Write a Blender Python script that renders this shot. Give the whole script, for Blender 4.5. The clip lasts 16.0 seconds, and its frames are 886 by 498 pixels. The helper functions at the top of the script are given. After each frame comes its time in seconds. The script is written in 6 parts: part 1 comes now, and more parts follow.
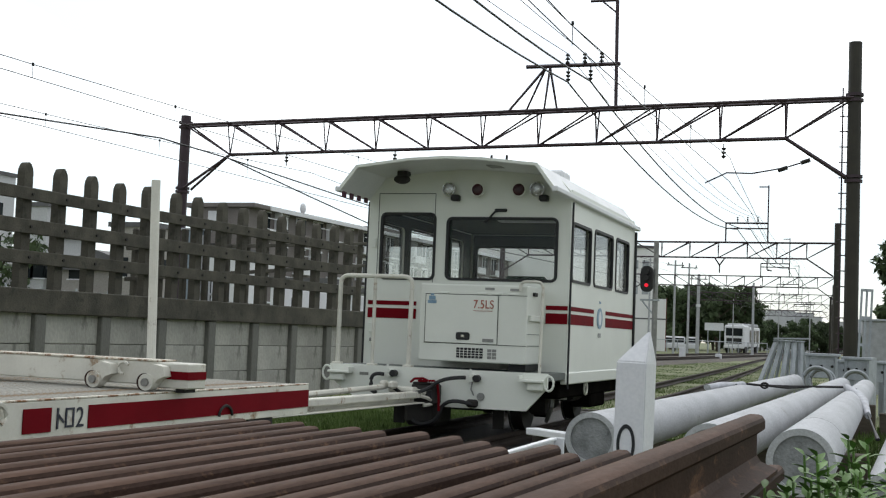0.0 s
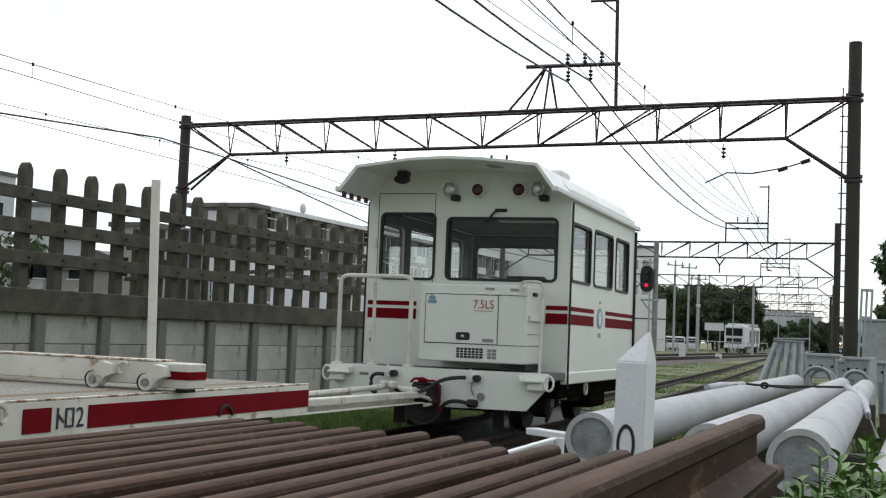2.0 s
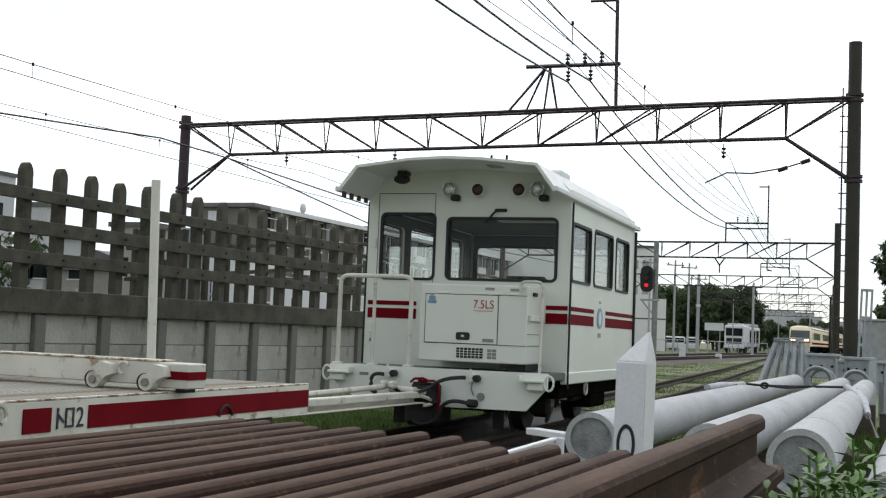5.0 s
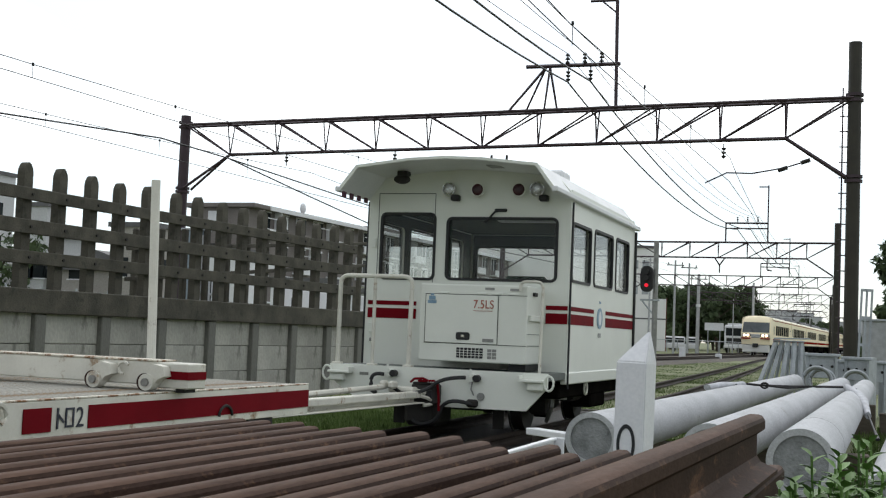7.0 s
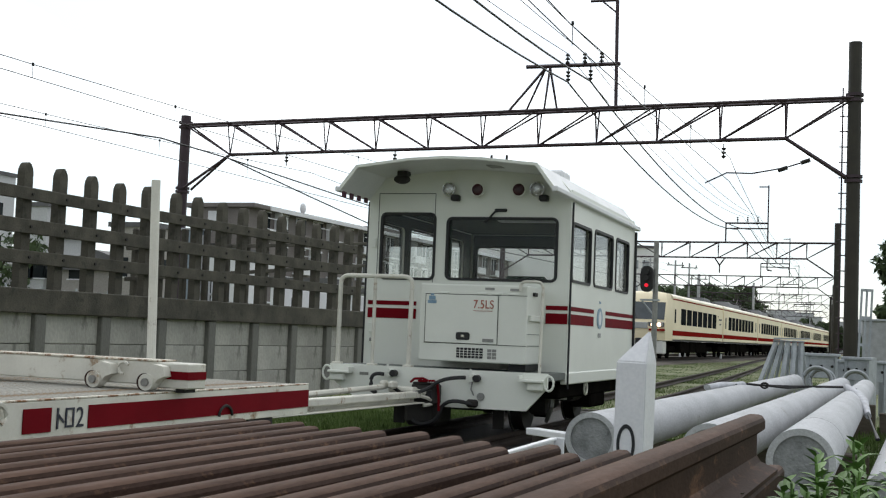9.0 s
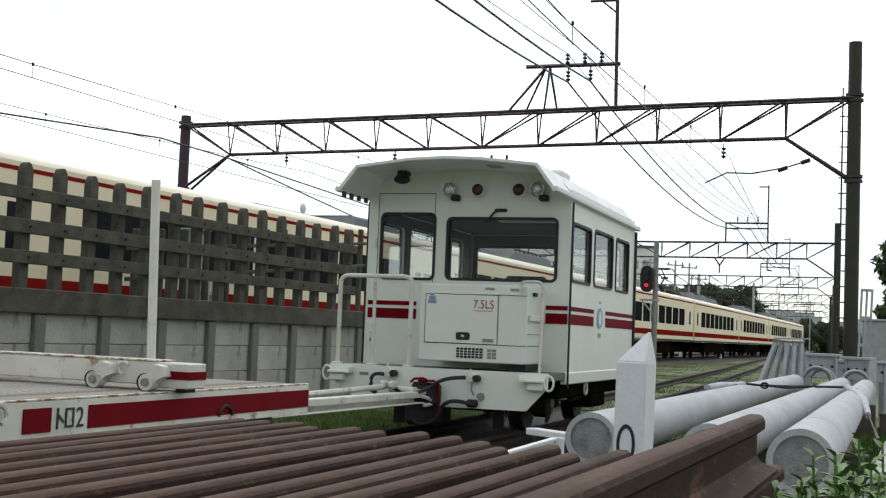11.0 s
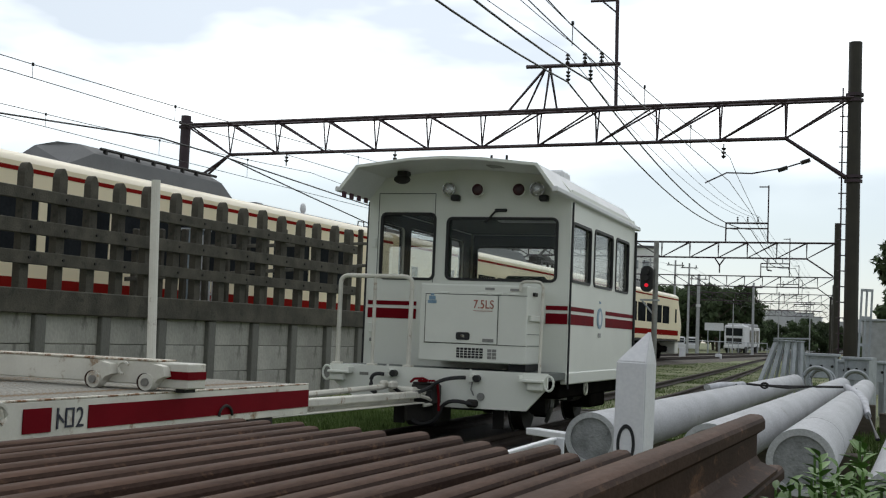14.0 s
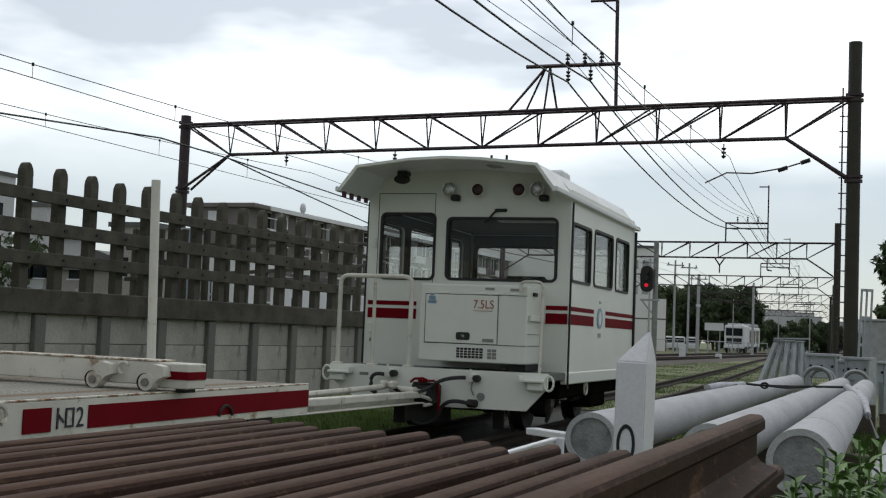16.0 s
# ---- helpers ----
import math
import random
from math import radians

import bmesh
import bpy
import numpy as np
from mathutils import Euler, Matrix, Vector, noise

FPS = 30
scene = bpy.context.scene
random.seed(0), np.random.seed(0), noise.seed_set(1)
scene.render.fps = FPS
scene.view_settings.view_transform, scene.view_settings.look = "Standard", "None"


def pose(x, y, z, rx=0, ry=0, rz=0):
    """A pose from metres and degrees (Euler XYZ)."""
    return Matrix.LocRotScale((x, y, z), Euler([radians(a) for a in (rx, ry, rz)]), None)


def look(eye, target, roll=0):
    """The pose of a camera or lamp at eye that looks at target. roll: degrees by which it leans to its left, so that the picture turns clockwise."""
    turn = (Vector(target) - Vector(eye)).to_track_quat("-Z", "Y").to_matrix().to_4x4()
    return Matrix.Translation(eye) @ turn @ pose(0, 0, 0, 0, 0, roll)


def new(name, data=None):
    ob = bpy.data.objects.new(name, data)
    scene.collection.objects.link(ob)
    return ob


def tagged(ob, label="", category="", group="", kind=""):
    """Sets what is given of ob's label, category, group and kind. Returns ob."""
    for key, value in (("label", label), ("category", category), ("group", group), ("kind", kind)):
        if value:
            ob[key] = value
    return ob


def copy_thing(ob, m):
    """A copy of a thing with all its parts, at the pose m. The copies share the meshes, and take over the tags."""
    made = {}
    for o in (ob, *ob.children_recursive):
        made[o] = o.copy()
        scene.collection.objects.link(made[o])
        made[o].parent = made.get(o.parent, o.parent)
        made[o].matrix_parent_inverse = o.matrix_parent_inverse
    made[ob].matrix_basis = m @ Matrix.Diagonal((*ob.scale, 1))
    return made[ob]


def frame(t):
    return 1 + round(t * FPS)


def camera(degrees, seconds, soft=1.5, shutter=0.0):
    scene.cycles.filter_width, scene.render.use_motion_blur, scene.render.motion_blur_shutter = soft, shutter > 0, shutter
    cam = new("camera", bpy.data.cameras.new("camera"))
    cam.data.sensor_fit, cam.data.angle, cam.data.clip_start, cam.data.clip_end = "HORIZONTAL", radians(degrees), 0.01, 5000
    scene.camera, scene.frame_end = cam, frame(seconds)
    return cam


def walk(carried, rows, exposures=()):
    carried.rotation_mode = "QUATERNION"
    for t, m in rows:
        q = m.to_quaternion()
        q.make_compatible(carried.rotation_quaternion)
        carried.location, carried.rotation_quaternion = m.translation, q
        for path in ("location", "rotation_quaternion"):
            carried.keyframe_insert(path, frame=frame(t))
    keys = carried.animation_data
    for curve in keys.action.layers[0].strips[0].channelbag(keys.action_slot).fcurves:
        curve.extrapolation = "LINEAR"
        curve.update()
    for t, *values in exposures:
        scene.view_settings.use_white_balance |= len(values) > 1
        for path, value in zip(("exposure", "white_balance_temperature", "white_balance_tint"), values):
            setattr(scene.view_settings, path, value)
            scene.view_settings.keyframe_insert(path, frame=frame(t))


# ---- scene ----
cam = camera(39.22, 16.0, soft=1.2)
EYE = Vector((0.0, 0.0, 1.05))
YAW, PITCH = radians(19.59), radians(3.83)
AIM = EYE + Vector((-math.sin(YAW) * math.cos(PITCH), math.cos(YAW) * math.cos(PITCH), math.sin(PITCH)))
walk(cam, [(0.0, look(EYE, AIM, 2.29)), (16.0, look(EYE, AIM, 2.29))], exposures=[(0.0, -0.22, 6850, 7), (12.7, -0.22, 6850, 7), (13.5, -0.39, 6850, 7), (14.0, -0.60, 6850, 7), (14.6, -0.76, 6850, 7), (15.2, -0.84, 6850, 7), (16.0, -0.84, 6850, 7)])

# ---- daylight: bright broken overcast ----
world = bpy.data.worlds.new("overcast_sky")
scene.world = world
world.use_nodes = True
wn, wl = world.node_tree.nodes, world.node_tree.links
wn.clear()
w_out = wn.new("ShaderNodeOutputWorld")
w_sky = wn.new("ShaderNodeTexSky")
w_sky.sky_type, w_sky.sun_disc = "NISHITA", False
w_sky.sun_elevation, w_sky.sun_rotation = radians(41), radians(-19)
w_sky.dust_density = 0.2
w_bsky = wn.new("ShaderNodeBackground")
w_bsky.inputs["Strength"].default_value = 0.05
wl.new(w_sky.outputs[0], w_bsky.inputs["Color"])
w_co = wn.new("ShaderNodeTexCoord")
w_map = wn.new("ShaderNodeMapping")
w_map.inputs["Scale"].default_value = (1.0, 1.0, 3.2)
w_map.inputs["Location"].default_value = (0.9, 0.5, 0.3)
w_noise = wn.new("ShaderNodeTexNoise")
w_noise.inputs["Scale"].default_value = 2.6
w_noise.inputs["Detail"].default_value = 5.0
w_noise.inputs["Roughness"].default_value = 0.5
w_ramp = wn.new("ShaderNodeValToRGB")
w_ramp.color_ramp.elements[0].position, w_ramp.color_ramp.elements[0].color = 0.37, (0.72, 0.765, 0.86, 1)
w_ramp.color_ramp.elements[1].position, w_ramp.color_ramp.elements[1].color = 0.53, (1.72, 1.76, 1.84, 1)
w_cloud = wn.new("ShaderNodeBackground")
w_add = wn.new("ShaderNodeAddShader")
SUN_DIR = Vector((-0.25, 0.72, 0.66)).normalized()
# thin cloud glows round the hidden sun
w_dot, w_glow, w_norm = wn.new("ShaderNodeVectorMath"), wn.new("ShaderNodeMapRange"), wn.new("ShaderNodeVectorMath")
w_dot.operation, w_norm.operation = "DOT_PRODUCT", "NORMALIZE"
w_dot.inputs[1].default_value = SUN_DIR
w_glow.inputs["From Min"].default_value, w_glow.inputs["From Max"].default_value = 0.40, 0.92
w_glow.inputs["To Min"].default_value, w_glow.inputs["To Max"].default_value = 0.54, 1.40
wl.new(w_co.outputs["Generated"], w_norm.inputs[0])
wl.new(w_norm.outputs[0], w_dot.inputs[0])
wl.new(w_dot.outputs["Value"], w_glow.inputs["Value"])
wl.new(w_glow.outputs[0], w_cloud.inputs["Strength"])
wl.new(w_co.outputs["Generated"], w_map.inputs["Vector"])
wl.new(w_map.outputs[0], w_noise.inputs["Vector"])
wl.new(w_noise.outputs["Fac"], w_ramp.inputs["Fac"])
# grey-blue haze low over the horizon
w_sep, w_low, w_haze = wn.new("ShaderNodeSeparateXYZ"), wn.new("ShaderNodeMapRange"), wn.new("ShaderNodeMixRGB")
w_low.interpolation_type = "SMOOTHSTEP"
w_low.inputs["From Min"].default_value, w_low.inputs["From Max"].default_value = 0.085, 0.19
w_haze.inputs["Color1"].default_value = (0.67, 0.735, 0.845, 1)
wl.new(w_norm.outputs[0], w_sep.inputs[0])
wl.new(w_sep.outputs["Z"], w_low.inputs["Value"])
wl.new(w_low.outputs[0], w_haze.inputs["Fac"])
wl.new(w_ramp.outputs["Color"], w_haze.inputs["Color2"])
wl.new(w_haze.outputs["Color"], w_cloud.inputs["Color"])
wl.new(w_bsky.outputs[0], w_add.inputs[0])
wl.new(w_cloud.outputs[0], w_add.inputs[1])
wl.new(w_add.outputs[0], w_out.inputs["Surface"])
sun = new("sun", bpy.data.lights.new("sun", "SUN"))
sun.data.energy, sun.data.angle, sun.data.color = 0.35, radians(30), (1.0, 0.96, 0.9)
sun.matrix_world = look(tuple(40 * SUN_DIR), (0, 0, 0))


# ---- materials ----
def mat(name, colour, rough=0.6, metal=0.0, dark=0.75, scale=6.0, grain=60.0, bump=0.15, stain=None, stain_at=0.62, spec=0.5, island=0.0, stretch=(1, 1, 1), grit=0.3):
    """A surface with broad stains, fine grain and relief, in object space."""
    m = bpy.data.materials.new(name)
    m.use_nodes = True
    n, l = m.node_tree.nodes, m.node_tree.links
    b = n["Principled BSDF"]
    co = n.new("ShaderNodeTexCoord")
    mp = n.new("ShaderNodeMapping")
    mp.inputs["Scale"].default_value = stretch
    l.new(co.outputs["Object"], mp.inputs["Vector"])
    big, fine = n.new("ShaderNodeTexNoise"), n.new("ShaderNodeTexNoise")
    big.inputs["Scale"].default_value, big.inputs["Detail"].default_value = scale, 6
    fine.inputs["Scale"].default_value, fine.inputs["Detail"].default_value = grain, 3
    l.new(mp.outputs[0], big.inputs["Vector"])
    l.new(mp.outputs[0], fine.inputs["Vector"])
    r1 = n.new("ShaderNodeValToRGB")
    e = r1.color_ramp.elements
    e[0].position, e[1].position = 0.3, 0.65
    e[0].color = (*[c * dark for c in colour], 1)
    e[1].color = (*colour, 1)
    l.new(big.outputs["Fac"], r1.inputs["Fac"])
    last = r1.outputs["Color"]
    if stain:
        st = n.new("ShaderNodeTexNoise")
        st.inputs["Scale"].default_value, st.inputs["Detail"].default_value = scale * 1.7, 8
        st.inputs["Roughness"].default_value = 0.7
        l.new(mp.outputs[0], st.inputs["Vector"])
        r2 = n.new("ShaderNodeValToRGB")
        r2.color_ramp.elements[0].position, r2.color_ramp.elements[1].position = stain_at, stain_at + 0.1
        l.new(st.outputs["Fac"], r2.inputs["Fac"])
        mx = n.new("ShaderNodeMixRGB")
        mx.inputs["Color2"].default_value = (*stain, 1)
        l.new(r2.outputs["Color"], mx.inputs["Fac"])
        l.new(last, mx.inputs["Color1"])
        last = mx.outputs["Color"]
    mg = n.new("ShaderNodeMixRGB")
    mg.blend_type, mg.inputs["Fac"].default_value = "OVERLAY", grit
    l.new(last, mg.inputs["Color1"])
    l.new(fine.outputs["Fac"], mg.inputs["Color2"])
    last = mg.outputs["Color"]
    if island:
        info, geo = n.new("ShaderNodeObjectInfo"), n.new("ShaderNodeNewGeometry")
        ad, mr = n.new("ShaderNodeMath"), n.new("ShaderNodeMapRange")
        l.new(info.outputs["Random"], ad.inputs[0])
        l.new(geo.outputs["Random Per Island"], ad.inputs[1])
        mr.inputs["From Max"].default_value = 2.0
        mr.inputs["To Min"].default_value, mr.inputs["To Max"].default_value = 1 - island, 1 + island
        l.new(ad.outputs[0], mr.inputs["Value"])
        hs = n.new("ShaderNodeHueSaturation")
        l.new(mr.outputs[0], hs.inputs["Value"])
        l.new(last, hs.inputs["Color"])
        last = hs.outputs["Color"]
    l.new(last, b.inputs["Base Color"])
    b.inputs["Roughness"].default_value, b.inputs["Metallic"].default_value = rough, metal
    b.inputs["Specular IOR Level"].default_value = spec
    if bump:
        bp = n.new("ShaderNodeBump")
        bp.inputs["Strength"].default_value, bp.inputs["Distance"].default_value = bump, 0.01
        l.new(fine.outputs["Fac"], bp.inputs["Height"])
        l.new(bp.outputs[0], b.inputs["Normal"])
    return m


def glass_mat(name, tint, rough=0.02, clear=0.85):
    """Window glass: mirror-like gloss by angle over a clear or dark pane."""
    m = bpy.data.materials.new(name)
    m.use_nodes = True
    n, l = m.node_tree.nodes, m.node_tree.links
    n.clear()
    out = n.new("ShaderNodeOutputMaterial")
    tr, gl, mix, fr = n.new("ShaderNodeBsdfTransparent"), n.new("ShaderNodeBsdfGlossy"), n.new("ShaderNodeMixShader"), n.new("ShaderNodeFresnel")
    tr.inputs["Color"].default_value = (*tint, 1)
    gl.inputs["Roughness"].default_value = rough
    fr.inputs["IOR"].default_value = 1.5
    half = n.new("ShaderNodeMath")
    half.operation, half.inputs[1].default_value = "MULTIPLY", 0.45
    l.new(fr.outputs[0], half.inputs[0])
    l.new(half.outputs[0], mix.inputs[0])
    l.new(tr.outputs[0], mix.inputs[1])
    l.new(gl.outputs[0], mix.inputs[2])
    l.new(mix.outputs[0], out.inputs["Surface"])
    return m


def glow_mat(name, colour, power):
    m = bpy.data.materials.new(name)
    m.use_nodes = True
    b = m.node_tree.nodes["Principled BSDF"]
    b.inputs["Base Color"].default_value = (*colour, 1)
    b.inputs["Emission Color"].default_value = (*colour, 1)
    b.inputs["Emission Strength"].default_value = power
    return m


CREAM = mat("cab_cream_paint", (0.745, 0.765, 0.705), 0.42, 0, 0.93, 1.5, 90, 0.04, stain=(0.50, 0.49, 0.42), stain_at=0.68, grit=0.08, spec=0.35)
WHITE = mat("weathered_white_paint", (0.71, 0.695, 0.62), 0.55, 0, 0.78, 3, 80, 0.05, stain=(0.26, 0.16, 0.08), stain_at=0.575, grit=0.12, spec=0.25)
BRIGHT = mat("post_white_paint", (0.74, 0.75, 0.78), 0.5, 0, 0.92, 4, 70, 0.08, stain=(0.45, 0.44, 0.42), stain_at=0.68)
RUSTY = mat("rust_eaten_white_paint", (0.64, 0.61, 0.52), 0.6, 0, 0.8, 9, 80, 0.1, stain=(0.20, 0.10, 0.045), stain_at=0.47, grit=0.15, spec=0.2)
POSTW = mat("peeling_white_post_paint", (0.70, 0.69, 0.62), 0.55, 0, 0.88, 5, 80, 0.05, stain=(0.16, 0.11, 0.07), stain_at=0.59, grit=0.12, spec=0.25)
HAZ = mat("faded_purple_warning_paint", (0.10, 0.03, 0.06), 0.6, 0, 0.8, 8, 60, 0.05)
RED = mat("dark_red_paint", (0.17, 0.006, 0.012), 0.6, 0, 0.8, 4, 80, 0.03, spec=0.03, grit=0.1)
BLACK = mat("black_rubber", (0.012, 0.012, 0.013), 0.6, 0, 0.7, 8, 60, 0.1)
DARKIRON = mat("grimy_dark_iron", (0.028, 0.025, 0.023), 0.65, 0.3, 0.6, 6, 50, 0.3, stain=(0.07, 0.05, 0.035))
STEEL = mat("dull_steel", (0.30, 0.30, 0.29), 0.45, 0.8, 0.75, 8, 60, 0.1)
GALV = mat("galvanised_steel", (0.44, 0.47, 0.50), 0.55, 0.4, 0.75, 5, 60, 0.1, stain=(0.25, 0.26, 0.27))
# rust brown, darkened to hold the shade between the stacked rails
RUST = mat("rusty_rail_steel", (0.058, 0.036, 0.028), 0.6, 0.0, 0.6, 5, 110, 0.12, stain=(0.15, 0.085, 0.055), stain_at=0.58, stretch=(1, 0.35, 1), island=0.12, spec=0.02)
RAILTOP = mat("worn_rail_steel", (0.045, 0.034, 0.028), 0.7, 0.0, 0.7, 7, 70, 0.2, spec=0.08)
# worn rust, paler than the sides: sky light on the crest is painted in
RAILHEAD = mat("sky_lit_worn_rail_head", (0.100, 0.060, 0.044), 0.6, 0.0, 0.5, 6, 90, 0.2, stain=(0.17, 0.115, 0.075), stain_at=0.62, stretch=(1, 0.2, 1), island=0.2, spec=0.03)
CONC = mat("pole_concrete", (0.46, 0.47, 0.49), 0.8, 0, 0.82, 3.5, 70, 0.25, stain=(0.33, 0.33, 0.33), stain_at=0.6, stretch=(1, 0.5, 1))
CONCEND = mat("rough_grey_concrete", (0.29, 0.30, 0.31), 0.9, 0, 0.6, 9, 60, 0.6, stain=(0.10, 0.105, 0.105), stain_at=0.60)
WALLC = mat("stained_wall_concrete", (0.19, 0.19, 0.17), 0.9, 0, 0.62, 1.6, 40, 0.4, stain=(0.09, 0.092, 0.08), stain_at=0.56, stretch=(1, 1, 0.45))
PANELC = mat("pale_wall_panel_concrete", (0.43, 0.425, 0.385), 0.9, 0, 0.6, 1.5, 40, 0.35, stain=(0.18, 0.18, 0.16), stain_at=0.55, stretch=(1, 1, 0.55), island=0.3)
OLDC = mat("dark_weathered_concrete", (0.095, 0.088, 0.068), 0.92, 0, 0.45, 3, 45, 0.8, stain=(0.036, 0.037, 0.028), stain_at=0.56, island=0.12)
GANTRY = mat("purple_brown_gantry_paint", (0.055, 0.035, 0.045), 0.6, 0.2, 0.7, 4, 60, 0.15)
POLEB = mat("brown_steel_pole_paint", (0.030, 0.026, 0.017), 0.55, 0.1, 0.65, 2.5, 50, 0.12)
WIRE = mat("dark_wire", (0.03, 0.03, 0.032), 0.5, 0.5, 0.8, 10, 40, 0)
CHROME = mat("bright_chrome", (0.6, 0.6, 0.6), 0.15, 1.0, 0.9, 8, 40, 0)
GRIP = mat("grey_interior_panel", (0.10, 0.115, 0.105), 0.6, 0, 0.85, 3, 50, 0.05)
DKGREEN = mat("dark_green_seat", (0.03, 0.06, 0.045), 0.7, 0, 0.8, 6, 60, 0.1)
LENSR = mat("dark_red_lens", (0.038, 0.004, 0.008), 0.3, 0, 0.9, 8, 40, 0)
LENSC = mat("clear_lamp_lens", (0.62, 0.63, 0.64), 0.08, 1.0, 0.35, 22, 90, 0.6)
# near-black bed of the siding with paler blotches
SOIL = mat("near_black_ballast", (0.014, 0.012, 0.010), 0.95, 0, 0.5, 3, 45, 0.8, stain=(0.05, 0.046, 0.038))
BALLAST = mat("grey_brown_ballast", (0.105, 0.09, 0.073), 0.95, 0, 0.55, 2, 22, 0.9, island=0.2)
GRASS = mat("short_grass_soil", (0.155, 0.175, 0.078), 0.95, 0, 0.6, 0.7, 30, 0.6, stain=(0.20, 0.195, 0.09), stain_at=0.55)
BLADE = mat("grass_blades", (0.125, 0.185, 0.06), 0.85, 0, 0.7, 2, 40, 0, island=0.2, spec=0.1)
LEAF = mat("weed_leaves", (0.10, 0.20, 0.042), 0.55, 0, 0.6, 9, 60, 0.1, island=0.35)
TREEL = mat("tree_leaves", (0.075, 0.108, 0.052), 0.75, 0, 0.5, 0.6, 8, 0, island=0.45, spec=0.2)
BARK = mat("tree_bark", (0.08, 0.06, 0.045), 0.9, 0, 0.6, 4, 40, 0.5)
TRAINC = mat("train_cream_paint", (0.88, 0.775, 0.55), 0.45, 0, 0.93, 0.5, 60, 0.02, spec=0.2, grit=0.08)
TRAINR = mat("train_red_paint", (0.25, 0.016, 0.013), 0.6, 0, 0.9, 0.5, 60, 0.02, spec=0.0, grit=0.1)
TRAING2 = mat("train_window_glass", (0.026, 0.029, 0.032), 0.3, 0, 0.5, 1.3, 20, 0, spec=0.0)
TRAINROOF = mat("train_roof_cream", (0.88, 0.80, 0.62), 0.4, 0, 0.92, 0.5, 60, 0.02, grit=0.1)
# near-black without gloss: deep shade under the vehicles is put into the colour
UNDER = mat("black_underfloor_shade", (0.011, 0.010, 0.009), 0.95, 0, 0.6, 3, 40, 0.2, spec=0.0)
TRAINW = mat("train_white_paint", (0.7, 0.7, 0.68), 0.35, 0, 0.93, 0.5, 60, 0.02)
TRAING = mat("train_roof_grey", (0.12, 0.125, 0.13), 0.7, 0, 0.8, 1.5, 50, 0.05)
SILV = mat("train_unit_silver", (0.42, 0.43, 0.44), 0.5, 0.4, 0.85, 1.5, 50, 0.05)
SCREEN = mat("train_windscreen_glass", (0.085, 0.10, 0.11), 0.12, 0, 0.7, 1, 20, 0, spec=0.4)
DARKSLEEPER = mat("dark_brown_sleeper", (0.04, 0.033, 0.027), 0.9, 0, 0.6, 4, 50, 0.4)
SLEEPER = mat("weathered_sleeper", (0.15, 0.125, 0.1), 0.9, 0, 0.6, 4, 50, 0.4, stretch=(0.3, 1, 1))
GLASS = glass_mat("clear_cab_glass", (0.955, 0.965, 0.96))
DARKGLASS = mat("dark_window_glass", (0.018, 0.022, 0.024), 0.12, 0, 0.9, 1, 20, 0, spec=0.12)
ROOFW = mat("pale_roof_paint", (0.72, 0.73, 0.74), 0.45, 0, 0.9, 2, 60, 0.05, stain=(0.55, 0.54, 0.5), stain_at=0.66)


# ---- building helpers ----
def part(name, bm, material, parent, label=""):
    me = bpy.data.meshes.new(name)
    bm.to_mesh(me)
    bm.free()
    me.materials.append(material)
    ob = new(name, me)
    if parent is not None:
        ob.parent = parent
    if label:
        ob["label"] = label
    return ob


def thing(name, m, label, category, group="", kind=""):
    ob = new(name)
    ob.empty_display_size = 0.2
    ob.matrix_basis = m
    return tagged(ob, label, category, group, kind)


def smooth(ob, angle=35):
    me = ob.data
    me.polygons.foreach_set("use_smooth", [True] * len(me.polygons))
    me.set_sharp_from_angle(angle=radians(angle))
    return ob


def box(bm, x0, x1, y0, y1, z0, z1, bev=0.0, seg=1, m=None):
    r = bmesh.ops.create_cube(bm, size=1)
    vs = r["verts"]
    for v in vs:
        v.co = Vector((x0 + (v.co.x + 0.5) * (x1 - x0), y0 + (v.co.y + 0.5) * (y1 - y0), z0 + (v.co.z + 0.5) * (z1 - z0)))
    if bev:
        es = list({e for v in vs for e in v.link_edges})
        r = bmesh.ops.bevel(bm, geom=es, offset=bev, segments=seg, affect="EDGES", profile=0.5)
        vs = list({v for f in r["faces"] for v in f.verts} | {v for v in vs if v.is_valid})
    if m is not None:
        bmesh.ops.transform(bm, matrix=m, verts=vs)
    return bm


def bx(x0, x1, y0, y1, z0, z1, bev=0.0, seg=1, m=None):
    return box(bmesh.new(), x0, x1, y0, y1, z0, z1, bev, seg, m)


def rod(bm, a, b, r0, r1=None, n=8, caps=True):
    a, b = Vector(a), Vector(b)
    d = b - a
    m = Matrix.Translation((a + b) / 2) @ d.to_track_quat("Z", "Y").to_matrix().to_4x4()
    bmesh.ops.create_cone(bm, cap_ends=caps, segments=n, radius1=r0, radius2=r0 if r1 is None else r1, depth=d.length, matrix=m)
    return bm


def rd(a, b, r0, r1=None, n=8):
    return rod(bmesh.new(), a, b, r0, r1, n)


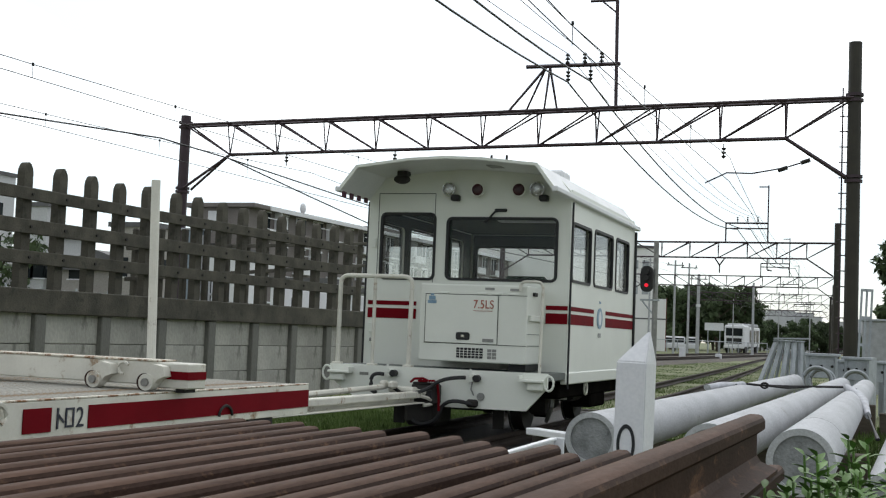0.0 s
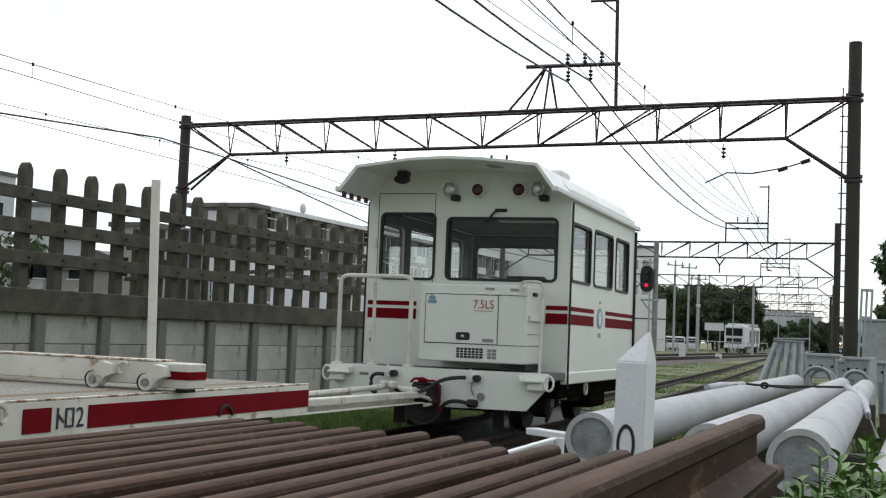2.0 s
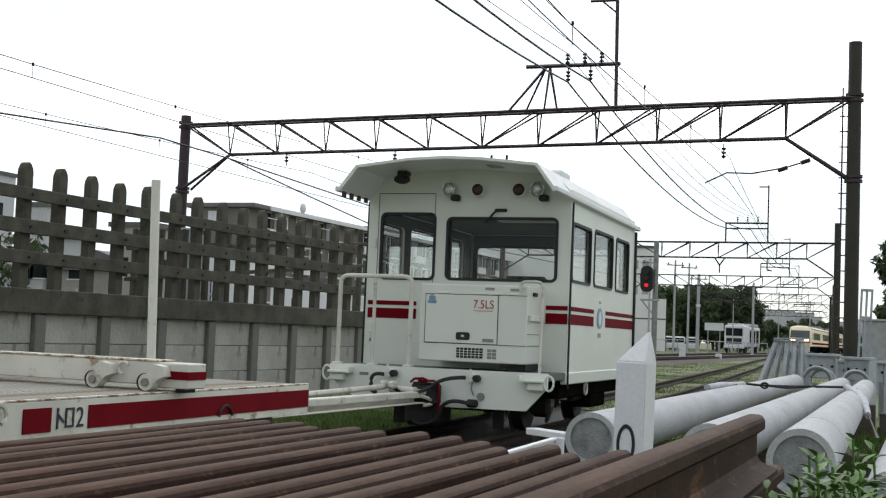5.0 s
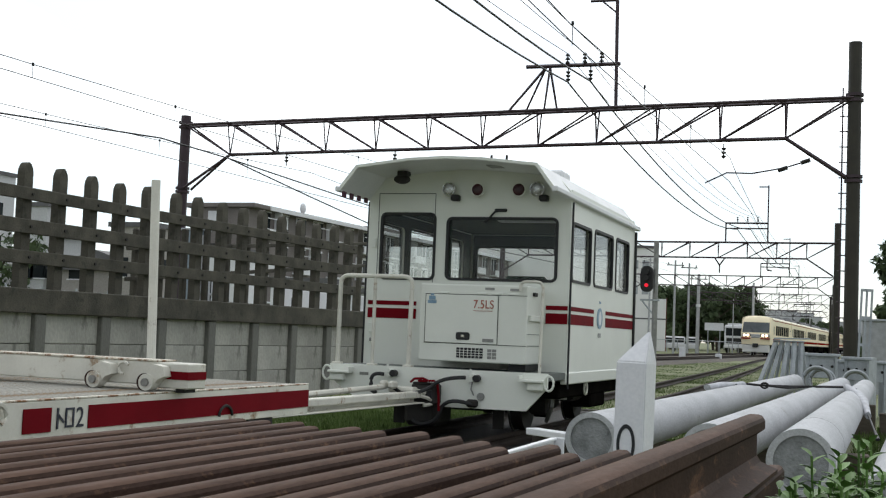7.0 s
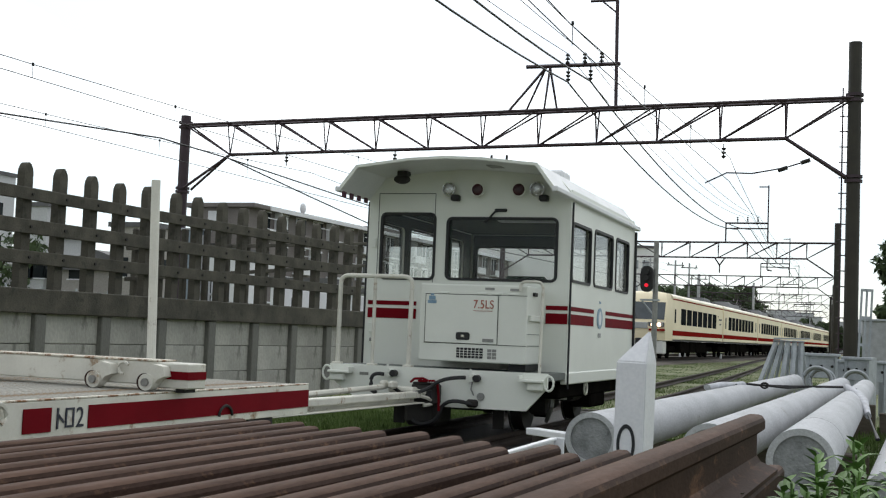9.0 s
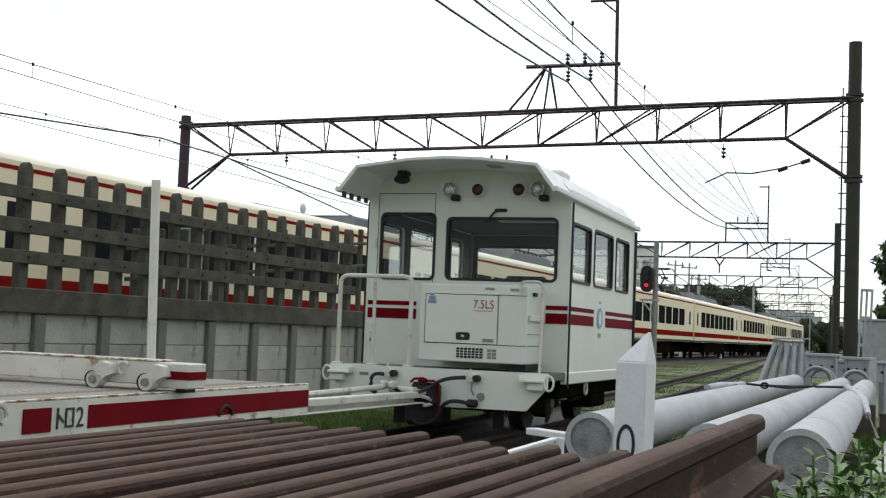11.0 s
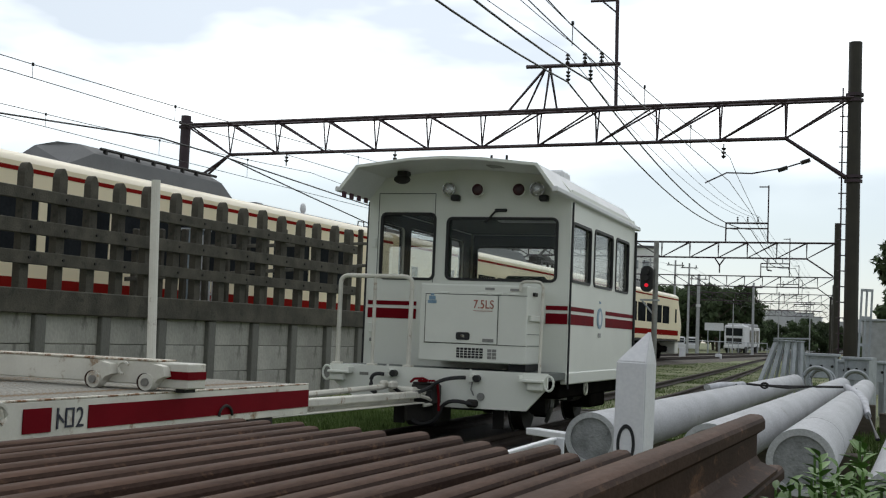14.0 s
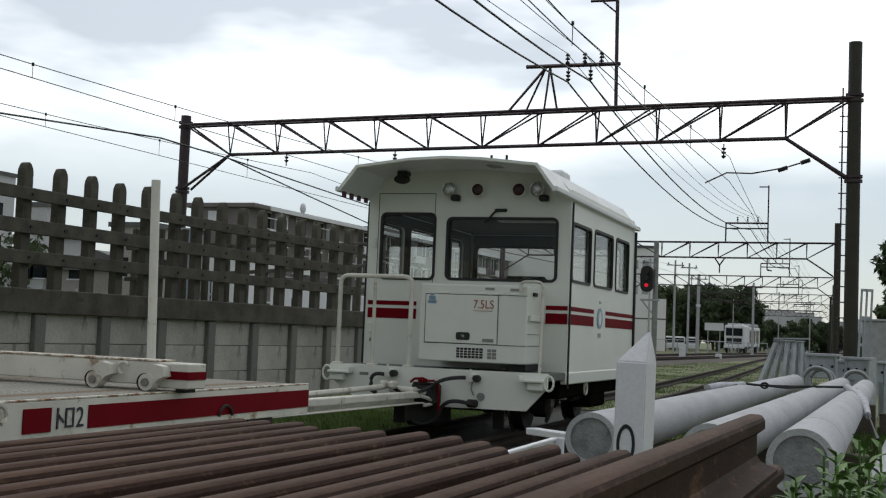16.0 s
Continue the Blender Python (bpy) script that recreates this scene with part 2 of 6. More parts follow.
def tube(bm, pts, r, n=6):
    """A bent pipe through points."""
    pts = [Vector(p) for p in pts]
    rings, up = [], Vector((0.13, 0.21, 0.97))
    for i, p in enumerate(pts):
        d = (pts[min(i + 1, len(pts) - 1)] - pts[max(i - 1, 0)]).normalized()
        s = d.cross(up)
        if s.length < 1e-3:
            s = d.cross(Vector((1, 0, 0)))
        s.normalize()
        q = s.cross(d)
        rings.append([bm.verts.new(p + r * (math.cos(k * math.tau / n) * s + math.sin(k * math.tau / n) * q)) for k in range(n)])
    for a, b in zip(rings, rings[1:]):
        for k in range(n):
            bm.faces.new((a[k], a[(k + 1) % n], b[(k + 1) % n], b[k]))
    bm.faces.new(rings[0])
    bm.faces.new(list(reversed(rings[-1])))
    bmesh.ops.recalc_face_normals(bm, faces=bm.faces)
    return bm


def arc(p, q, c, n=6):
    """Points from p to q, pulled to the corner c."""
    p, q, c = Vector(p), Vector(q), Vector(c)
    return [(1 - t) ** 2 * p + 2 * t * (1 - t) * c + t * t * q for t in [i / n for i in range(n + 1)]]


def extrude_y(prof, y0, y1):
    """A closed outline of (x, z) drawn out along y."""
    bm = bmesh.new()
    a = [bm.verts.new((x, y0, z)) for x, z in prof]
    b = [bm.verts.new((x, y1, z)) for x, z in prof]
    n = len(prof)
    for i in range(n):
        bm.faces.new((a[i], a[(i + 1) % n], b[(i + 1) % n], b[i]))
    bm.faces.new(a)
    bm.faces.new(list(reversed(b)))
    bmesh.ops.recalc_face_normals(bm, faces=bm.faces)
    return bm


def rounded(x0, x1, z0, z1, r, n=5):
    pts = []
    for cx, cz, a0 in ((x1 - r, z1 - r, 0), (x0 + r, z1 - r, 90), (x0 + r, z0 + r, 180), (x1 - r, z0 + r, 270)):
        for i in range(n + 1):
            a = radians(a0 + 90 * i / n)
            pts.append((cx + r * math.cos(a), cz + r * math.sin(a)))
    return pts


def panel(outer, holes, thick, m):
    """A plate of the x-z outline with openings through it, thickness along +y, placed by m."""
    bm = bmesh.new()
    edges = []
    for loop in [outer] + holes:
        vs = [bm.verts.new((x, 0, z)) for x, z in loop]
        edges += [bm.edges.new((vs[i], vs[(i + 1) % len(vs)])) for i in range(len(vs))]
    bmesh.ops.triangle_fill(bm, edges=edges, use_beauty=True)
    r = bmesh.ops.extrude_face_region(bm, geom=list(bm.faces))
    for v in [g for g in r["geom"] if isinstance(g, bmesh.types.BMVert)]:
        v.co.y += thick
    bmesh.ops.recalc_face_normals(bm, faces=bm.faces)
    bmesh.ops.transform(bm, matrix=m, verts=bm.verts)
    return bm


def ring(loop_out, loop_in, y0, y1, m):
    """A window gasket between two outlines."""
    bm = bmesh.new()
    n = len(loop_out)
    rows = [[bm.verts.new((x, y, z)) for x, z in lp] for lp, y in ((loop_out, y1), (loop_out, y0), (loop_in, y0), (loop_in, y1))]
    for a, b in zip(rows, rows[1:] + rows[:1]):
        for i in range(n):
            bm.faces.new((a[i], a[(i + 1) % n], b[(i + 1) % n], b[i]))
    bmesh.ops.recalc_face_normals(bm, faces=bm.faces)
    bmesh.ops.transform(bm, matrix=m, verts=bm.verts)
    return bm


def plate(loop, y0, y1, m):
    bm = bmesh.new()
    a = [bm.verts.new((x, y0, z)) for x, z in loop]
    b = [bm.verts.new((x, y1, z)) for x, z in loop]
    for i in range(len(loop)):
        bm.faces.new((a[i], a[(i + 1) % len(loop)], b[(i + 1) % len(loop)], b[i]))
    bm.faces.new(a)
    bm.faces.new(list(reversed(b)))
    bmesh.ops.recalc_face_normals(bm, faces=bm.faces)
    bmesh.ops.transform(bm, matrix=m, verts=bm.verts)
    return bm


I4 = Matrix.Identity(4)
MAIN_AZ = -2.31


def main_x(y):
    """The near side of the passing train, by y along the main line."""
    u = max(0.0, y - 62)
    return -13.55 + 0.0403 * y - 0.021 * u * u / (u + 16)


# ---- ground and tracks ----
def ground_sheet():
    bm = bmesh.new()
    xs = [-2500, -600, -150] + [-60 + 2 * i for i in range(46)] + [120, 600, 2500]
    ys = [-2500, -300, -40] + [-10 + 2 * i for i in range(80)] + [250, 700, 3500]
    g = [[bm.verts.new((x, y, -0.17 + (0.05 * noise.noise((x * 0.35, y * 0.35, 0)) if -60 < x < 40 and -12 < y < 150 else 0))) for x in xs] for y in ys]
    for j in range(len(ys) - 1):
        for i in range(len(xs) - 1):
            bm.faces.new((g[j][i], g[j][i + 1], g[j + 1][i + 1], g[j + 1][i]))
    ob = part("ground", bm, GRASS, None)
    tagged(smooth(ob), "patchy dry and green grass ground beside the tracks", "ground", kind="structure")


def rail_profile(h=0.174, foot=0.145, head=0.065):
    f, t, w = foot / 2, head / 2, 0.009
    return [(-f, 0), (f, 0), (f, 0.012), (w + 0.012, 0.032), (w, 0.05), (w, h - 0.06), (t, h - 0.042), (t, h - 0.017), (t - 0.006, h - 0.007), (t - 0.018, h),
            (-t + 0.018, h), (-t + 0.006, h - 0.007), (-t, h - 0.017), (-t, h - 0.042), (-w, h - 0.06), (-w, 0.05), (-w - 0.012, 0.032), (-f, 0.012)]


def sweep(prof, path, z):
    """A profile carried along a plan line."""
    bm = bmesh.new()
    rows = []
    for i, (x, y) in enumerate(path):
        a, b = path[max(i - 1, 0)], path[min(i + 1, len(path) - 1)]
        d = Vector((b[0] - a[0], b[1] - a[1])).normalized()
        rows.append([bm.verts.new((x + d.y * px, y - d.x * px, z + pz)) for px, pz in prof])
    n = len(prof)
    for a, b in zip(rows, rows[1:]):
        for k in range(n):
            bm.faces.new((a[k], a[(k + 1) % n], b[(k + 1) % n], b[k]))
    bm.faces.new(rows[0])
    bm.faces.new(list(reversed(rows[-1])))
    bmesh.ops.recalc_face_normals(bm, faces=bm.faces)
    return bm


def offset(path, o):
    out = []
    for i, (x, y) in enumerate(path):
        a, b = path[max(i - 1, 0)], path[min(i + 1, len(path) - 1)]
        d = Vector((b[0] - a[0], b[1] - a[1])).normalized()
        out.append((x + d.y * o, y - d.x * o))
    return out


def track(path, label, step=0.65, sleeper_mat=None, sink=0.0, y_max=110, rise=0.0):
    t = thing("railway_track", pose(0, 0, rise), label, "track", kind="structure")
    prof = rail_profile(0.14, 0.12, 0.06)
    for o in (-0.565, 0.565):
        part("rail", sweep(prof, offset(path, o), -0.14), RAILTOP, t)
    me = None
    length, k = 0.0, 0
    for (x0, y0), (x1, y1) in zip(path, path[1:]):
        d = Vector((x1 - x0, y1 - y0))
        while k * step < length + d.length:
            u = (k * step - length) / d.length
            k += 1
            y = y0 + u * d.y
            if not -4 < y < y_max:
                continue
            if me is None:
                bm = bx(-1.0, 1.0, -0.1, 0.1, -0.27, -0.135 - sink, 0.012)
                ob = part("sleeper", bm, sleeper_mat or SLEEPER, t)
                me = ob.data
            else:
                ob = new("sleeper", me)
                ob.parent = t
            ob.matrix_basis = Matrix.Translation((x0 + u * d.x, y, 0)) @ pose(0, 0, 0, 0, 0, -math.degrees(math.atan2(d.x, d.y)) + random.uniform(-1, 1))
        length += d.length
    return t


def ballast(path, w, top, mtl, label, jag=0.03):
    prof = [(-w, -0.2), (w, -0.2), (w - 0.5, top), (-w + 0.5, top)]
    ob = part("ballast_bed", sweep(prof, path, 0), mtl, None)
    tagged(ob, label, "ballast", kind="structure")


SIDING = [(-4.36, -12), (-4.36, 14), (-4.42, 20), (-4.6, 27), (-4.9, 34), (-5.3, 43), (-5.9, 56), (-6.7, 70), (-7.7, 90), (-8.6, 112), (-9.2, 130)]
MAIN1 = [(main_x(y) - 1.43, y) for y in (-150, -60, 0, 60, 70, 80, 95, 110, 130, 160, 200, 250, 300, 420)]
MAIN2 = [(main_x(y) - 1.43 - 3.9, y) for y in (-150, -60, 0, 60, 70, 80, 95, 110, 130, 160, 200, 250, 300, 420)]


# ---- retaining wall and sleeper fence ----
W_AZ = -2.564
WALL_M = pose(-10.281, 13.157, 0, 0, 0, W_AZ)      # local y runs along the wall, +x is the yard's side


def wall_and_fence():
    w = thing("wall_retaining", WALL_M, "grey stained concrete retaining wall with dark cap and pilasters", "wall", kind="structure")
    y0, y1 = -10.0, 10.8
    part("wall_back", bx(-0.3, -0.12, y0, y1, -0.3, 1.1, 0), WALLC, w)
    part("wall_cap", bx(-0.32, 0.08, y0, y1, 1.08, 1.40, 0.015), OLDC, w, "dark mossy concrete wall cap")
    pil, pan, k = None, None, 0
    y = 0.24 - 1.35 * 8
    while y < y1:
        for nm, mesh in (("pilaster", pil), ("wall_panel", pan)):
            rows = (0,) if nm == "pilaster" else (0, 1, 2)
            for r in rows:
                if nm == "pilaster":
                    if pil is None:
                        ob = part(nm, bx(-0.12, 0.045, -0.085, 0.125, -0.3, 1.08, 0.012), WALLC, w)
                        pil = ob.data
                    else:
                        ob = new(nm, pil)
                        ob.parent = w
                    ob.location = (0, y, 0)
                else:
                    if pan is None:
                        ob = part(nm, bx(-0.118, -0.035, -0.60, 0.60, 0.006, 0.414, 0.008), PANELC, w)
                        pan = ob.data
                    else:
                        ob = new(nm, pan)
                        ob.parent = w
                    ob.location = (random.uniform(-0.006, 0.006), y + 0.675, -0.14 + 0.415 * r)
        y += 1.35
    f = thing("picket_fence", WALL_M, "dark weathered concrete picket fence standing on the wall", "fence")
    pk = None
    for i in range(-6, 15):
        yy = 0.6662 * i
        if pk is None:
            prof = [(-0.085, 1.38), (0.085, 1.38), (0.085, 2.89), (0.075, 2.94), (0.045, 2.995), (0.015, 3.02), (-0.015, 3.02), (-0.045, 2.995), (-0.075, 2.94), (-0.085, 2.89)]
            bm = extrude_y(prof, -0.06, 0.06)
            bmesh.ops.rotate(bm, verts=bm.verts, matrix=Matrix.Rotation(radians(90), 3, "Z"))
            bmesh.ops.bevel(bm, geom=list(bm.edges), offset=0.005, segments=1, affect="EDGES")
            ob = part("picket", bm, OLDC, f)
            pk = ob.data
        else:
            ob = new("picket", pk)
            ob.parent = f
        ob.matrix_basis = pose(-0.12 + random.uniform(-0.01, 0.01), yy, random.uniform(-0.03, 0.012), random.uniform(-0.8, 0.8), 0, 0)
    bolt = None
    for z0, z1 in ((2.515, 2.655), (2.085, 2.25), (1.70, 1.85)):
        part("fence_rail", bx(-0.06, 0.0, -4.6, 9.5, z0 + 0.01, z1 + 0.03, 0.008), OLDC, f)
        for i in range(-6, 15):
            if bolt is None:
                ob = part("bolt", rd((0.0, 0, 0), (0.018, 0, 0), 0.02, n=6), DARKIRON, f)
                bolt = ob.data
            else:
                ob = new("bolt", bolt)
                ob.parent = f
            ob.location = (0.0, 0.6662 * i, (z0 + z1) / 2 + 0.02)


def rear_fence():
    f = thing("picket_fence", pose(-11.8, 13.0, 0, 0, 0, W_AZ), "second dark concrete picket fence climbing beside the line", "fence")
    pk = None
    for i in range(13):
        y = 4.54 + 0.70 * i
        if pk is None:
            ob = part("picket", bx(-0.05, 0.05, -0.06, 0.06, -0.4, 2.55, 0.02), OLDC, f)
            pk = ob.data
        else:
            ob = new("picket", pk)
            ob.parent = f
        ob.location = (0, y, 0.09 * (y - 4.54))
    for z in (1.72, 2.22):
        part("fence_rail", bx(0.05, 0.09, -0.2, 8.8, -0.035, 0.035, 0.008, 1, Matrix.Translation((0, 4.4, z)) @ pose(0, 0, 0, 5.1)), OLDC, f)
    c = thing("line_cabinet", pose(-11.75, 19.64, 0, 0, 0, W_AZ), "tall narrow pale blue line-side cabinet", "cabinet")
    part("body", bx(-0.2, 0.2, -0.15, 0.15, -0.2, 2.70, 0.01), mat("pale_blue_cabinet_paint", (0.30, 0.37, 0.43), 0.5, 0, 0.8, 3, 50, 0.05), c)
    part("door", bx(0.2, 0.212, -0.13, -0.005, 0.3, 2.62, 0.004), BRIGHT, c)
    part("door", bx(0.2, 0.212, 0.005, 0.13, 0.3, 2.62, 0.004), GALV, c)
    part("roof_cap", bx(-0.23, 0.23, -0.18, 0.18, 2.70, 2.74, 0.006), GALV, c)
    r = thing("white_rack", pose(-11.75, 20.46, 0, 0, 0, W_AZ), "white painted steel rack with a diagonal brace", "rack")
    for y in (-0.24, -0.1, 0.04, 0.22):
        part("upright", bx(-0.02, 0.02, y - 0.02, y + 0.02, -0.2, 1.93), BRIGHT, r)
    for z in (1.56, 1.91):
        part("cross_bar", bx(0.021, 0.035, -0.27, 0.27, z, z + 0.04), BRIGHT, r)
    part("brace", rd((0.05, 0.06, 1.93), (0.05, 0.26, 1.58), 0.02, n=4), DARKIRON, r)


# ---- inspection motor car ----
CAB_X, CAB_Y = -4.355, 13.0


def window(parent, loop_args, m, depth=0.05, r=0.07):
    x0, x1, z0, z1 = loop_args
    g = part("gasket", ring(rounded(x0 - 0.012, x1 + 0.012, z0 - 0.012, z1 + 0.012, r), rounded(x0 + 0.018, x1 - 0.018, z0 + 0.018, z1 - 0.018, r - 0.025), -0.012, 0.024, m), BLACK, parent, "black rubber window gasket")
    p = part("pane", plate(rounded(x0 + 0.01, x1 - 0.01, z0 + 0.01, z1 - 0.01, r - 0.02), 0.022, 0.028, m), GLASS, parent, "clear window pane")
    p.visible_shadow = False
    return g


def motor_car():
    car = thing("rail_motor_car", pose(CAB_X, CAB_Y, 0), "cream rail motor car with dark red stripes standing on the siding", "rail vehicle")
    W, L, ZB, ZT = 1.175, 3.65, 0.66, 2.66
    SIDE_R = Matrix.Translation((W, 0, 0)) @ pose(0, 0, 0, 0, 0, 90)       # plate x -> car +y, thickness inwards
    SIDE_L = Matrix.Translation((-W + 0.05, 0, 0)) @ pose(0, 0, 0, 0, 0, 90)
    front_w = [(-1.017, -0.371, 1.632, 2.368), (-0.227, 1.032, 1.64, 2.322)]
    side_w = [(0.10, 1.00, 1.655, 2.29), (1.19, 2.22, 1.655, 2.31), (2.42, 3.24, 1.655, 2.315)]
    back_w = [(-1.05, 0.10, 1.50, 2.27), (0.30, 1.0, 1.50, 2.27)]
    out = [(-W, ZB), (W, ZB), (W, ZT - 0.05), (0.98, ZT + 0.16), (0, ZT + 0.23), (-0.98, ZT + 0.16), (-W, ZT - 0.05)]
    front = part("front_wall", panel(out, [rounded(*a, 0.07) for a in front_w], 0.05, I4), CREAM, car)
    for a in front_w:
        window(front, a, I4)
    back = part("rear_wall", panel(out, [rounded(*a, 0.07) for a in back_w], 0.05, Matrix.Translation((0, L - 0.05, 0))), CREAM, car)
    for a in back_w:
        window(back, a, Matrix.Translation((0, L - 0.05, 0)))
    so = [(0.051, ZB), (L - 0.051, ZB), (L - 0.051, ZT - 0.02), (0.051, ZT - 0.02)]
    for nm, M_ in (("side_wall", SIDE_R), ("side_wall", SIDE_L)):
        sw = part(nm, panel(so, [rounded(*a, 0.07) for a in side_w], 0.05, M_), CREAM, car)
        Mi = M_ if M_ is SIDE_R else Matrix.Translation((-W, 0, 0)) @ pose(0, 0, 0, 0, 0, 90) @ Matrix.Scale(-1, 4, (0, 1, 0))
        for a in side_w:
            window(sw, a, Mi)
    # grey-green sheets added over the cream inner walls, darkened to hold the cab's shade
    SHADE_LINING = mat("cab_inner_shade_lining", (0.055, 0.062, 0.056), 0.7, 0, 0.85, 3, 50, 0.05)
    li = [(-W + 0.08, ZB + 0.06), (W - 0.08, ZB + 0.06), (W - 0.08, 2.43), (-W + 0.08, 2.43)]
    part("shade_lining", panel(li, [rounded(*a, 0.07) for a in back_w], 0.006, Matrix.Translation((0, L - 0.06, 0))), SHADE_LINING, back)
    ls = [(0.10, ZB + 0.06), (L - 0.10, ZB + 0.06), (L - 0.10, 2.43), (0.10, 2.43)]
    side_h = [rounded(a[0] + 0.012, a[1], a[2], a[3], 0.07) for a in side_w]
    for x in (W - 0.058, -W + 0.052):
        part("shade_lining", panel(ls, side_h, 0.006, Matrix.Translation((x + 0.006, 0, 0)) @ pose(0, 0, 0, 0, 0, 90)), SHADE_LINING, car)
    part("floor", bx(-W + 0.05, W - 0.05, 0.05, L - 0.05, ZB, ZB + 0.05), GRIP, car)
    # roof shell, overhanging the front as a visor
    rp = [(-1.19, 2.56), (-1.0, 2.80), (-0.4, 2.873), (0.0, 2.89), (0.4, 2.873), (1.0, 2.81), (1.19, 2.565)]
    ri = [(x * 0.985, z - 0.03) for x, z in reversed(rp)]
    roof = part("roof", extrude_y(rp + ri, -0.80, L + 0.06), ROOFW, car, "pale grey-white roof with front visor")
    for sx in (-1, 1):
        part("gutter", bx(min(sx * 1.17, sx * 1.235), max(sx * 1.17, sx * 1.235), -0.84, L + 0.08, 2.52, 2.575, 0.008), ROOFW, roof)
    part("front_trim", extrude_y([(x * 1.004, z + 0.004) for x, z in rp] + [(x, z + 0.006) for x, z in ri], -0.835, -0.802), CREAM, roof)
    part("ceiling_panel", bx(-W + 0.06, W - 0.06, 0.06, L - 0.06, 2.44, 2.47), SHADE_LINING, roof)
    part("strip_lamp", bx(0.1, 0.95, 0.75, 0.95, 2.36, 2.44, 0.02), ROOFW, roof)
    # underside stripes on the visor's near corner
    for i in range(4):
        part("warning_stripe", bx(-1.178 + 0.0, -1.168, -0.78 + i * 0.2, -0.68 + i * 0.2, 2.47, 2.53), HAZ, roof)
    part("roof_vent", bx(0.55, 0.85, 0.9, 1.25, 2.8, 2.98, 0.03), ROOFW, roof)
    part("roof_box", bx(0.35, 0.62, -0.5, -0.3, 2.83, 2.88, 0.01), STEEL, roof)
    for dx in (0.38, 0.55):
        part("horn", rd((dx, -0.4, 2.86), (dx, -0.4, 2.96), 0.014, n=8), DARKIRON, roof)
    # stripes on front and sides, 4 mm proud
    for z0, z1 in ((1.335, 1.382), (1.187, 1.300)):
        part("red_stripe", bx(-W + 0.03, -0.56, -0.006, -0.002, z0, z1), RED, front)
        part("red_stripe", bx(0.93, W - 0.004, -0.006, -0.002, z0, z1), RED, front)
        part("red_stripe", bx(W + 0.002, W + 0.006, 0.02, 1.24, z0, z1), RED, car)
        part("red_stripe", bx(W + 0.002, W + 0.006, 1.90, L - 0.03, z0, z1), RED, car)
        part("red_stripe", bx(-W - 0.006, -W - 0.002, 0.02, L - 0.03, z0, z1), RED, car)
    EMB = mat("pale_blue_emblem", (0.20, 0.33, 0.45), 0.4)
    part("emblem", plate([(1.57 + 0.15 * math.cos(a), 1.285 + 0.125 * math.sin(a)) for a in [i * math.tau / 16 for i in range(16)]], -0.008, -0.003, SIDE_R), EMB, car, "oval pale blue emblem")
    part("emblem_centre", plate([(1.57 + 0.07 * math.cos(a), 1.285 + 0.085 * math.sin(a)) for a in [i * math.tau / 16 for i in range(16)]], -0.011, -0.009, SIDE_R), BRIGHT, car)
    part("emblem_mark", bx(W + 0.003, W + 0.007, 1.53, 1.61, 1.46, 1.49), EMB, car)
    part("emblem_bar", bx(W + 0.003, W + 0.007, 1.50, 1.64, 1.06, 1.11), STEEL, car)
    # corner drain pipes
    part("corner_pipe", tube(bmesh.new(), [(W + 0.02, 0.02, 2.5), (W + 0.02, 0.0, 1.5), (W + 0.02, 0.0, 0.5)], 0.012, 6), BLACK, car, "black drain pipe at the corner")
    part("corner_pipe", tube(bmesh.new(), [(-W - 0.012, 0.02, 2.5), (-W - 0.012, 0.0, 1.5), (-W - 0.012, 0.0, 0.66)], 0.012, 6), BLACK, car)
    part("corner_pipe", tube(bmesh.new(), [(W + 0.015, L, 2.5), (W + 0.015, L, 0.6)], 0.02, 6), BLACK, car)
    # front door
    for a, b in (((-1.06, 0.70), (-1.052, 2.59)), ((-0.383, 1.6), (-0.375, 2.59))):
        part("door_seam", bx(a[0], b[0], -0.003, -0.001, a[1], b[1]), GRIP, front)
    part("door_seam", bx(-1.06, -0.375, -0.003, -0.001, 2.588, 2.597), GRIP, front)
    part("door_hinge", bx(-1.12, -1.07, -0.025, -0.001, 1.98, 2.09, 0.006), CREAM, front)
    part("door_hinge", bx(-1.12, -1.07, -0.025, -0.001, 1.02, 1.13, 0.006), CREAM, front)
    part("door_handle", bx(-1.10, -1.06, -0.04, -0.001, 0.92, 0.96, 0.008), STEEL, front)
    # lamps under the visor
    for x, z, r, mt, lb in ((-0.200, 2.635, 0.068, LENSC, "clear round headlamp"), (0.135, 2.627, 0.068, LENSR, "round dark red tail lamp"), (0.605, 2.627, 0.070, LENSR, "round dark red tail lamp"), (0.81, 2.635, 0.074, LENSC, "clear round headlamp")):
        hl = part("lamp", rd((x, -0.09, z), (x, 0.0, z), r * 1.07, r * 0.8, 20), STEEL if mt is LENSC else CREAM, front, lb)
        bm = bmesh.new()
        bmesh.ops.create_uvsphere(bm, u_segments=18, v_segments=8, radius=r, matrix=Matrix.Translation((x, -0.088, z)) @ Matrix.Scale(0.3, 4, (0, 1, 0)))
        smooth(part("lens", bm, mt, hl))
        part("rim", tube(bmesh.new(), [(x + r * 1.04 * math.cos(a), -0.092, z + r * 1.04 * math.sin(a)) for a in [i * math.tau / 24 for i in range(25)]], 0.0075, 6), CHROME if mt is LENSC else CREAM, hl)
        if mt is LENSC:
            part("lamp_bracket", bx(x + 0.02, x + 0.12, -0.09, 0, z - 0.13, z - 0.06, 0.015), BLACK, hl)
    bm = bmesh.new()
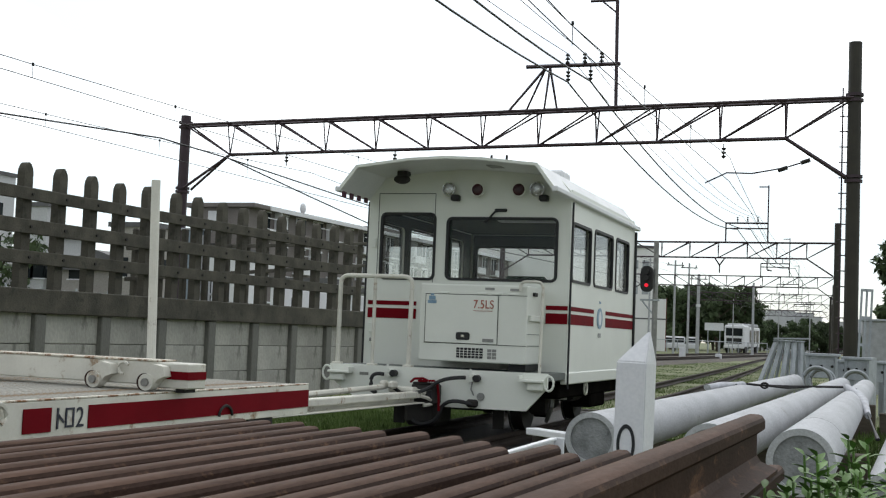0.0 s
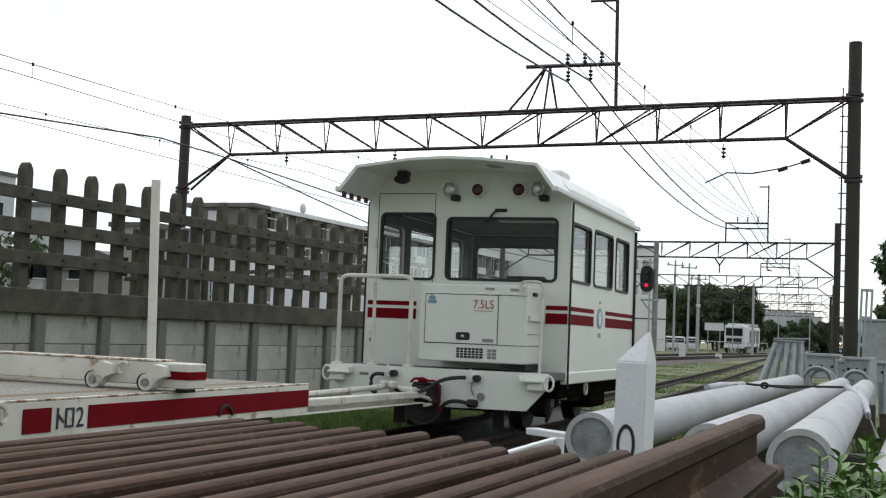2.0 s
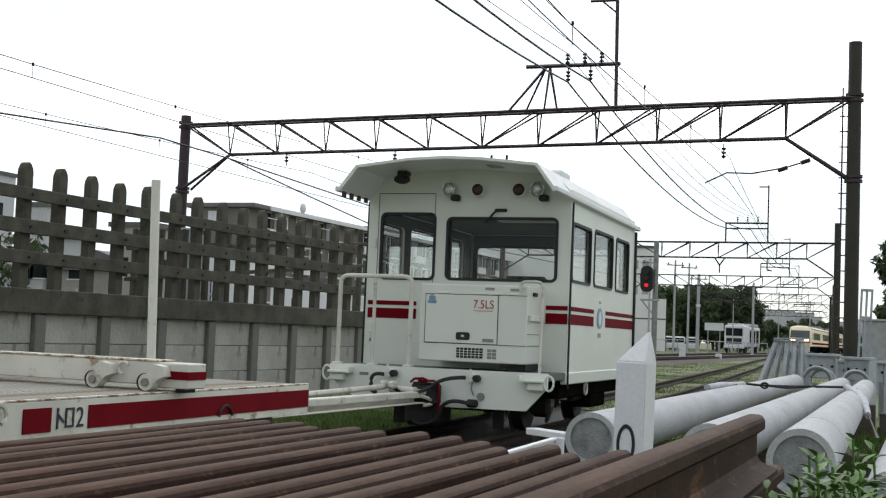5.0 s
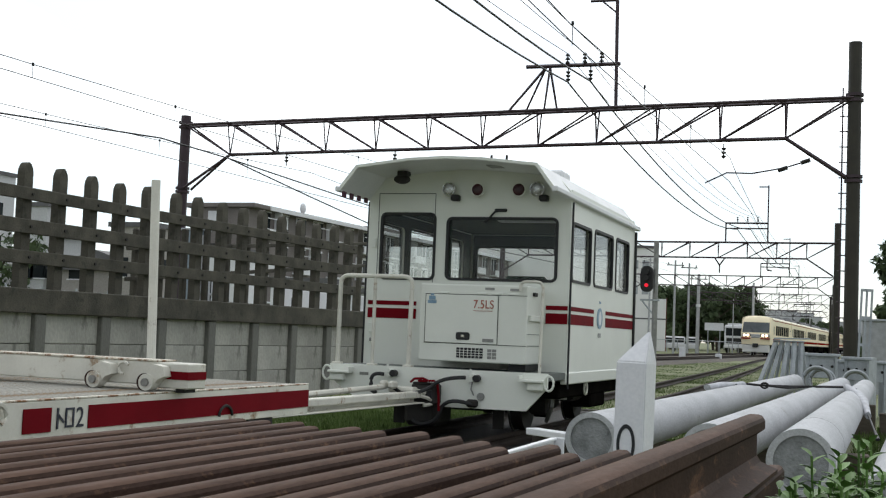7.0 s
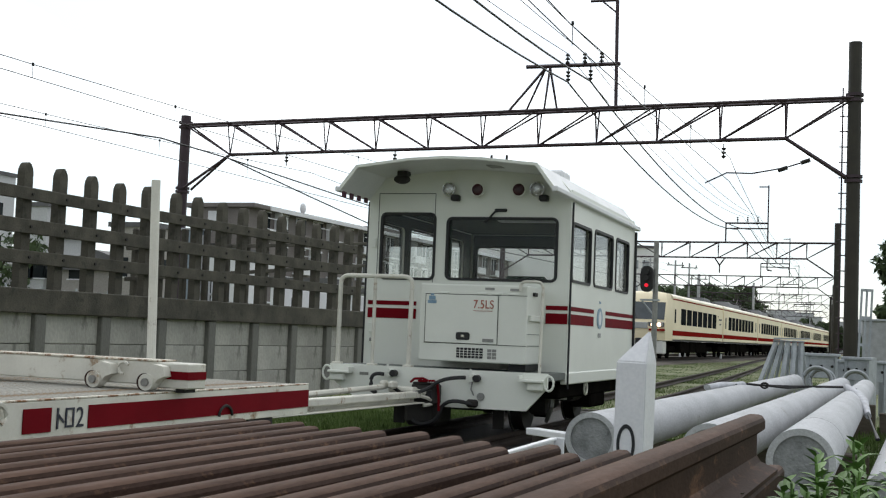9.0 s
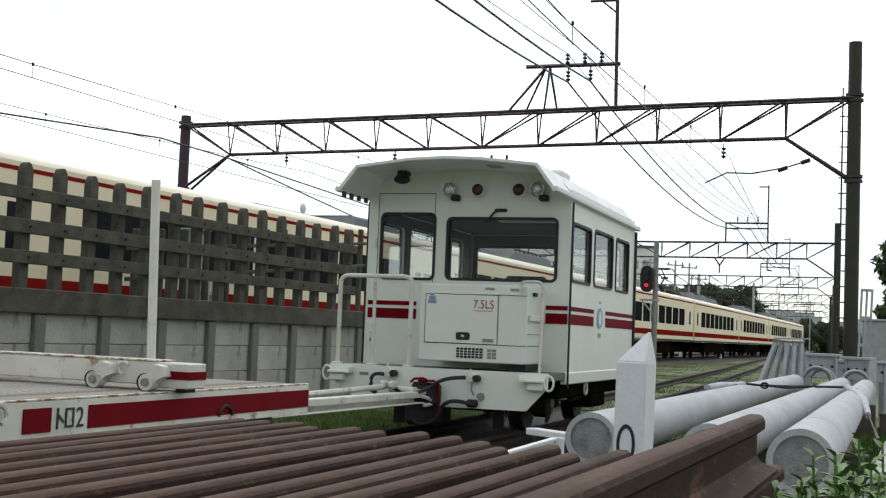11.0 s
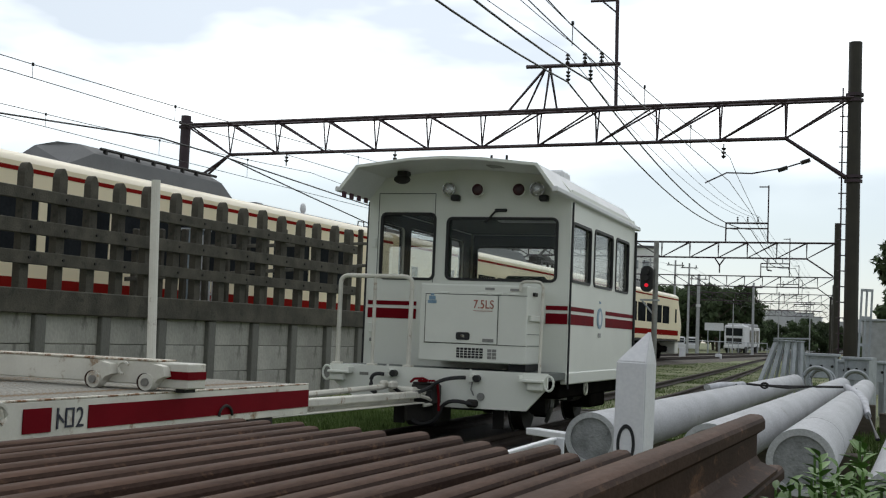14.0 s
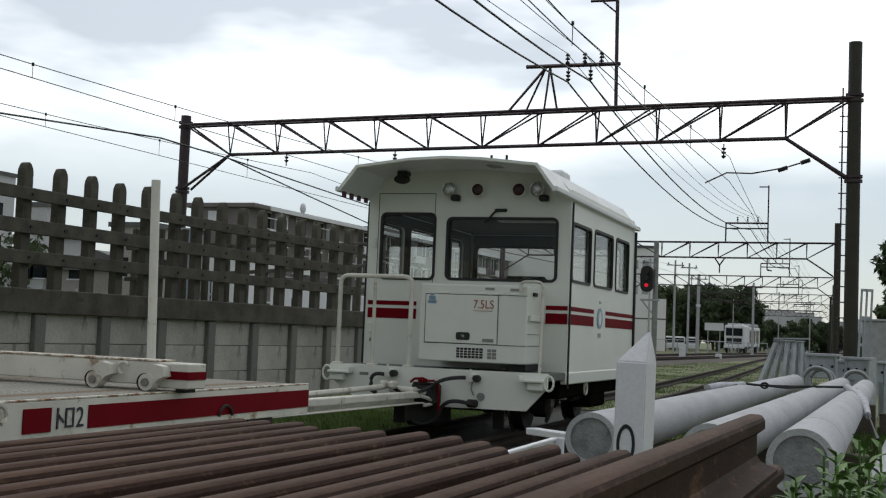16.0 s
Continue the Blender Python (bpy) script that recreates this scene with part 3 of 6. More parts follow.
    bmesh.ops.create_uvsphere(bm, u_segments=16, v_segments=8, radius=0.085, matrix=Matrix.Translation((-0.655, -0.35, 2.71)) @ Matrix.Diagonal((1.1, 1, 0.62, 1)))
    smooth(part("visor_lamp", bm, DARKIRON, roof, "dark dome lamp under the visor"))
    part("lamp_base", bx(-0.70, -0.58, -0.40, -0.28, 2.745, 2.80, 0.008), DARKIRON, roof)
    part("wiper", tube(bmesh.new(), [(0.40, -0.03, 2.41), (0.33, -0.04, 2.39), (0.28, -0.05, 2.33), (0.22, -0.05, 2.27)], 0.012, 5), BLACK, front, "black windscreen wiper")
    part("wiper_motor", bx(0.32, 0.46, -0.03, -0.001, 2.39, 2.425, 0.008), BLACK, front)
    # inside: posts, seat, console
    part("interior_post", bx(-0.75, -0.62, 1.2, 1.3, ZB, 2.44), DKGREEN, car)
    part("seat", bx(-0.2, 0.35, 1.7, 2.2, ZB, 1.15, 0.04), DKGREEN, car, "dark green driver's seat")
    part("seat_back", bx(-0.2, 0.35, 2.15, 2.27, 1.15, 1.80, 0.04), DKGREEN, car)
    part("console", bx(0.0, 1.05, 0.15, 0.5, ZB, 1.55, 0.03), GRIP, car)
    # engine hood
    HY = -0.66
    hood = part("engine_hood", bx(-0.27, 0.905, HY, 0.0, 0.75, 1.56, 0.015, 2), CREAM, car, "cream engine hood")
    part("hood_panel", bx(-0.20, 0.592, HY - 0.012, HY, 0.945, 1.448, 0.004), CREAM, hood)
    for x0, x1, z0, z1 in ((-0.208, 0.60, 1.450, 1.456), (-0.208, 0.60, 0.937, 0.943), (-0.208, -0.202, 0.94, 1.455), (0.594, 0.60, 0.94, 1.455), (0.60, 0.905, 0.937, 0.942), (0.60, 0.905, 1.452, 1.457)):
        part("panel_seam", bx(x0, x1, HY - 0.004, HY - 0.001, z0, z1), DARKIRON, hood)
    part("latch_plate", plate(rounded(0.150, 0.300, 0.98, 1.06, 0.022), HY - 0.02, HY - 0.013, I4), BLACK, hood, "black latch")
    part("latch", bx(0.205, 0.24, HY - 0.03, HY - 0.02, 1.005, 1.035, 0.005), CHROME, hood)
    part("grille_backing", bx(0.157, 0.446, HY - 0.006, HY - 0.001, 0.794, 0.899), BLACK, hood)
    for i in range(3):
        part("grille_bar", bx(0.157, 0.446, HY - 0.012, HY - 0.006, 0.818 + i * 0.026, 0.823 + i * 0.026), CREAM, hood)
    for i in range(6):
        part("grille_bar", bx(0.195 + i * 0.042, 0.199 + i * 0.042, HY - 0.013, HY - 0.006, 0.794, 0.899), CREAM, hood)
    for z0, z1, x0, x1 in ((1.353, 1.385, -0.178, -0.080), (1.389, 1.43, -0.165, -0.092), (1.434, 1.457, -0.148, -0.110)):
        part("badge", bx(x0, x1, HY - 0.016, HY - 0.0125, z0, z1, 0.002), EMB, hood, "small blue badge")
    for x in (-0.06, 0.36, 0.52, 0.70):
        part("hood_hinge", bx(x, x + 0.12, HY - 0.012, HY - 0.001, 1.458, 1.478, 0.004), CREAM, hood)
    for x, z in ((0.45, 1.52), (0.72, 1.515)):
        part("small_plate", bx(x, x + 0.10, HY - 0.006, HY - 0.001, z - 0.012, z + 0.012), STEEL, hood)
    for i in range(2):
        for j in range(3):
            part("sticker", bx(0.495 + i * 0.052, 0.54 + i * 0.052, HY - 0.004, HY - 0.001, 0.792 + j * 0.036, 0.822 + j * 0.036), STEEL, hood)
    part("sticker", bx(0.44, 0.56, HY - 0.016, HY - 0.0125, 0.965, 1.0), STEEL, hood)
    part("side_handle", bx(0.906, 0.93, HY + 0.20, HY + 0.32, 1.46, 1.50, 0.004), DARKIRON, hood)
    part("side_step", bx(0.906, 0.94, HY + 0.06, HY + 0.60, 1.20, 1.26, 0.006), CREAM, hood)
    part("side_seam", bx(0.906, 0.909, HY + 0.04, -0.03, 1.06, 1.066), GRIP, hood)
    part("side_seam", bx(0.906, 0.909, HY + 0.04, -0.03, 0.94, 0.946), GRIP, hood)
    part("side_opening", bx(0.70, 0.88, HY + 0.1, -0.05, 0.68, 0.75), BLACK, hood)
    txt = bpy.data.curves.new("model_lettering", "FONT")
    txt.body, txt.size, txt.extrude, txt.align_x = "7.5LS", 0.125, 0.002, "CENTER"
    tob = new("model_lettering", txt)
    tob.data.materials.append(mat("orange_red_lettering", (0.40, 0.10, 0.06), 0.5))
    tob.parent, tob.matrix_basis = hood, pose(0.44, HY - 0.015, 1.314, 90) @ Matrix.Diagonal((0.84, 1, 1, 1))
    part("lettering_bar", bx(0.33, 0.54, HY - 0.016, HY - 0.0125, 1.285, 1.290), tob.data.materials[0], hood)
    # end platform and buffer beam
    bo = [(-1.2, 0.675), (1.19, 0.675), (1.19, 0.53), (0.977, 0.29), (-0.81, 0.28), (-1.12, 0.47), (-1.2, 0.58)]
    beam = part("buffer_beam", plate(bo, -0.84, -0.79, I4), CREAM, car, "cream buffer beam")
    part("platform", bx(-1.17, 1.17, -0.79, 0.05, 0.60, 0.672), GRIP, car)
    part("side_sill", bx(W - 0.06, W + 0.012, -0.02, L, 0.545, 0.675, 0.01), CREAM, car)
    part("side_sill", bx(-W - 0.012, -W + 0.06, -0.02, L, 0.545, 0.675, 0.01), CREAM, car)
    for sx in (-1, 1):
        bk = part("step_bracket", bx(min(sx * 0.92, sx * 1.17), max(sx * 0.92, sx * 1.17), -0.97, -0.84, 0.585, 0.61, 0.004), CREAM, beam)
        part("bracket_gusset", bx(min(sx * 1.0, sx * 1.16), max(sx * 1.0, sx * 1.16), -0.93, -0.84, 0.50, 0.585, 0.012), CREAM, bk)
        part("bracket_lip", bx(min(sx * 0.92, sx * 0.94), max(sx * 0.92, sx * 0.94), -0.97, -0.84, 0.61, 0.65, 0.004), CREAM, bk)
        bm = bmesh.new()
        tube(bm, [(sx * 1.215 + 0.05 * math.sin(a), -0.87, 0.58 + 0.075 * math.cos(a)) for a in [i * math.tau / 14 for i in range(15)]], 0.013, 6)
        part("ring_handle", bm, CREAM, beam)
    part("plate_sign", bx(-0.85, -0.75, -0.846, -0.841, 0.57, 0.60), STEEL, beam)
    # coupler and hoses
    cp = part("coupler", bx(-0.20, 0.08, -1.02, -0.84, 0.30, 0.53, 0.03), DARKIRON, beam, "dark coupler housing")
    part("coupler_mouth", bx(-0.16, 0.04, -1.03, -1.0, 0.36, 0.46, 0.01), BLACK, cp)
    part("release_lever", tube(bmesh.new(), [(-0.21, -1.0, 0.53), (-0.16, -1.03, 0.565), (-0.06, -1.04, 0.575), (0.0, -1.04, 0.55), (0.06, -1.04, 0.555), (0.09, -1.02, 0.53), (0.10, -1.0, 0.40), (0.10, -0.98, 0.25)], 0.013, 6), RED, cp, "red coupler release lever")
    part("coupler_lip", bx(-0.18, 0.06, -1.03, -0.98, 0.51, 0.535, 0.01), DARKIRON, cp)
    part("coupler_tab", bx(-0.12, -0.02, -1.04, -1.0, 0.535, 0.56, 0.008), RED, cp)
    part("coupler_jaw", bx(-0.40, -0.12, -1.16, -0.95, 0.42, 0.48, 0.025, 2), WHITE, cp, "white coupler jaw")
    part("coupler_draft_gear", bx(-0.32, 0.05, -0.9, -0.4, 0.08, 0.36, 0.05), DARKIRON, cp)
    for x, z in ((-0.50, 0.61), (0.41, 0.60)):
        ck = part("brake_cock", rd((x, -0.92, z), (x, -0.84, z), 0.042, n=12), CREAM, beam)
        part("cock_cap", rd((x + 0.055, -0.93, z - 0.005), (x + 0.055, -0.85, z - 0.005), 0.036, n=10), BLACK, ck)
        part("cock_lever", bx(x - 0.01, x + 0.01, -0.94, -0.92, z, z + 0.09, 0.004), CREAM, ck)
    part("hose", tube(bmesh.new(), arc((-0.53, -0.94, 0.59), (-0.655, -0.98, 0.50), (-0.67, -1.0, 0.62)) + arc((-0.655, -0.98, 0.50), (-0.55, -1.1, 0.41), (-0.65, -1.05, 0.41))[1:], 0.02, 7), BLACK, beam, "black rubber brake hose")
    part("hose", tube(bmesh.new(), arc((0.36, -0.94, 0.60), (0.05, -1.08, 0.50), (0.16, -1.1, 0.60)) + arc((0.05, -1.08, 0.50), (-0.24, -1.15, 0.42), (-0.08, -1.18, 0.40))[1:] + arc((-0.24, -1.15, 0.42), (-0.46, -1.15, 0.49), (-0.36, -1.15, 0.49))[1:], 0.02, 7), BLACK, beam, "black rubber brake hose")
    part("hose", tube(bmesh.new(), arc((0.42, -0.90, 0.33), (0.12, -0.95, 0.29), (0.2, -0.98, 0.40)) + arc((0.12, -0.95, 0.29), (-0.02, -0.95, 0.12), (0.08, -0.95, 0.14))[1:] + arc((-0.02, -0.95, 0.12), (-0.2, -0.92, 0.14), (-0.12, -0.95, 0.08))[1:], 0.02, 7), BLACK, beam, "black rubber brake hose")
    part("hose_valve", bx(0.36, 0.48, -0.91, -0.84, 0.30, 0.38, 0.02), DARKIRON, beam)
    part("round_port", rd((0.50, -0.855, 0.41), (0.50, -0.84, 0.41), 0.04, n=14), STEEL, beam)
    part("chain", tube(bmesh.new(), [(0.41, -0.86, 0.56), (0.40, -0.87, 0.48), (0.43, -0.86, 0.42)], 0.008, 5), STEEL, beam)
    # platform rails
    part("handrail", tube(bmesh.new(), [(-1.14, -0.78, 0.67)] + arc((-1.14, -0.78, 1.53), (-1.04, -0.78, 1.62), (-1.14, -0.78, 1.62)) + arc((-0.42, -0.78, 1.62), (-0.32, -0.78, 1.53), (-0.32, -0.78, 1.62)) + [(-0.33, -0.78, 0.67)], 0.024, 8), WHITE, car, "white tubular handrail")
    part("handrail_post", rd((-0.74, -0.78, 0.67), (-0.74, -0.78, 1.62), 0.02), WHITE, car)
    for x in (-1.14, -0.33, -0.74):
        part("handrail_foot", bx(x - 0.05, x + 0.05, -0.82, -0.74, 0.673, 0.695, 0.005), WHITE, car)
    part("handrail", tube(bmesh.new(), [(0.84, -0.70, 1.50)] + arc((0.84, -0.70, 1.54), (0.90, -0.72, 1.60), (0.84, -0.70, 1.6)) + arc((1.02, -0.74, 1.60), (1.09, -0.74, 1.52), (1.09, -0.74, 1.6)) + [(1.08, -0.74, 0.67)], 0.016, 8), WHITE, car, "white tubular handrail")
    # running gear
    for y in (0.55, 2.95):
        for sx in (-1, 1):
            wh = part("wheel", rd((sx * 0.49, y, 0.29), (sx * 0.62, y, 0.29), 0.29, n=28), DARKIRON, car, "dark steel wheel")
            part("flange", rd((sx * 0.47, y, 0.29), (sx * 0.49, y, 0.29), 0.315, n=28), STEEL, wh)
            part("axle_box", bx(min(sx * 0.66, sx * 0.88), max(sx * 0.66, sx * 0.88), y - 0.13, y + 0.13, 0.18, 0.42, 0.03), DARKIRON, wh)
        part("axle", rd((-0.5, y, 0.29), (0.5, y, 0.29), 0.06), DARKIRON, car)
    for sx in (-1, 1):
        part("frame_rail", bx(min(sx * 0.72, sx * 0.8), max(sx * 0.72, sx * 0.8), -0.75, L - 0.1, 0.36, 0.6), DARKIRON, car)
    part("engine_block", bx(-0.5, 0.5, 0.9, 2.5, 0.15, 0.6, 0.05), DARKIRON, car)
    part("air_tank", rd((0.92, 0.75, 0.35), (0.92, 0.75, 0.60), 0.09, n=14), STEEL, car, "grey upright air cylinder")
    part("air_tank", rd((0.85, 1.3, 0.42), (0.85, 2.3, 0.42), 0.13, n=14), DARKIRON, car)
    part("sand_pipe", tube(bmesh.new(), [(1.0, 0.2, 0.55), (0.98, 0.2, 0.3), (0.9, 0.3, 0.12)], 0.025, 6), STEEL, car)
    bm = bmesh.new()
    tube(bm, [(1.12, 1.2 + 0.07 * math.cos(a), 0.47 + 0.07 * math.sin(a)) for a in [i * math.tau / 12 for i in range(13)]], 0.014, 5)
    part("ring_handle", bm, WHITE, car)
    # gear below the floor, its shade painted in as near-black
    part("under_frame", bx(0.82, 1.08, 0.12, L - 0.1, 0.38, 0.545, 0.02), UNDER, car, "under frame coloured black for the shade below the floor")
    part("battery_box", bx(0.80, 1.06, 1.75, 2.55, 0.22, 0.40, 0.02), UNDER, car)
    part("brake_shoe", bx(0.55, 0.75, 1.0, 1.1, 0.12, 0.45, 0.02), UNDER, car)
    part("guard_plate", bx(0.5, 0.62, -0.4, -0.36, 0.06, 0.42), DARKIRON, car)
    part("guard_plate", bx(-0.62, -0.5, -0.4, -0.36, 0.06, 0.42), DARKIRON, car)


# ---- flat trolley coupled in front ----
DECK = mat("worn_deck_steel", (0.38, 0.38, 0.37), 0.6, 0.1, 0.7, 4, 60, 0.2, stain=(0.20, 0.13, 0.075), stain_at=0.53)


RIBM = mat("worn_deck_rib", (0.46, 0.445, 0.40), 0.7, 0, 0.7, 4, 60, 0.1, stain=(0.30, 0.20, 0.11), stain_at=0.50, spec=0.2)


def trolley():
    t = thing("flat_trolley", pose(CAB_X, 0, 0), "white flat rail trolley with red side stripe and dented edges", "rail trolley")
    XR, Y0, Y1 = 1.055, -1.5, 6.93
    part("deck", bx(-1.055, XR - 0.012, Y0, Y1 - 0.012, 0.655, 0.695, 0.004), DECK, t, "grey ribbed steel deck")
    rib = None
    for i in range(74):
        y = 3.2 + i * 0.05
        if rib is None:
            ob = part("deck_rib", bx(-1.0, XR - 0.02, -0.008, 0.008, 0.695, 0.703), RIBM, t)
            rib = ob.data
        else:
            ob = new("deck_rib", rib)
            ob.parent = t
        ob.location = (0, y, 0)
    part("side_beam", bx(XR - 0.012, XR, Y0, Y1, 0.525, 0.697, 0.003), WHITE, t, "white side beam with rust streaks")
    part("rusty_edge", bx(XR - 0.03, XR + 0.001, Y0, Y1, 0.6975, 0.706, 0.002), RUSTY, t, "rust-eaten deck edge")
    part("side_beam", bx(-1.055, -1.043, Y0, Y1, 0.525, 0.70, 0.004), WHITE, t)
    part("end_beam", bx(-1.043, XR - 0.012, Y1 - 0.012, Y1, 0.525, 0.70, 0.004), WHITE, t)
    for y0, y1 in ((4.245, 4.43), (4.69, 6.925)):
        part("red_stripe", bx(XR + 0.002, XR + 0.005, y0, y1, 0.566, 0.668), RED, t)
    INK = mat("dark_blue_lettering", (0.02, 0.022, 0.04), 0.6)
    # number mark: strokes
    part("letter_stroke", bx(XR + 0.002, XR + 0.005, 4.468, 4.480, 0.575, 0.665), INK, t)
    part("letter_stroke", bx(-0.0015, 0.0015, -0.005, 0.005, -0.026, 0.026, 0, 1, Matrix.Translation((XR + 0.0035, 4.498, 0.618)) @ pose(0, 0, 0, 50)), INK, t)
    for y0, y1, z0, z1 in ((4.527, 4.537, 0.578, 0.662), (4.578, 4.588, 0.578, 0.662), (4.537, 4.578, 0.653, 0.662), (4.537, 4.578, 0.578, 0.587)):
        part("letter_stroke", bx(XR + 0.002, XR + 0.005, y0, y1, z0, z1), INK, t)
    num = bpy.data.curves.new("number_lettering", "FONT")
    num.body, num.size, num.extrude = "2", 0.125, 0.001
    no = new("number_lettering", num)
    num.materials.append(INK)
    no.parent, no.matrix_basis = t, pose(XR + 0.003, 4.60, 0.576, 90, 0, 90)
    part("lashing_ring", tube(bmesh.new(), [(XR + 0.012, 5.9 + 0.07 * math.cos(a), 0.56 + 0.055 * math.sin(a)) for a in [i * math.pi / 8 for i in range(9)]], 0.008, 5), DARKIRON, t)
    part("lashing_ring", tube(bmesh.new(), [(XR + 0.02, 4.06 + 0.06 * math.cos(a), 0.655 + 0.045 * math.sin(a)) for a in [i * math.pi / 6 for i in range(-2, 7)]], 0.011, 5), WHITE, t)
    # wheels
    for y in (1.0, 5.6):
        for sx in (-1, 1):
            part("wheel", rd((sx * 0.49, y, 0.21), (sx * 0.62, y, 0.21), 0.21, n=22), DARKIRON, t)
        part("axle", rd((-0.6, y, 0.21), (0.6, y, 0.21), 0.04), DARKIRON, t)
    part("under_frame", bx(-0.75, 0.75, Y0 + 0.1, Y1 - 0.15, 0.40, 0.65), DARKIRON, t)
    part("stake_pocket", bx(XR - 0.1, XR - 0.012, 6.2, 6.5, 0.46, 0.53, 0.01), DARKIRON, t)
    # white post at the deck's far side
    p = part("stake_post", tube(bmesh.new(), [(0.275, 6.4, 0.69), (0.237, 6.4, 1.89)], 0.027, 12), POSTW, t, "white tubular stake with peeling paint")


def deck_beam():
    """White rectangular beam with rollers, lying across the deck."""
    b = thing("roller_beam", pose(-3.245, 5.36, 0.72, 0, 0, -3), "white painted steel roller beam with rusty top edge lying on the trolley", "steel beam")
    part("body", bx(-1.6, -0.14, 0.0, 0.16, 0.012, 0.127, 0.006), WHITE, b)
    part("rusty_top", bx(-1.6, -0.14, -0.002, 0.16, 0.1275, 0.137, 0.003), RUSTY, b, "rust-eaten top edge")
    part("end_block", bx(-0.14, 0.04, 0.0, 0.16, 0.0, 0.125, 0.006), WHITE, b)
    part("red_stripe", bx(-0.125, 0.041, -0.004, -0.001, 0.045, 0.085), RED, b)
    part("red_stripe", bx(0.041, 0.044, -0.004, 0.155, 0.045, 0.085), RED, b)
    part("foot", bx(-0.05, 0.0, 0.03, 0.13, -0.02, 0.0), DARKIRON, b)
    part("foot", bx(-1.5, -1.4, 0.03, 0.13, -0.02, 0.0), DARKIRON, b)
    for x in (-0.47, -0.155):
        br = part("roller_bracket", plate([(-0.028 + x, 0.012), (-0.036 + x, 0.045), (-0.025 + x, 0.09), (0.03 + x, 0.118), (0.085 + x, 0.108), (0.10 + x, 0.06), (0.06 + x, 0.045), (0.03 + x, 0.01)], -0.06, -0.001, I4), WHITE, b)
        part("roller", rd((x, -0.075, 0.028), (x, -0.02, 0.028), 0.042, n=18), WHITE, br, "white painted roller")
        part("roller_rim", rd((x - 0.012, -0.072, 0.028), (x - 0.012, -0.005, 0.028), 0.0435, n=18), RUST, br)
        part("roller_cap", rd((x, -0.088, 0.028), (x, -0.06, 0.028), 0.02, n=12), STEEL, br)
    part("lifting_eye", tube(bmesh.new(), [(-0.33 + 0.03 * math.cos(a), -0.02, 0.09 + 0.03 * math.sin(a)) for a in [i * math.pi / 6 for i in range(1, 10)]], 0.008, 5), WHITE, b)


def drawbar():
    d = thing("tow_bar", I4, "white painted steel tow bar between trolley and motor car", "tow bar")
    A, B = Vector((-4.36, 6.95, 0.455)), Vector((-4.47, 12.0, 0.405))
    M_ = Matrix.Translation(A) @ (B - A).to_track_quat("Y", "Z").to_matrix().to_4x4()
    ln = (B - A).length
    part("channel_web", bx(-0.05, 0.05, 0, ln, -0.03, 0.035, 0.012, 2, M_), WHITE, d)
    part("channel_flange", bx(-0.05, 0.085, 0, ln - 0.05, -0.085, -0.072, 0.004, 1, M_), WHITE, d)
    part("channel_side", bx(-0.05, -0.03, 0, ln - 0.05, -0.072, -0.03, 0.004, 1, M_), WHITE, d)
    part("towing_eye", tube(bmesh.new(), arc((-4.42, 11.9, 0.40), (-4.40, 11.95, 0.30), (-4.22, 12.1, 0.33)), 0.02, 6), WHITE, d)
    part("pipe", tube(bmesh.new(), [(-4.45, 6.95, 0.475), (-4.77, 11.8, 0.475)], 0.028, 8), WHITE, d, "white pipe")
    part("clevis", bx(-4.55, -4.38, 11.95, 12.12, 0.40, 0.46, 0.02), WHITE, d)
    for dx in (0.0, 0.1):
        part("pipe_union", bx(-4.80 + dx, -4.74 + dx, 11.7, 11.85, 0.46, 0.54, 0.02), WHITE, d)


# ---- stacked rails ----
def stacked_rails():
    prof = rail_profile()
    # thin strip over the crest that carries the painted top light
    head = [(-0.0275, 0.1665), (-0.021, 0.1728), (-0.012, 0.1755), (0.012, 0.1755), (0.021, 0.1728), (0.0275, 0.1665)]
    ends = [(-2.50, 4.62), (-2.38, 4.61), (-2.25, 4.65), (-2.11, 4.49), (-1.97, 4.59), (-1.83, 4.50), (-1.69, 4.58), (-1.52, 4.50), (-1.37, 4.36), (-1.245, 4.18), (-1.12, 4.41), (-0.99, 4.14), (-0.86, 4.40), (-0.74, 4.28), (-0.60, 4.20), (-0.46, 4.15), (-0.325, 4.24)]
    for i, (x, y) in enumerate(ends):
        r = thing("spare_rail", pose(x, y, 0.486, random.uniform(-0.1, 0.1), random.uniform(-2, 2), -1.6 + random.uniform(-0.3, 0.3)), "rusty brown steel rail lying in a stack", "rail", group="stacked rails")
        smooth(part("rail_body", extrude_y(prof, -9.0, 0.0), RUST, r), 28)
        smooth(part("running_surface", extrude_y(head, -9.0, -0.001), RAILHEAD, r, "worn rail head with sky light painted on its crest"), 50)
    r = thing("spare_rail", pose(-0.37, 3.97, 0.661, 0, 0, -1.7), "rusty brown steel rail lying on top of the stack", "rail", group="stacked rails")
    smooth(part("rail_body", extrude_y(prof, -9.0, 0.0), RUST, r), 28)
    smooth(part("running_surface", extrude_y(head, -9.0, -0.001), RAILHEAD, r, "worn rail head with sky light painted on its crest"), 50)
    for y in (3.4, 0.6, -2.4):
        s = thing("timber_bearer", pose(-1.2, y, 0), "dark timber bearer under the rail stack", "timber", group="rail bearers")
        part("bearer", bx(-1.6, 1.25, -0.12, 0.12, -0.22, 0.486, 0.01), SLEEPER, s)


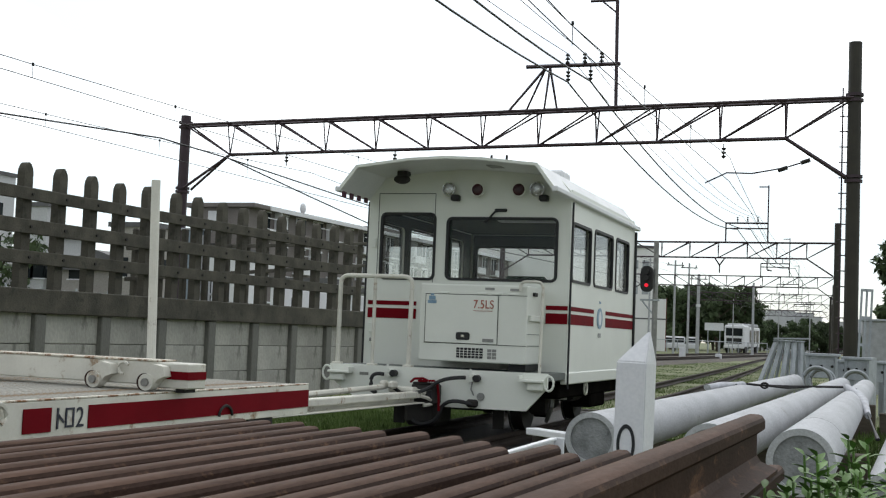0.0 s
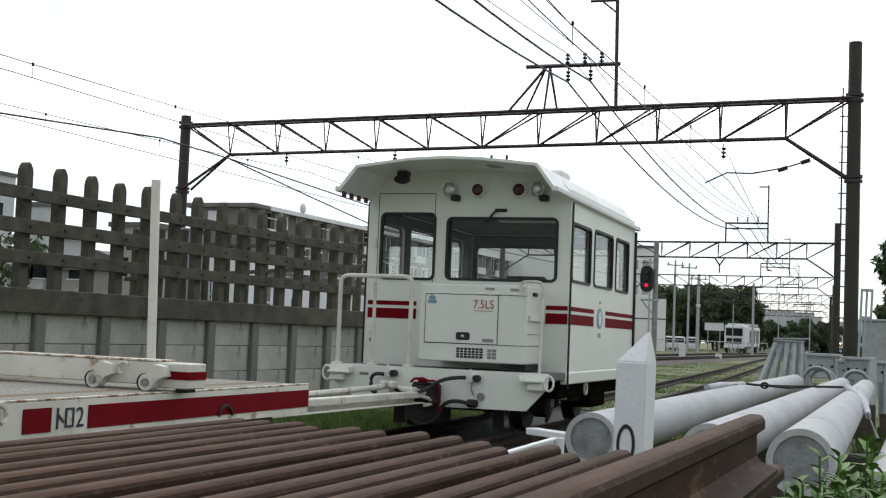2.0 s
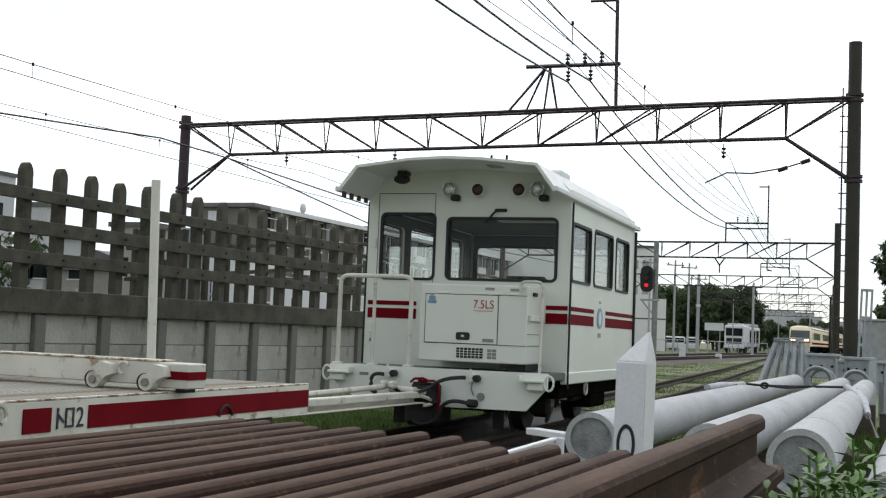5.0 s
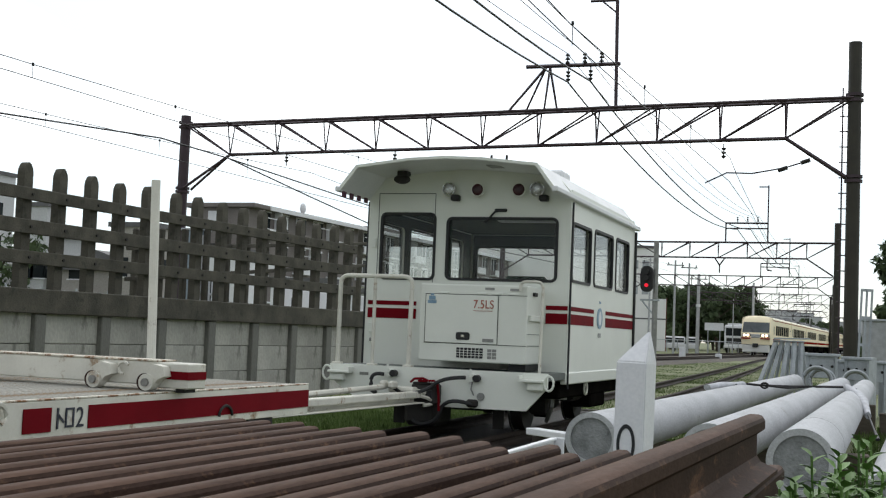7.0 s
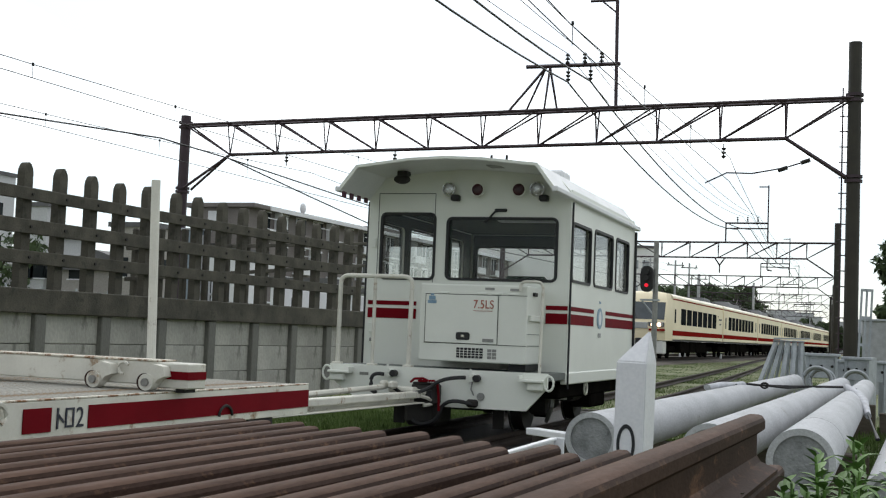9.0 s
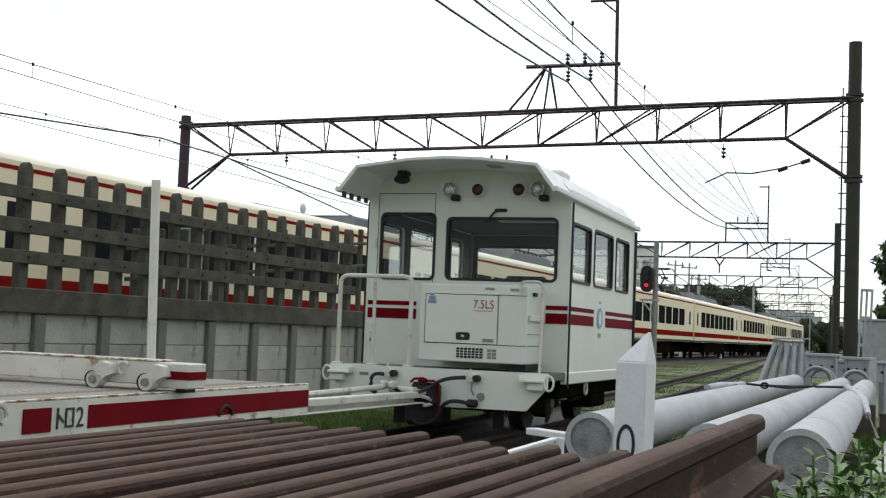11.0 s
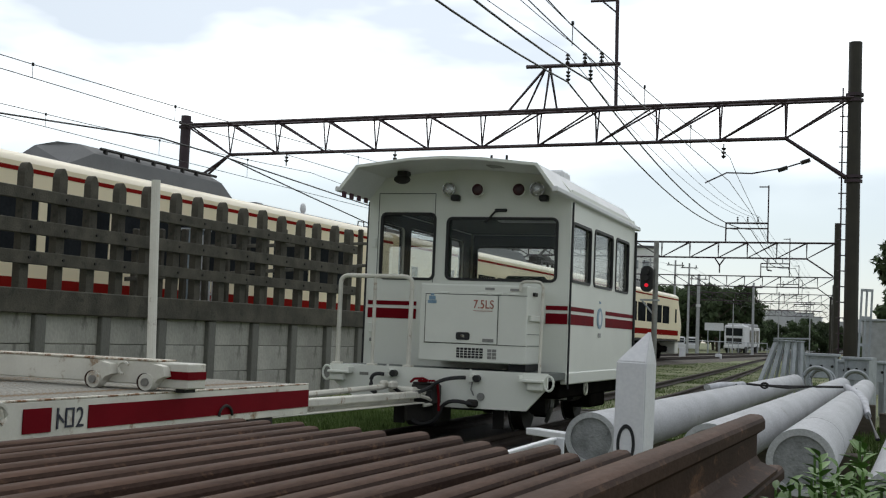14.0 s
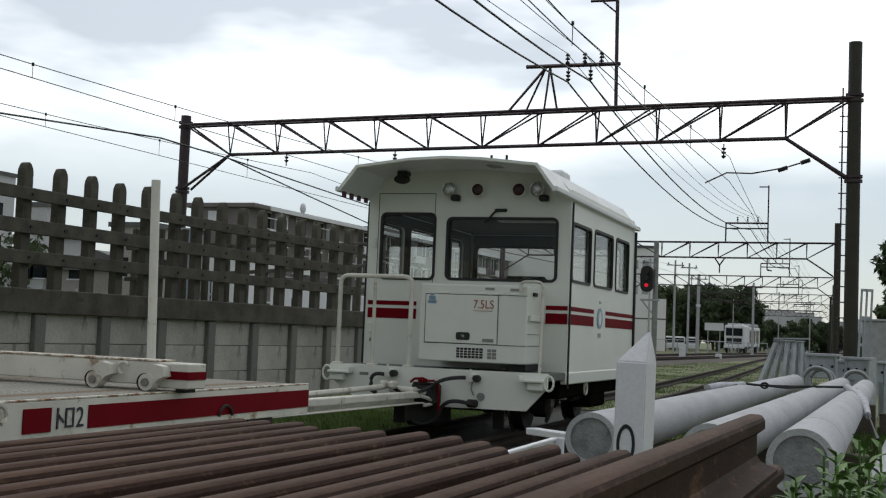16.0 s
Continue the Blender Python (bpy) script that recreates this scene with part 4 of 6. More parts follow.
# ---- lying concrete poles ----
def lying_poles():
    specs = [((-1.61, 7.25), (-1.33, 20.9), 0.615, 0.60, 0.157, 0.13), ((-0.88, 6.9), (-0.585, 20.2), 0.615, 0.60, 0.155, 0.13), ((-0.375, 6.45), (-0.235, 19.6), 0.645, 0.60, 0.168, 0.135), ((0.06, 6.5), (0.40, 18.5), 0.465, 0.44, 0.15, 0.135)]
    for (x0, y0), (x1, y1), z0, z1, r0, r1 in specs:
        p = thing("concrete_pole", I4, "pale grey concrete pole lying beside the siding", "pole", group="lying poles")
        bm = bmesh.new()
        rod(bm, (x0, y0, z0 - r0), (x1, y1, z1 - r1), r0, r1, 40, False)
        smooth(part("shaft", bm, CONC, p))
        d = (Vector((x1, y1, z1 - r1)) - Vector((x0, y0, z0 - r0))).normalized()
        a = Vector((x0, y0, z0 - r0))
        bm = bmesh.new()
        q = d.to_track_quat("Z", "Y").to_matrix().to_4x4()
        lo = [(r0 * 0.999 * math.cos(i * math.tau / 40), r0 * 0.999 * math.sin(i * math.tau / 40)) for i in range(40)]
        li = [(x * 0.80, y * 0.80) for x, y in lo]
        smooth(part("end_rim", ring(lo, li, 0.0, 0.03, Matrix.Translation(a - d * 0.001) @ q @ pose(0, 0, 0, -90) @ Matrix.Scale(-1, 4, (0, 1, 0))), CONC, p))
        part("end_plug", rd(a + d * 0.012, a + d * 0.05, r0 * 0.81, n=40), CONCEND, p, "rough grey concrete end plug")
        part("end_cap", rd(a + d * ((Vector((x1, y1, 0)) - Vector((x0, y0, 0))).length - 0.02), a + d * ((Vector((x1, y1, 0)) - Vector((x0, y0, 0))).length), r1 * 0.99, n=30), CONC, p)
        if r0 > 0.162:
            b = part("joint_band", rd(a + d * 1.15, a + d * 1.165, r0 * 1.004 - 0.003, n=40), CONCEND, p)
    for y in (9.6, 18.3):
        s = thing("timber_bearer", pose(-0.8, y, 0), "dark timber bearer under the concrete poles", "timber", group="pole bearers")
        part("bearer", bx(-0.95, 0.72, -0.12, 0.12, -0.2, 0.285, 0.01), SLEEPER, s)
        s = thing("timber_bearer", pose(0.22, y + 0.3, 0), "low dark timber bearer under a concrete pole", "timber", group="pole bearers")
        part("bearer", bx(-0.25, 0.35, -0.1, 0.1, -0.2, 0.165, 0.01), SLEEPER, s)


# ---- marker post ----
def marker_post():
    Y = 5.3
    p = thing("marker_post", pose(-0.999, Y, 0, 0, 0.6, -9.3), "white concrete marker post with pointed top and black zero", "marker post")
    bm = bmesh.new()
    w, zs, zt = 0.0665, 0.957, 1.098
    lo = [bm.verts.new((x, y, -0.2)) for x, y in ((-w, -w), (w, -w), (w, w), (-w, w))]
    hi = [bm.verts.new((x, y, zs)) for x, y in ((-w, -w), (w, -w), (w, w), (-w, w))]
    tip = bm.verts.new((0.047, 0.03, zt))
    for i in range(4):
        bm.faces.new((lo[i], lo[(i + 1) % 4], hi[(i + 1) % 4], hi[i]))
        bm.faces.new((hi[i], hi[(i + 1) % 4], tip))
    bm.faces.new(list(reversed(lo)))
    bmesh.ops.recalc_face_normals(bm, faces=bm.faces)
    bmesh.ops.bevel(bm, geom=list(bm.edges), offset=0.005, segments=2, affect="EDGES")
    part("post", bm, BRIGHT, p)
    INKB = mat("black_numeral_paint", (0.012, 0.013, 0.016), 0.5)
    lo = [(-0.010 + 0.041 * math.cos(a), 0.61 + 0.085 * math.sin(a)) for a in [i * math.tau / 28 for i in range(28)]]
    li = [(-0.010 + 0.028 * math.cos(a), 0.61 + 0.068 * math.sin(a)) for a in [i * math.tau / 28 for i in range(28)]]
    part("numeral", ring(lo, li, -w - 0.003, -w - 0.0005, I4), INKB, p, "black painted zero")


# ---- overhead line ----
def truss_portal(right, left, zt, zb, pole_r, panels, label, detail=True, drop=0.0):
    p = thing("line_portal", I4, label, "overhead portal", group="overhead portals")
    R, L_ = Vector((*right, 0)), Vector((*left, 0))
    d = (L_ - R).normalized()
    s = Vector((0, 0, 1)).cross(d) * 0.22
    span = (L_ - R).length
    top = zt + (1.55 if detail else 1.3)
    part("pole", rd(R + Vector((0, 0, -0.3)), R + Vector((0, 0, top)), pole_r, pole_r * 0.93, 20), POLEB, p, "tall brown painted steel pole")
    part("pole", rd(L_ + Vector((0, 0, -0.3)), L_ + Vector((0, 0, zt + 0.22)), pole_r * 0.95, pole_r * 0.9, 16), GANTRY, p, "brown steel pole")
    # the beam falls by drop over its span
    up = lambda v, z: Vector((v.x, v.y, z - drop * max(0.0, (v - R).to_2d().dot(d.to_2d())) / span))
    for o in (s, -s):
        part("top_chord", rd(up(R + o, zt), up(L_ + o, zt), 0.045, n=4), GANTRY, p)
    i0, i1 = span * 0.0833, span * 0.9157
    part("bottom_chord", rd(up(R + d * i0, zb), up(R + d * i1, zb), 0.055, n=4), GANTRY, p)
    xs = [i0 + (i1 - i0) * k / (panels - 2) for k in range(panels - 1)]
    for k, x in enumerate(xs):
        for o in (s, -s):
            part("truss_web", rd(up(R + d * x, zb), up(R + d * x + o, zt), 0.026, n=4), GANTRY, p)
            # diagonals rise towards the nearer pole
            if k >= 5:
                q = xs[k + 1] if k + 1 < len(xs) else span - 0.1
                part("truss_diagonal", rd(up(R + d * x, zb), up(R + d * q + o, zt), 0.03, n=4), GANTRY, p)
            if k <= 5:
                q = xs[k - 1] if k else 0.1
                part("truss_diagonal", rd(up(R + d * x, zb), up(R + d * q + o, zt), 0.03, n=4), GANTRY, p)
    for e, x, a in ((R, i0, 1), (L_, i1, -1)):
        part("knee_brace", rd(up(R + d * x, zb), up(e + d * a * pole_r + s, zb - 1.12), 0.05, n=4), GANTRY, p)
        if detail:
            part("knee_brace", rd(up(R + d * x, zb), up(e + d * a * pole_r - s, zb - 1.12), 0.05, n=4), GANTRY, p)
            for z in (zt - 0.05, zt + 0.1, zb - 1.22, zb - 1.1):
                part("pole_clamp", rd(up(e, z - 0.04), up(e, z + 0.04), pole_r * 1.25, n=16), GANTRY, p)
    if detail:
        z = 0.6
        foot = R - Vector((pole_r + 0.11, 0.05, 0))
        part("ladder_rail", rd(up(foot, 0.3), up(foot, zt + 0.3), 0.022, n=5), GANTRY, p)
        while z < zt:
            part("ladder_rung", rd(up(R, z), up(foot - Vector((0.08, 0, 0)), z), 0.018, n=5), GANTRY, p)
            z += 0.42
        for k in range(22):
            x = 0.6 + (span - 1.2) * k / 21
            part("chord_bolt", bx(-0.05, 0.05, -0.04, 0.04, 0, 0.09, 0, 1, Matrix.Translation(up(R + d * x - s, zt))), GANTRY, p)
    return p, R, d, s


def insulator(parent, at, up=True, n=3):
    a = Vector(at)
    k = 1 if up else -1
    i = part("insulator", rd(a, a + Vector((0, 0, 0.42 * k)), 0.02, n=6), DARKIRON, parent)
    for j in range(n):
        z = 0.12 + j * 0.11
        part("shed", rd(a + Vector((0, 0, z * k)), a + Vector((0, 0, (z + 0.06) * k)), 0.075, 0.045, 10), DARKIRON, i)
    return i


def wires():
    W_ = {}

    def wire(pts, r, label="dark overhead wire", sag=0.0):
        out = []
        for a, b in zip(pts, pts[1:]):
            a, b = Vector(a), Vector(b)
            for i in range(16):
                t = i / 16
                v = a.lerp(b, t)
                v.z -= sag * 4 * t * (1 - t) * ((b - a).length / 48) ** 2
                out.append(v)
        out.append(Vector(pts[-1]))
        ob = thing("overhead_wire", I4, label, "wire", group="overhead wires")
        part("wire", tube(bmesh.new(), out, r, 5), WIRE, ob)
    def hanger(x, y, z0, z1):
        h = thing("wire_hanger", I4, "thin wire hanger on the overhead line", "wire hanger", group="wire hangers")
        part("hanger", rd((x, y, z0), (x, y, z1), 0.007, n=4), WIRE, h)
        part("clip", rd((x, y, z1 - 0.03), (x, y, z1 + 0.03), 0.024, n=6), WIRE, h)

    # heavy feeders under the portal cross-arms
    for xa, xb, xc, xd in ((-8.3, -8.93, -9.1, -8.8), (-7.3, -8.24, -8.25, -8.1)):
        wire([(xa, -8.0, 8.5), (xb, 35.54, 8.6), (xc, 83, 8.55), (xd, 124.6, 8.6), (xd - 0.2, 166, 8.6)], 0.028, "thick black overhead feeder cable", 1.1)
    for xa, x, z in ((-9.7, -8.98, 9.47), (-7.6, -8.44, 9.45), (-6.5, -7.93, 9.43)):
        wire([(xa, -8.0, z), (x, 35.5, z), (x + 0.2, 83, 9.4), (x + 0.4, 124.6, 9.3), (x + 0.3, 166, 9.3)], 0.011, "thin dark overhead line wire", 0.86)
    # messenger and contact wire over the siding
    wire([(-4.6, -8, 5.5), (-4.5, 18, 5.5), (-4.34, 24.5, 5.5), (-4.13, 35.25, 5.59), (-4.75, 48, 6.0), (-6.5, 83, 6.3)], 0.010, "thin dark siding contact wire")
    wire([(-4.8, -8, 6.3), (-4.6, 18.3, 5.85), (-4.52, 23.9, 5.99), (-4.34, 28.9, 6.06), (-4.13, 35.25, 6.27), (-4.43, 40, 6.36), (-4.85, 50, 6.27), (-6.6, 83, 6.8)], 0.010, "thin dark siding messenger wire")
    for x, y, z0, z1 in ((-4.55, 18.3, 5.5, 5.85), (-4.46, 23.9, 5.5, 5.99), (-4.29, 28.9, 5.54, 6.06)):
        hanger(x, y, z0, z1)
    # main line messenger and contact wires
    ys = (-12, 36, 83, 124.6, 166, 205)
    for off, zc, zm, y0 in ((-14.98, 5.25, 5.95, 0.35), (-18.88, 5.33, 6.0, 1.15)):
        wire([(off + 13.55 + main_x(y), y, zm) for y in ys], 0.009, "thin dark messenger wire", 0.49)
        wire([(off + 13.55 + main_x(y), y, zc) for y in ys], 0.009, "thin dark contact wire", 0.0)
        for k in range(10):
            y = y0 + k * 4.42
            if y < 35:
                u = (y + 12) / 48
                hanger(off + 0.0403 * y, y, zc, zm - 0.49 * 4 * u * (1 - u))
    wire([(-19.3, -8, 5.3), (-18.6, 8, 5.0), (-18.0, 21.78, 5.38), (-17.76, 27.7, 5.79), (-17.63, 31.05, 5.74), (-17.26, 40.3, 5.43), (-15.6, 83, 5.9)], 0.022, "thick black overhead feeder cable")
    wire([(-17.63, 31.05, 5.74), (-17.45, 35.6, 5.27), (-17.25, 40.4, 4.8), (-15.8, 83, 5.1)], 0.022, "thick black overhead feeder cable")


def overhead():
    p, R, d, s = truss_portal((-0.82, 35.05), (-22.38, 36.41), 7.80, 6.77, 0.19, 12, "purple-brown lattice truss portal carrying the overhead wires", drop=0.12)
    up = lambda v, z: Vector((v.x, v.y, z))
    # cross-arm frame on the beam
    at = lambda x: Vector((x, 35.05 + (-0.88 - x) * 0.0632, 0))
    part("cross_arm", rd(up(at(-10.25), 9.12), up(at(-7.35), 9.08), 0.06, n=4), GANTRY, p)
    part("arm_mast", rd(up(at(-7.45), 7.74), up(at(-7.5), 11.4), 0.055, n=6), GANTRY, p)
    part("mast_arm", rd(up(at(-7.5), 10.98), up(at(-8.3), 11.0), 0.04, n=4), GANTRY, p)
    part("mast_strut", rd(up(at(-7.5), 10.6), up(at(-7.95), 10.98), 0.025, n=4), GANTRY, p)
    for x, sg in ((-10.68, 1), (-10.32, -1), (-9.57, 1), (-9.30, -1)):
        part("frame_leg", rd(up(at(x) + s * sg, 7.76), up(at(-9.62 if x < -10 else -9.5), 9.08), 0.04, n=4), GANTRY, p)
    for x in (-8.96, -8.43, -7.92):
        insulator(p, up(at(x), 9.05), True)
    for x in (-8.93, -8.24):
        insulator(p, up(at(x), 9.04), False)
    for x in (-18.4, -14.5):
        insulator(p, up(at(x), 6.67), False, 2)
    insulator(p, up(at(-4.3), 6.65), False, 3)
    # pull-off arm over the siding
    part("pull_off_rod", tube(bmesh.new(), [up(at(-1.95), 6.15), up(at(-2.6), 5.95), up(at(-3.5), 5.8), up(at(-4.2), 5.83), up(at(-4.8), 5.55)], 0.022, 5), GANTRY, p)
    for x, z in ((-1.95, 6.15), (-2.55, 5.95)):
        part("rod_insulator", rd(up(at(x), z), up(at(x - 0.25), z - 0.08), 0.06, n=8), DARKIRON, p)
    for (x, y), lx in (((-2.85, 83.4), -25.5), ((-4.3, 124.6), -25.0), ((-6.0, 166.3), -24.5), ((-7.8, 204.0), -23.5), ((-9.0, 245.0), -23.0)):
        q, R2, d2, s2 = truss_portal((x, y), (lx, y + 0.9), 7.74, 6.72, 0.2, 12, "lattice truss portal farther along the line", False)
        if y < 90:
            for xx in (-10.6, -9.9):
                part("drop_hanger", rd((xx, y, 6.72), (-10.25, y, 6.2), 0.045, n=4), GANTRY, q)
            part("drop_rod", rd((-10.25, y, 6.2), (-10.25, y, 5.7), 0.045, n=4), GANTRY, q)
            part("drop_rod", rd((-7.2, y, 6.72), (-7.2, y, 5.95), 0.04, n=4), GANTRY, q)
            part("drop_foot", rd((-7.2, y, 5.95), (-6.9, y, 5.9), 0.05, n=4), GANTRY, q)
        cx = x - 7.05
        part("cross_arm", rd((cx, y, 9.0), (cx + 2.7, y, 9.0), 0.06, n=4), GANTRY, q)
        part("cross_arm", rd((cx, y, 8.65), (cx + 2.7, y, 8.65), 0.05, n=4), GANTRY, q)
        for xx in (cx, cx + 2.7):
            part("arm_mast", rd((xx, y, 7.7), (xx, y, 9.0), 0.05, n=4), GANTRY, q)
        part("arm_mast", rd((cx + 2.7, y, 9.0), (cx + 2.7, y, 11.5), 0.045, n=4), GANTRY, q)
        part("mast_arm", rd((cx + 2.7, y, 11.4), (cx + 2.1, y, 11.4), 0.04, n=4), GANTRY, q)
        for k in range(3):
            insulator(q, (cx + 0.75 + k * 0.65, y, 9.0), True)


def signal():
    s = thing("railway_signal", pose(-7.45, 43.0, 0), "black colour-light signal with a lit red lamp on a grey post", "signal")
    part("post", rd((0, 0, -0.3), (0, 0, 4.5), 0.10, 0.09, 12), STEEL, s)
    part("head", plate(rounded(-0.47, -0.05, 2.72, 3.62, 0.2), -0.32, -0.12, I4), BLACK, s, "black oval signal head")
    for z, on in ((3.38, 0), (3.17, 0), (2.95, 1)):
        part("lens", rd((-0.26, -0.345, z), (-0.26, -0.32, z), 0.065, n=14), glow_mat("lit_red_lamp", (0.75, 0.01, 0.03), 1.1) if on else BLACK, s, "glowing red lamp" if on else "")
        part("hood", rd((-0.26, -0.45, z + 0.03), (-0.26, -0.32, z + 0.03), 0.10, 0.105, 14), BLACK, s) if not on else None
    part("bracket", bx(-0.5, 0.15, -0.12, 0.08, 2.42, 2.48), GALV, s)
    part("strut", rd((-0.45, 0, 2.42), (0, 0, 1.9), 0.03), GALV, s)


# ---- passing train ----
CAR, PITCH_C = 20.0, 20.4


def side_windows(first, last):
    y0 = 3.9 if first else 2.4
    y1 = CAR - (3.9 if last else 2.7)
    n = 7 if first or last else 8
    w = (y1 - y0) / n
    return [(y0 + i * w + 0.10, y0 + (i + 1) * w - 0.10, 1.92, 2.84) for i in range(n)]


def train_car(kind, panto=None, dome="rear"):
    """kind: first, middle or last; local +y points to the train's tail."""
    first, last = kind == "first", kind == "last"
    c = thing("train_car", pose(-14, 200, 0), {"first": "cream and red express train leading car with lit headlamps", "middle": "cream and red express train car with dark windows", "last": "cream and red express train rear car"}[kind], "train car", group="passing train cars")
    H, ZS, ZR = 1.43, 3.40, 3.70
    a, b = (1.5 if first else 0.0), (CAR - 1.5 if last else CAR)
    ws = side_windows(first, last)
    for sx in (1, -1):
        M_ = Matrix.Translation((H, 0, 0)) @ pose(0, 0, 0, 0, 0, 90) if sx == 1 else Matrix.Translation((-H + 0.05, 0, 0)) @ pose(0, 0, 0, 0, 0, 90)
        sw = part("side_wall", panel([(a, 1.10), (b, 1.10), (b, ZS), (a, ZS)], [[(x0, z0), (x1, z0), (x1, z1), (x0, z1)] for x0, x1, z0, z1 in ws], 0.05, M_), TRAINC, c)
        for x0, x1, z0, z1 in ws:
            part("pane", bx(sx * H - (0.035 if sx > 0 else -0.015), sx * H - (0.015 if sx > 0 else -0.035), x0 - 0.02, x1 + 0.02, z0 - 0.02, z1 + 0.02), TRAING2, sw)
        for z0, z1 in ((1.30, 1.575), (3.25, 3.32)):
            part("red_band", bx(min(sx * (H + 0.002), sx * (H + 0.006)), max(sx * (H + 0.002), sx * (H + 0.006)), a, b, z0, z1), TRAINR, sw)
        for y in ((2.2 if first else 1.1), (CAR - 2.2 if last else CAR - 1.2))[:1 if first else 2]:
            dr = part("door", bx(min(sx * (H + 0.002), sx * (H + 0.005)), max(sx * (H + 0.002), sx * (H + 0.005)), y - 0.42, y + 0.42, 1.55, 3.0), TRAINC, sw)
            part("door_pane", bx(min(sx * (H + 0.005), sx * (H + 0.009)), max(sx * (H + 0.005), sx * (H + 0.009)), y - 0.22, y + 0.22, 2.0, 2.75), TRAING2, dr)
    if first:
        for y0_, y1_, z0, z1 in ((17.7, 18.1, 2.70, 2.72), (17.75, 18.2, 2.75, 2.77), (18.3, 18.7, 2.48, 2.60), (18.85, 19.45, 2.48, 2.60), (18.5, 19.2, 2.19, 2.27)):
            part("lettering_bar", bx(H + 0.002, H + 0.005, y0_, y1_, z0, z1), POLEB, c)
    for y in (a + 0.5, b - 0.5):
        part("roof_jumper", tube(bmesh.new(), [(0.7, y - 0.2, 3.6), (0.7, y - 0.17, 3.80), (0.7, y + 0.17, 3.80), (0.7, y + 0.2, 3.6)], 0.018, 5), BLACK, c)
    rp = [(H * math.cos(t), ZS + (ZR - ZS) * math.sin(t) ** 0.9) for t in [i * math.pi / 14 for i in range(15)]]
    smooth(part("roof", extrude_y(rp, a, b), TRAINROOF, c, "pale cream curved roof"))
    part("floor", bx(-H + 0.05, H - 0.05, a, b, 0.98, 1.06), DARKIRON, c)
    for y, e in ((a, first), (b, last)):
        if not e:
            k = 1 if y == a else -1
            part("end_wall", bx(-H + 0.05, H - 0.05, min(y + k * 0.01, y + k * 0.06), max(y + k * 0.01, y + k * 0.06), 1.06, ZS), TRAINC, c)
            part("gangway", bx(-0.5, 0.5, min(y, y - k * 0.15), max(y, y - k * 0.15), 1.0, 3.0), BLACK, c)
    if first or last:
        k, y0 = (1, a) if first else (-1, b)
        f = lambda yy: y0 - k * yy
        # raked cab end: rows of (forward, half width, z)
        rows = [(1.40, 1.28, 1.0), (1.5, 1.32, 1.75), (1.42, 1.33, 2.05), (0.75, 1.27, 3.15), (0.35, 1.08, 3.55), (0.0, 0.6, ZR - 0.02)]
        bm = bmesh.new()
        fr = [[bm.verts.new((sx * w, f(yy), z)) for sx in (-1, -0.5, 0, 0.5, 1)] for yy, w, z in rows]
        for i, rw in enumerate(fr):
            for j in (1, 2, 3):
                rw[j].co.y -= k * (0.12 if j != 2 else 0.16)
        bk = [[bm.verts.new((sx * H * (1 if z < ZS else math.sqrt(max(0.02, 1 - ((z - ZS) / (ZR - ZS)) ** 2))), y0, z)) for sx in (-1, 1)] for yy, w, z in rows]
        for i in range(len(rows) - 1):
            for j in range(4):
                bm.faces.new((fr[i][j], fr[i][j + 1], fr[i + 1][j + 1], fr[i + 1][j]))
            bm.faces.new((bk[i][0], fr[i][0], fr[i + 1][0], bk[i + 1][0]))
            bm.faces.new((fr[i][4], bk[i][1], bk[i + 1][1], fr[i + 1][4]))
        bm.faces.new((fr[-1][0], *fr[-1][1:], bk[-1][1], bk[-1][0]))
        bmesh.ops.recalc_face_normals(bm, faces=bm.faces)
        cab = smooth(part("cab_end", bm, TRAINC, c, "raked cream cab end"), 30)
        bm = bmesh.new()
        cols = ((-0.93, 0.045), (-0.5, 0.125), (0, 0.165), (0.5, 0.125), (0.93, 0.045))
        lowr = [bm.verts.new((x * 1.32, f(1.36 + o), 2.12)) for x, o in cols]
        topr = [bm.verts.new((x * 1.27, f(0.79 + o), 3.07)) for x, o in cols]
        fs = [bm.faces.new((lowr[i], lowr[i + 1], topr[i + 1], topr[i])) for i in range(4)]
        ex = bmesh.ops.extrude_face_region(bm, geom=fs)
        for v in [g for g in ex["geom"] if isinstance(g, bmesh.types.BMVert)]:
            v.co.y -= k * 0.03
        bmesh.ops.recalc_face_normals(bm, faces=bm.faces)
        part("windscreen", bm, SCREEN, cab, "grey raked windscreen")
        part("wiper", tube(bmesh.new(), [(-0.2, f(1.56), 2.14), (-0.5, f(1.32), 2.6)], 0.02, 5), BLACK, cab)
        for sx in (-1, 1):
            part("lamp_recess", bx(min(sx * 0.42, sx * 1.25), max(sx * 0.42, sx * 1.25), min(f(1.64), f(1.4)), max(f(1.64), f(1.4)), 1.72, 1.97, 0.02), TRAING, cab)
        for sx in (-1, 1):
            part("red_band", bx(min(sx * 0.45, sx * 1.30), max(sx * 0.45, sx * 1.30), min(f(1.66), f(1.5)), max(f(1.66), f(1.5)), 1.50, 1.62), TRAINR, cab)
            lm = part("headlamp_unit", bx(min(sx * 0.55, sx * 1.22), max(sx * 0.55, sx * 1.22), min(f(1.67), f(1.5)), max(f(1.67), f(1.5)), 1.74, 1.95, 0.02), SILV, cab)
            for dx in (0.68, 1.0):
                part("headlamp", rd((sx * dx, f(1.66), 1.84), (sx * dx, f(1.70), 1.84), 0.105, n=14), HEADGLOW if first else LENSR, lm, "lit warm headlamp" if first else "")
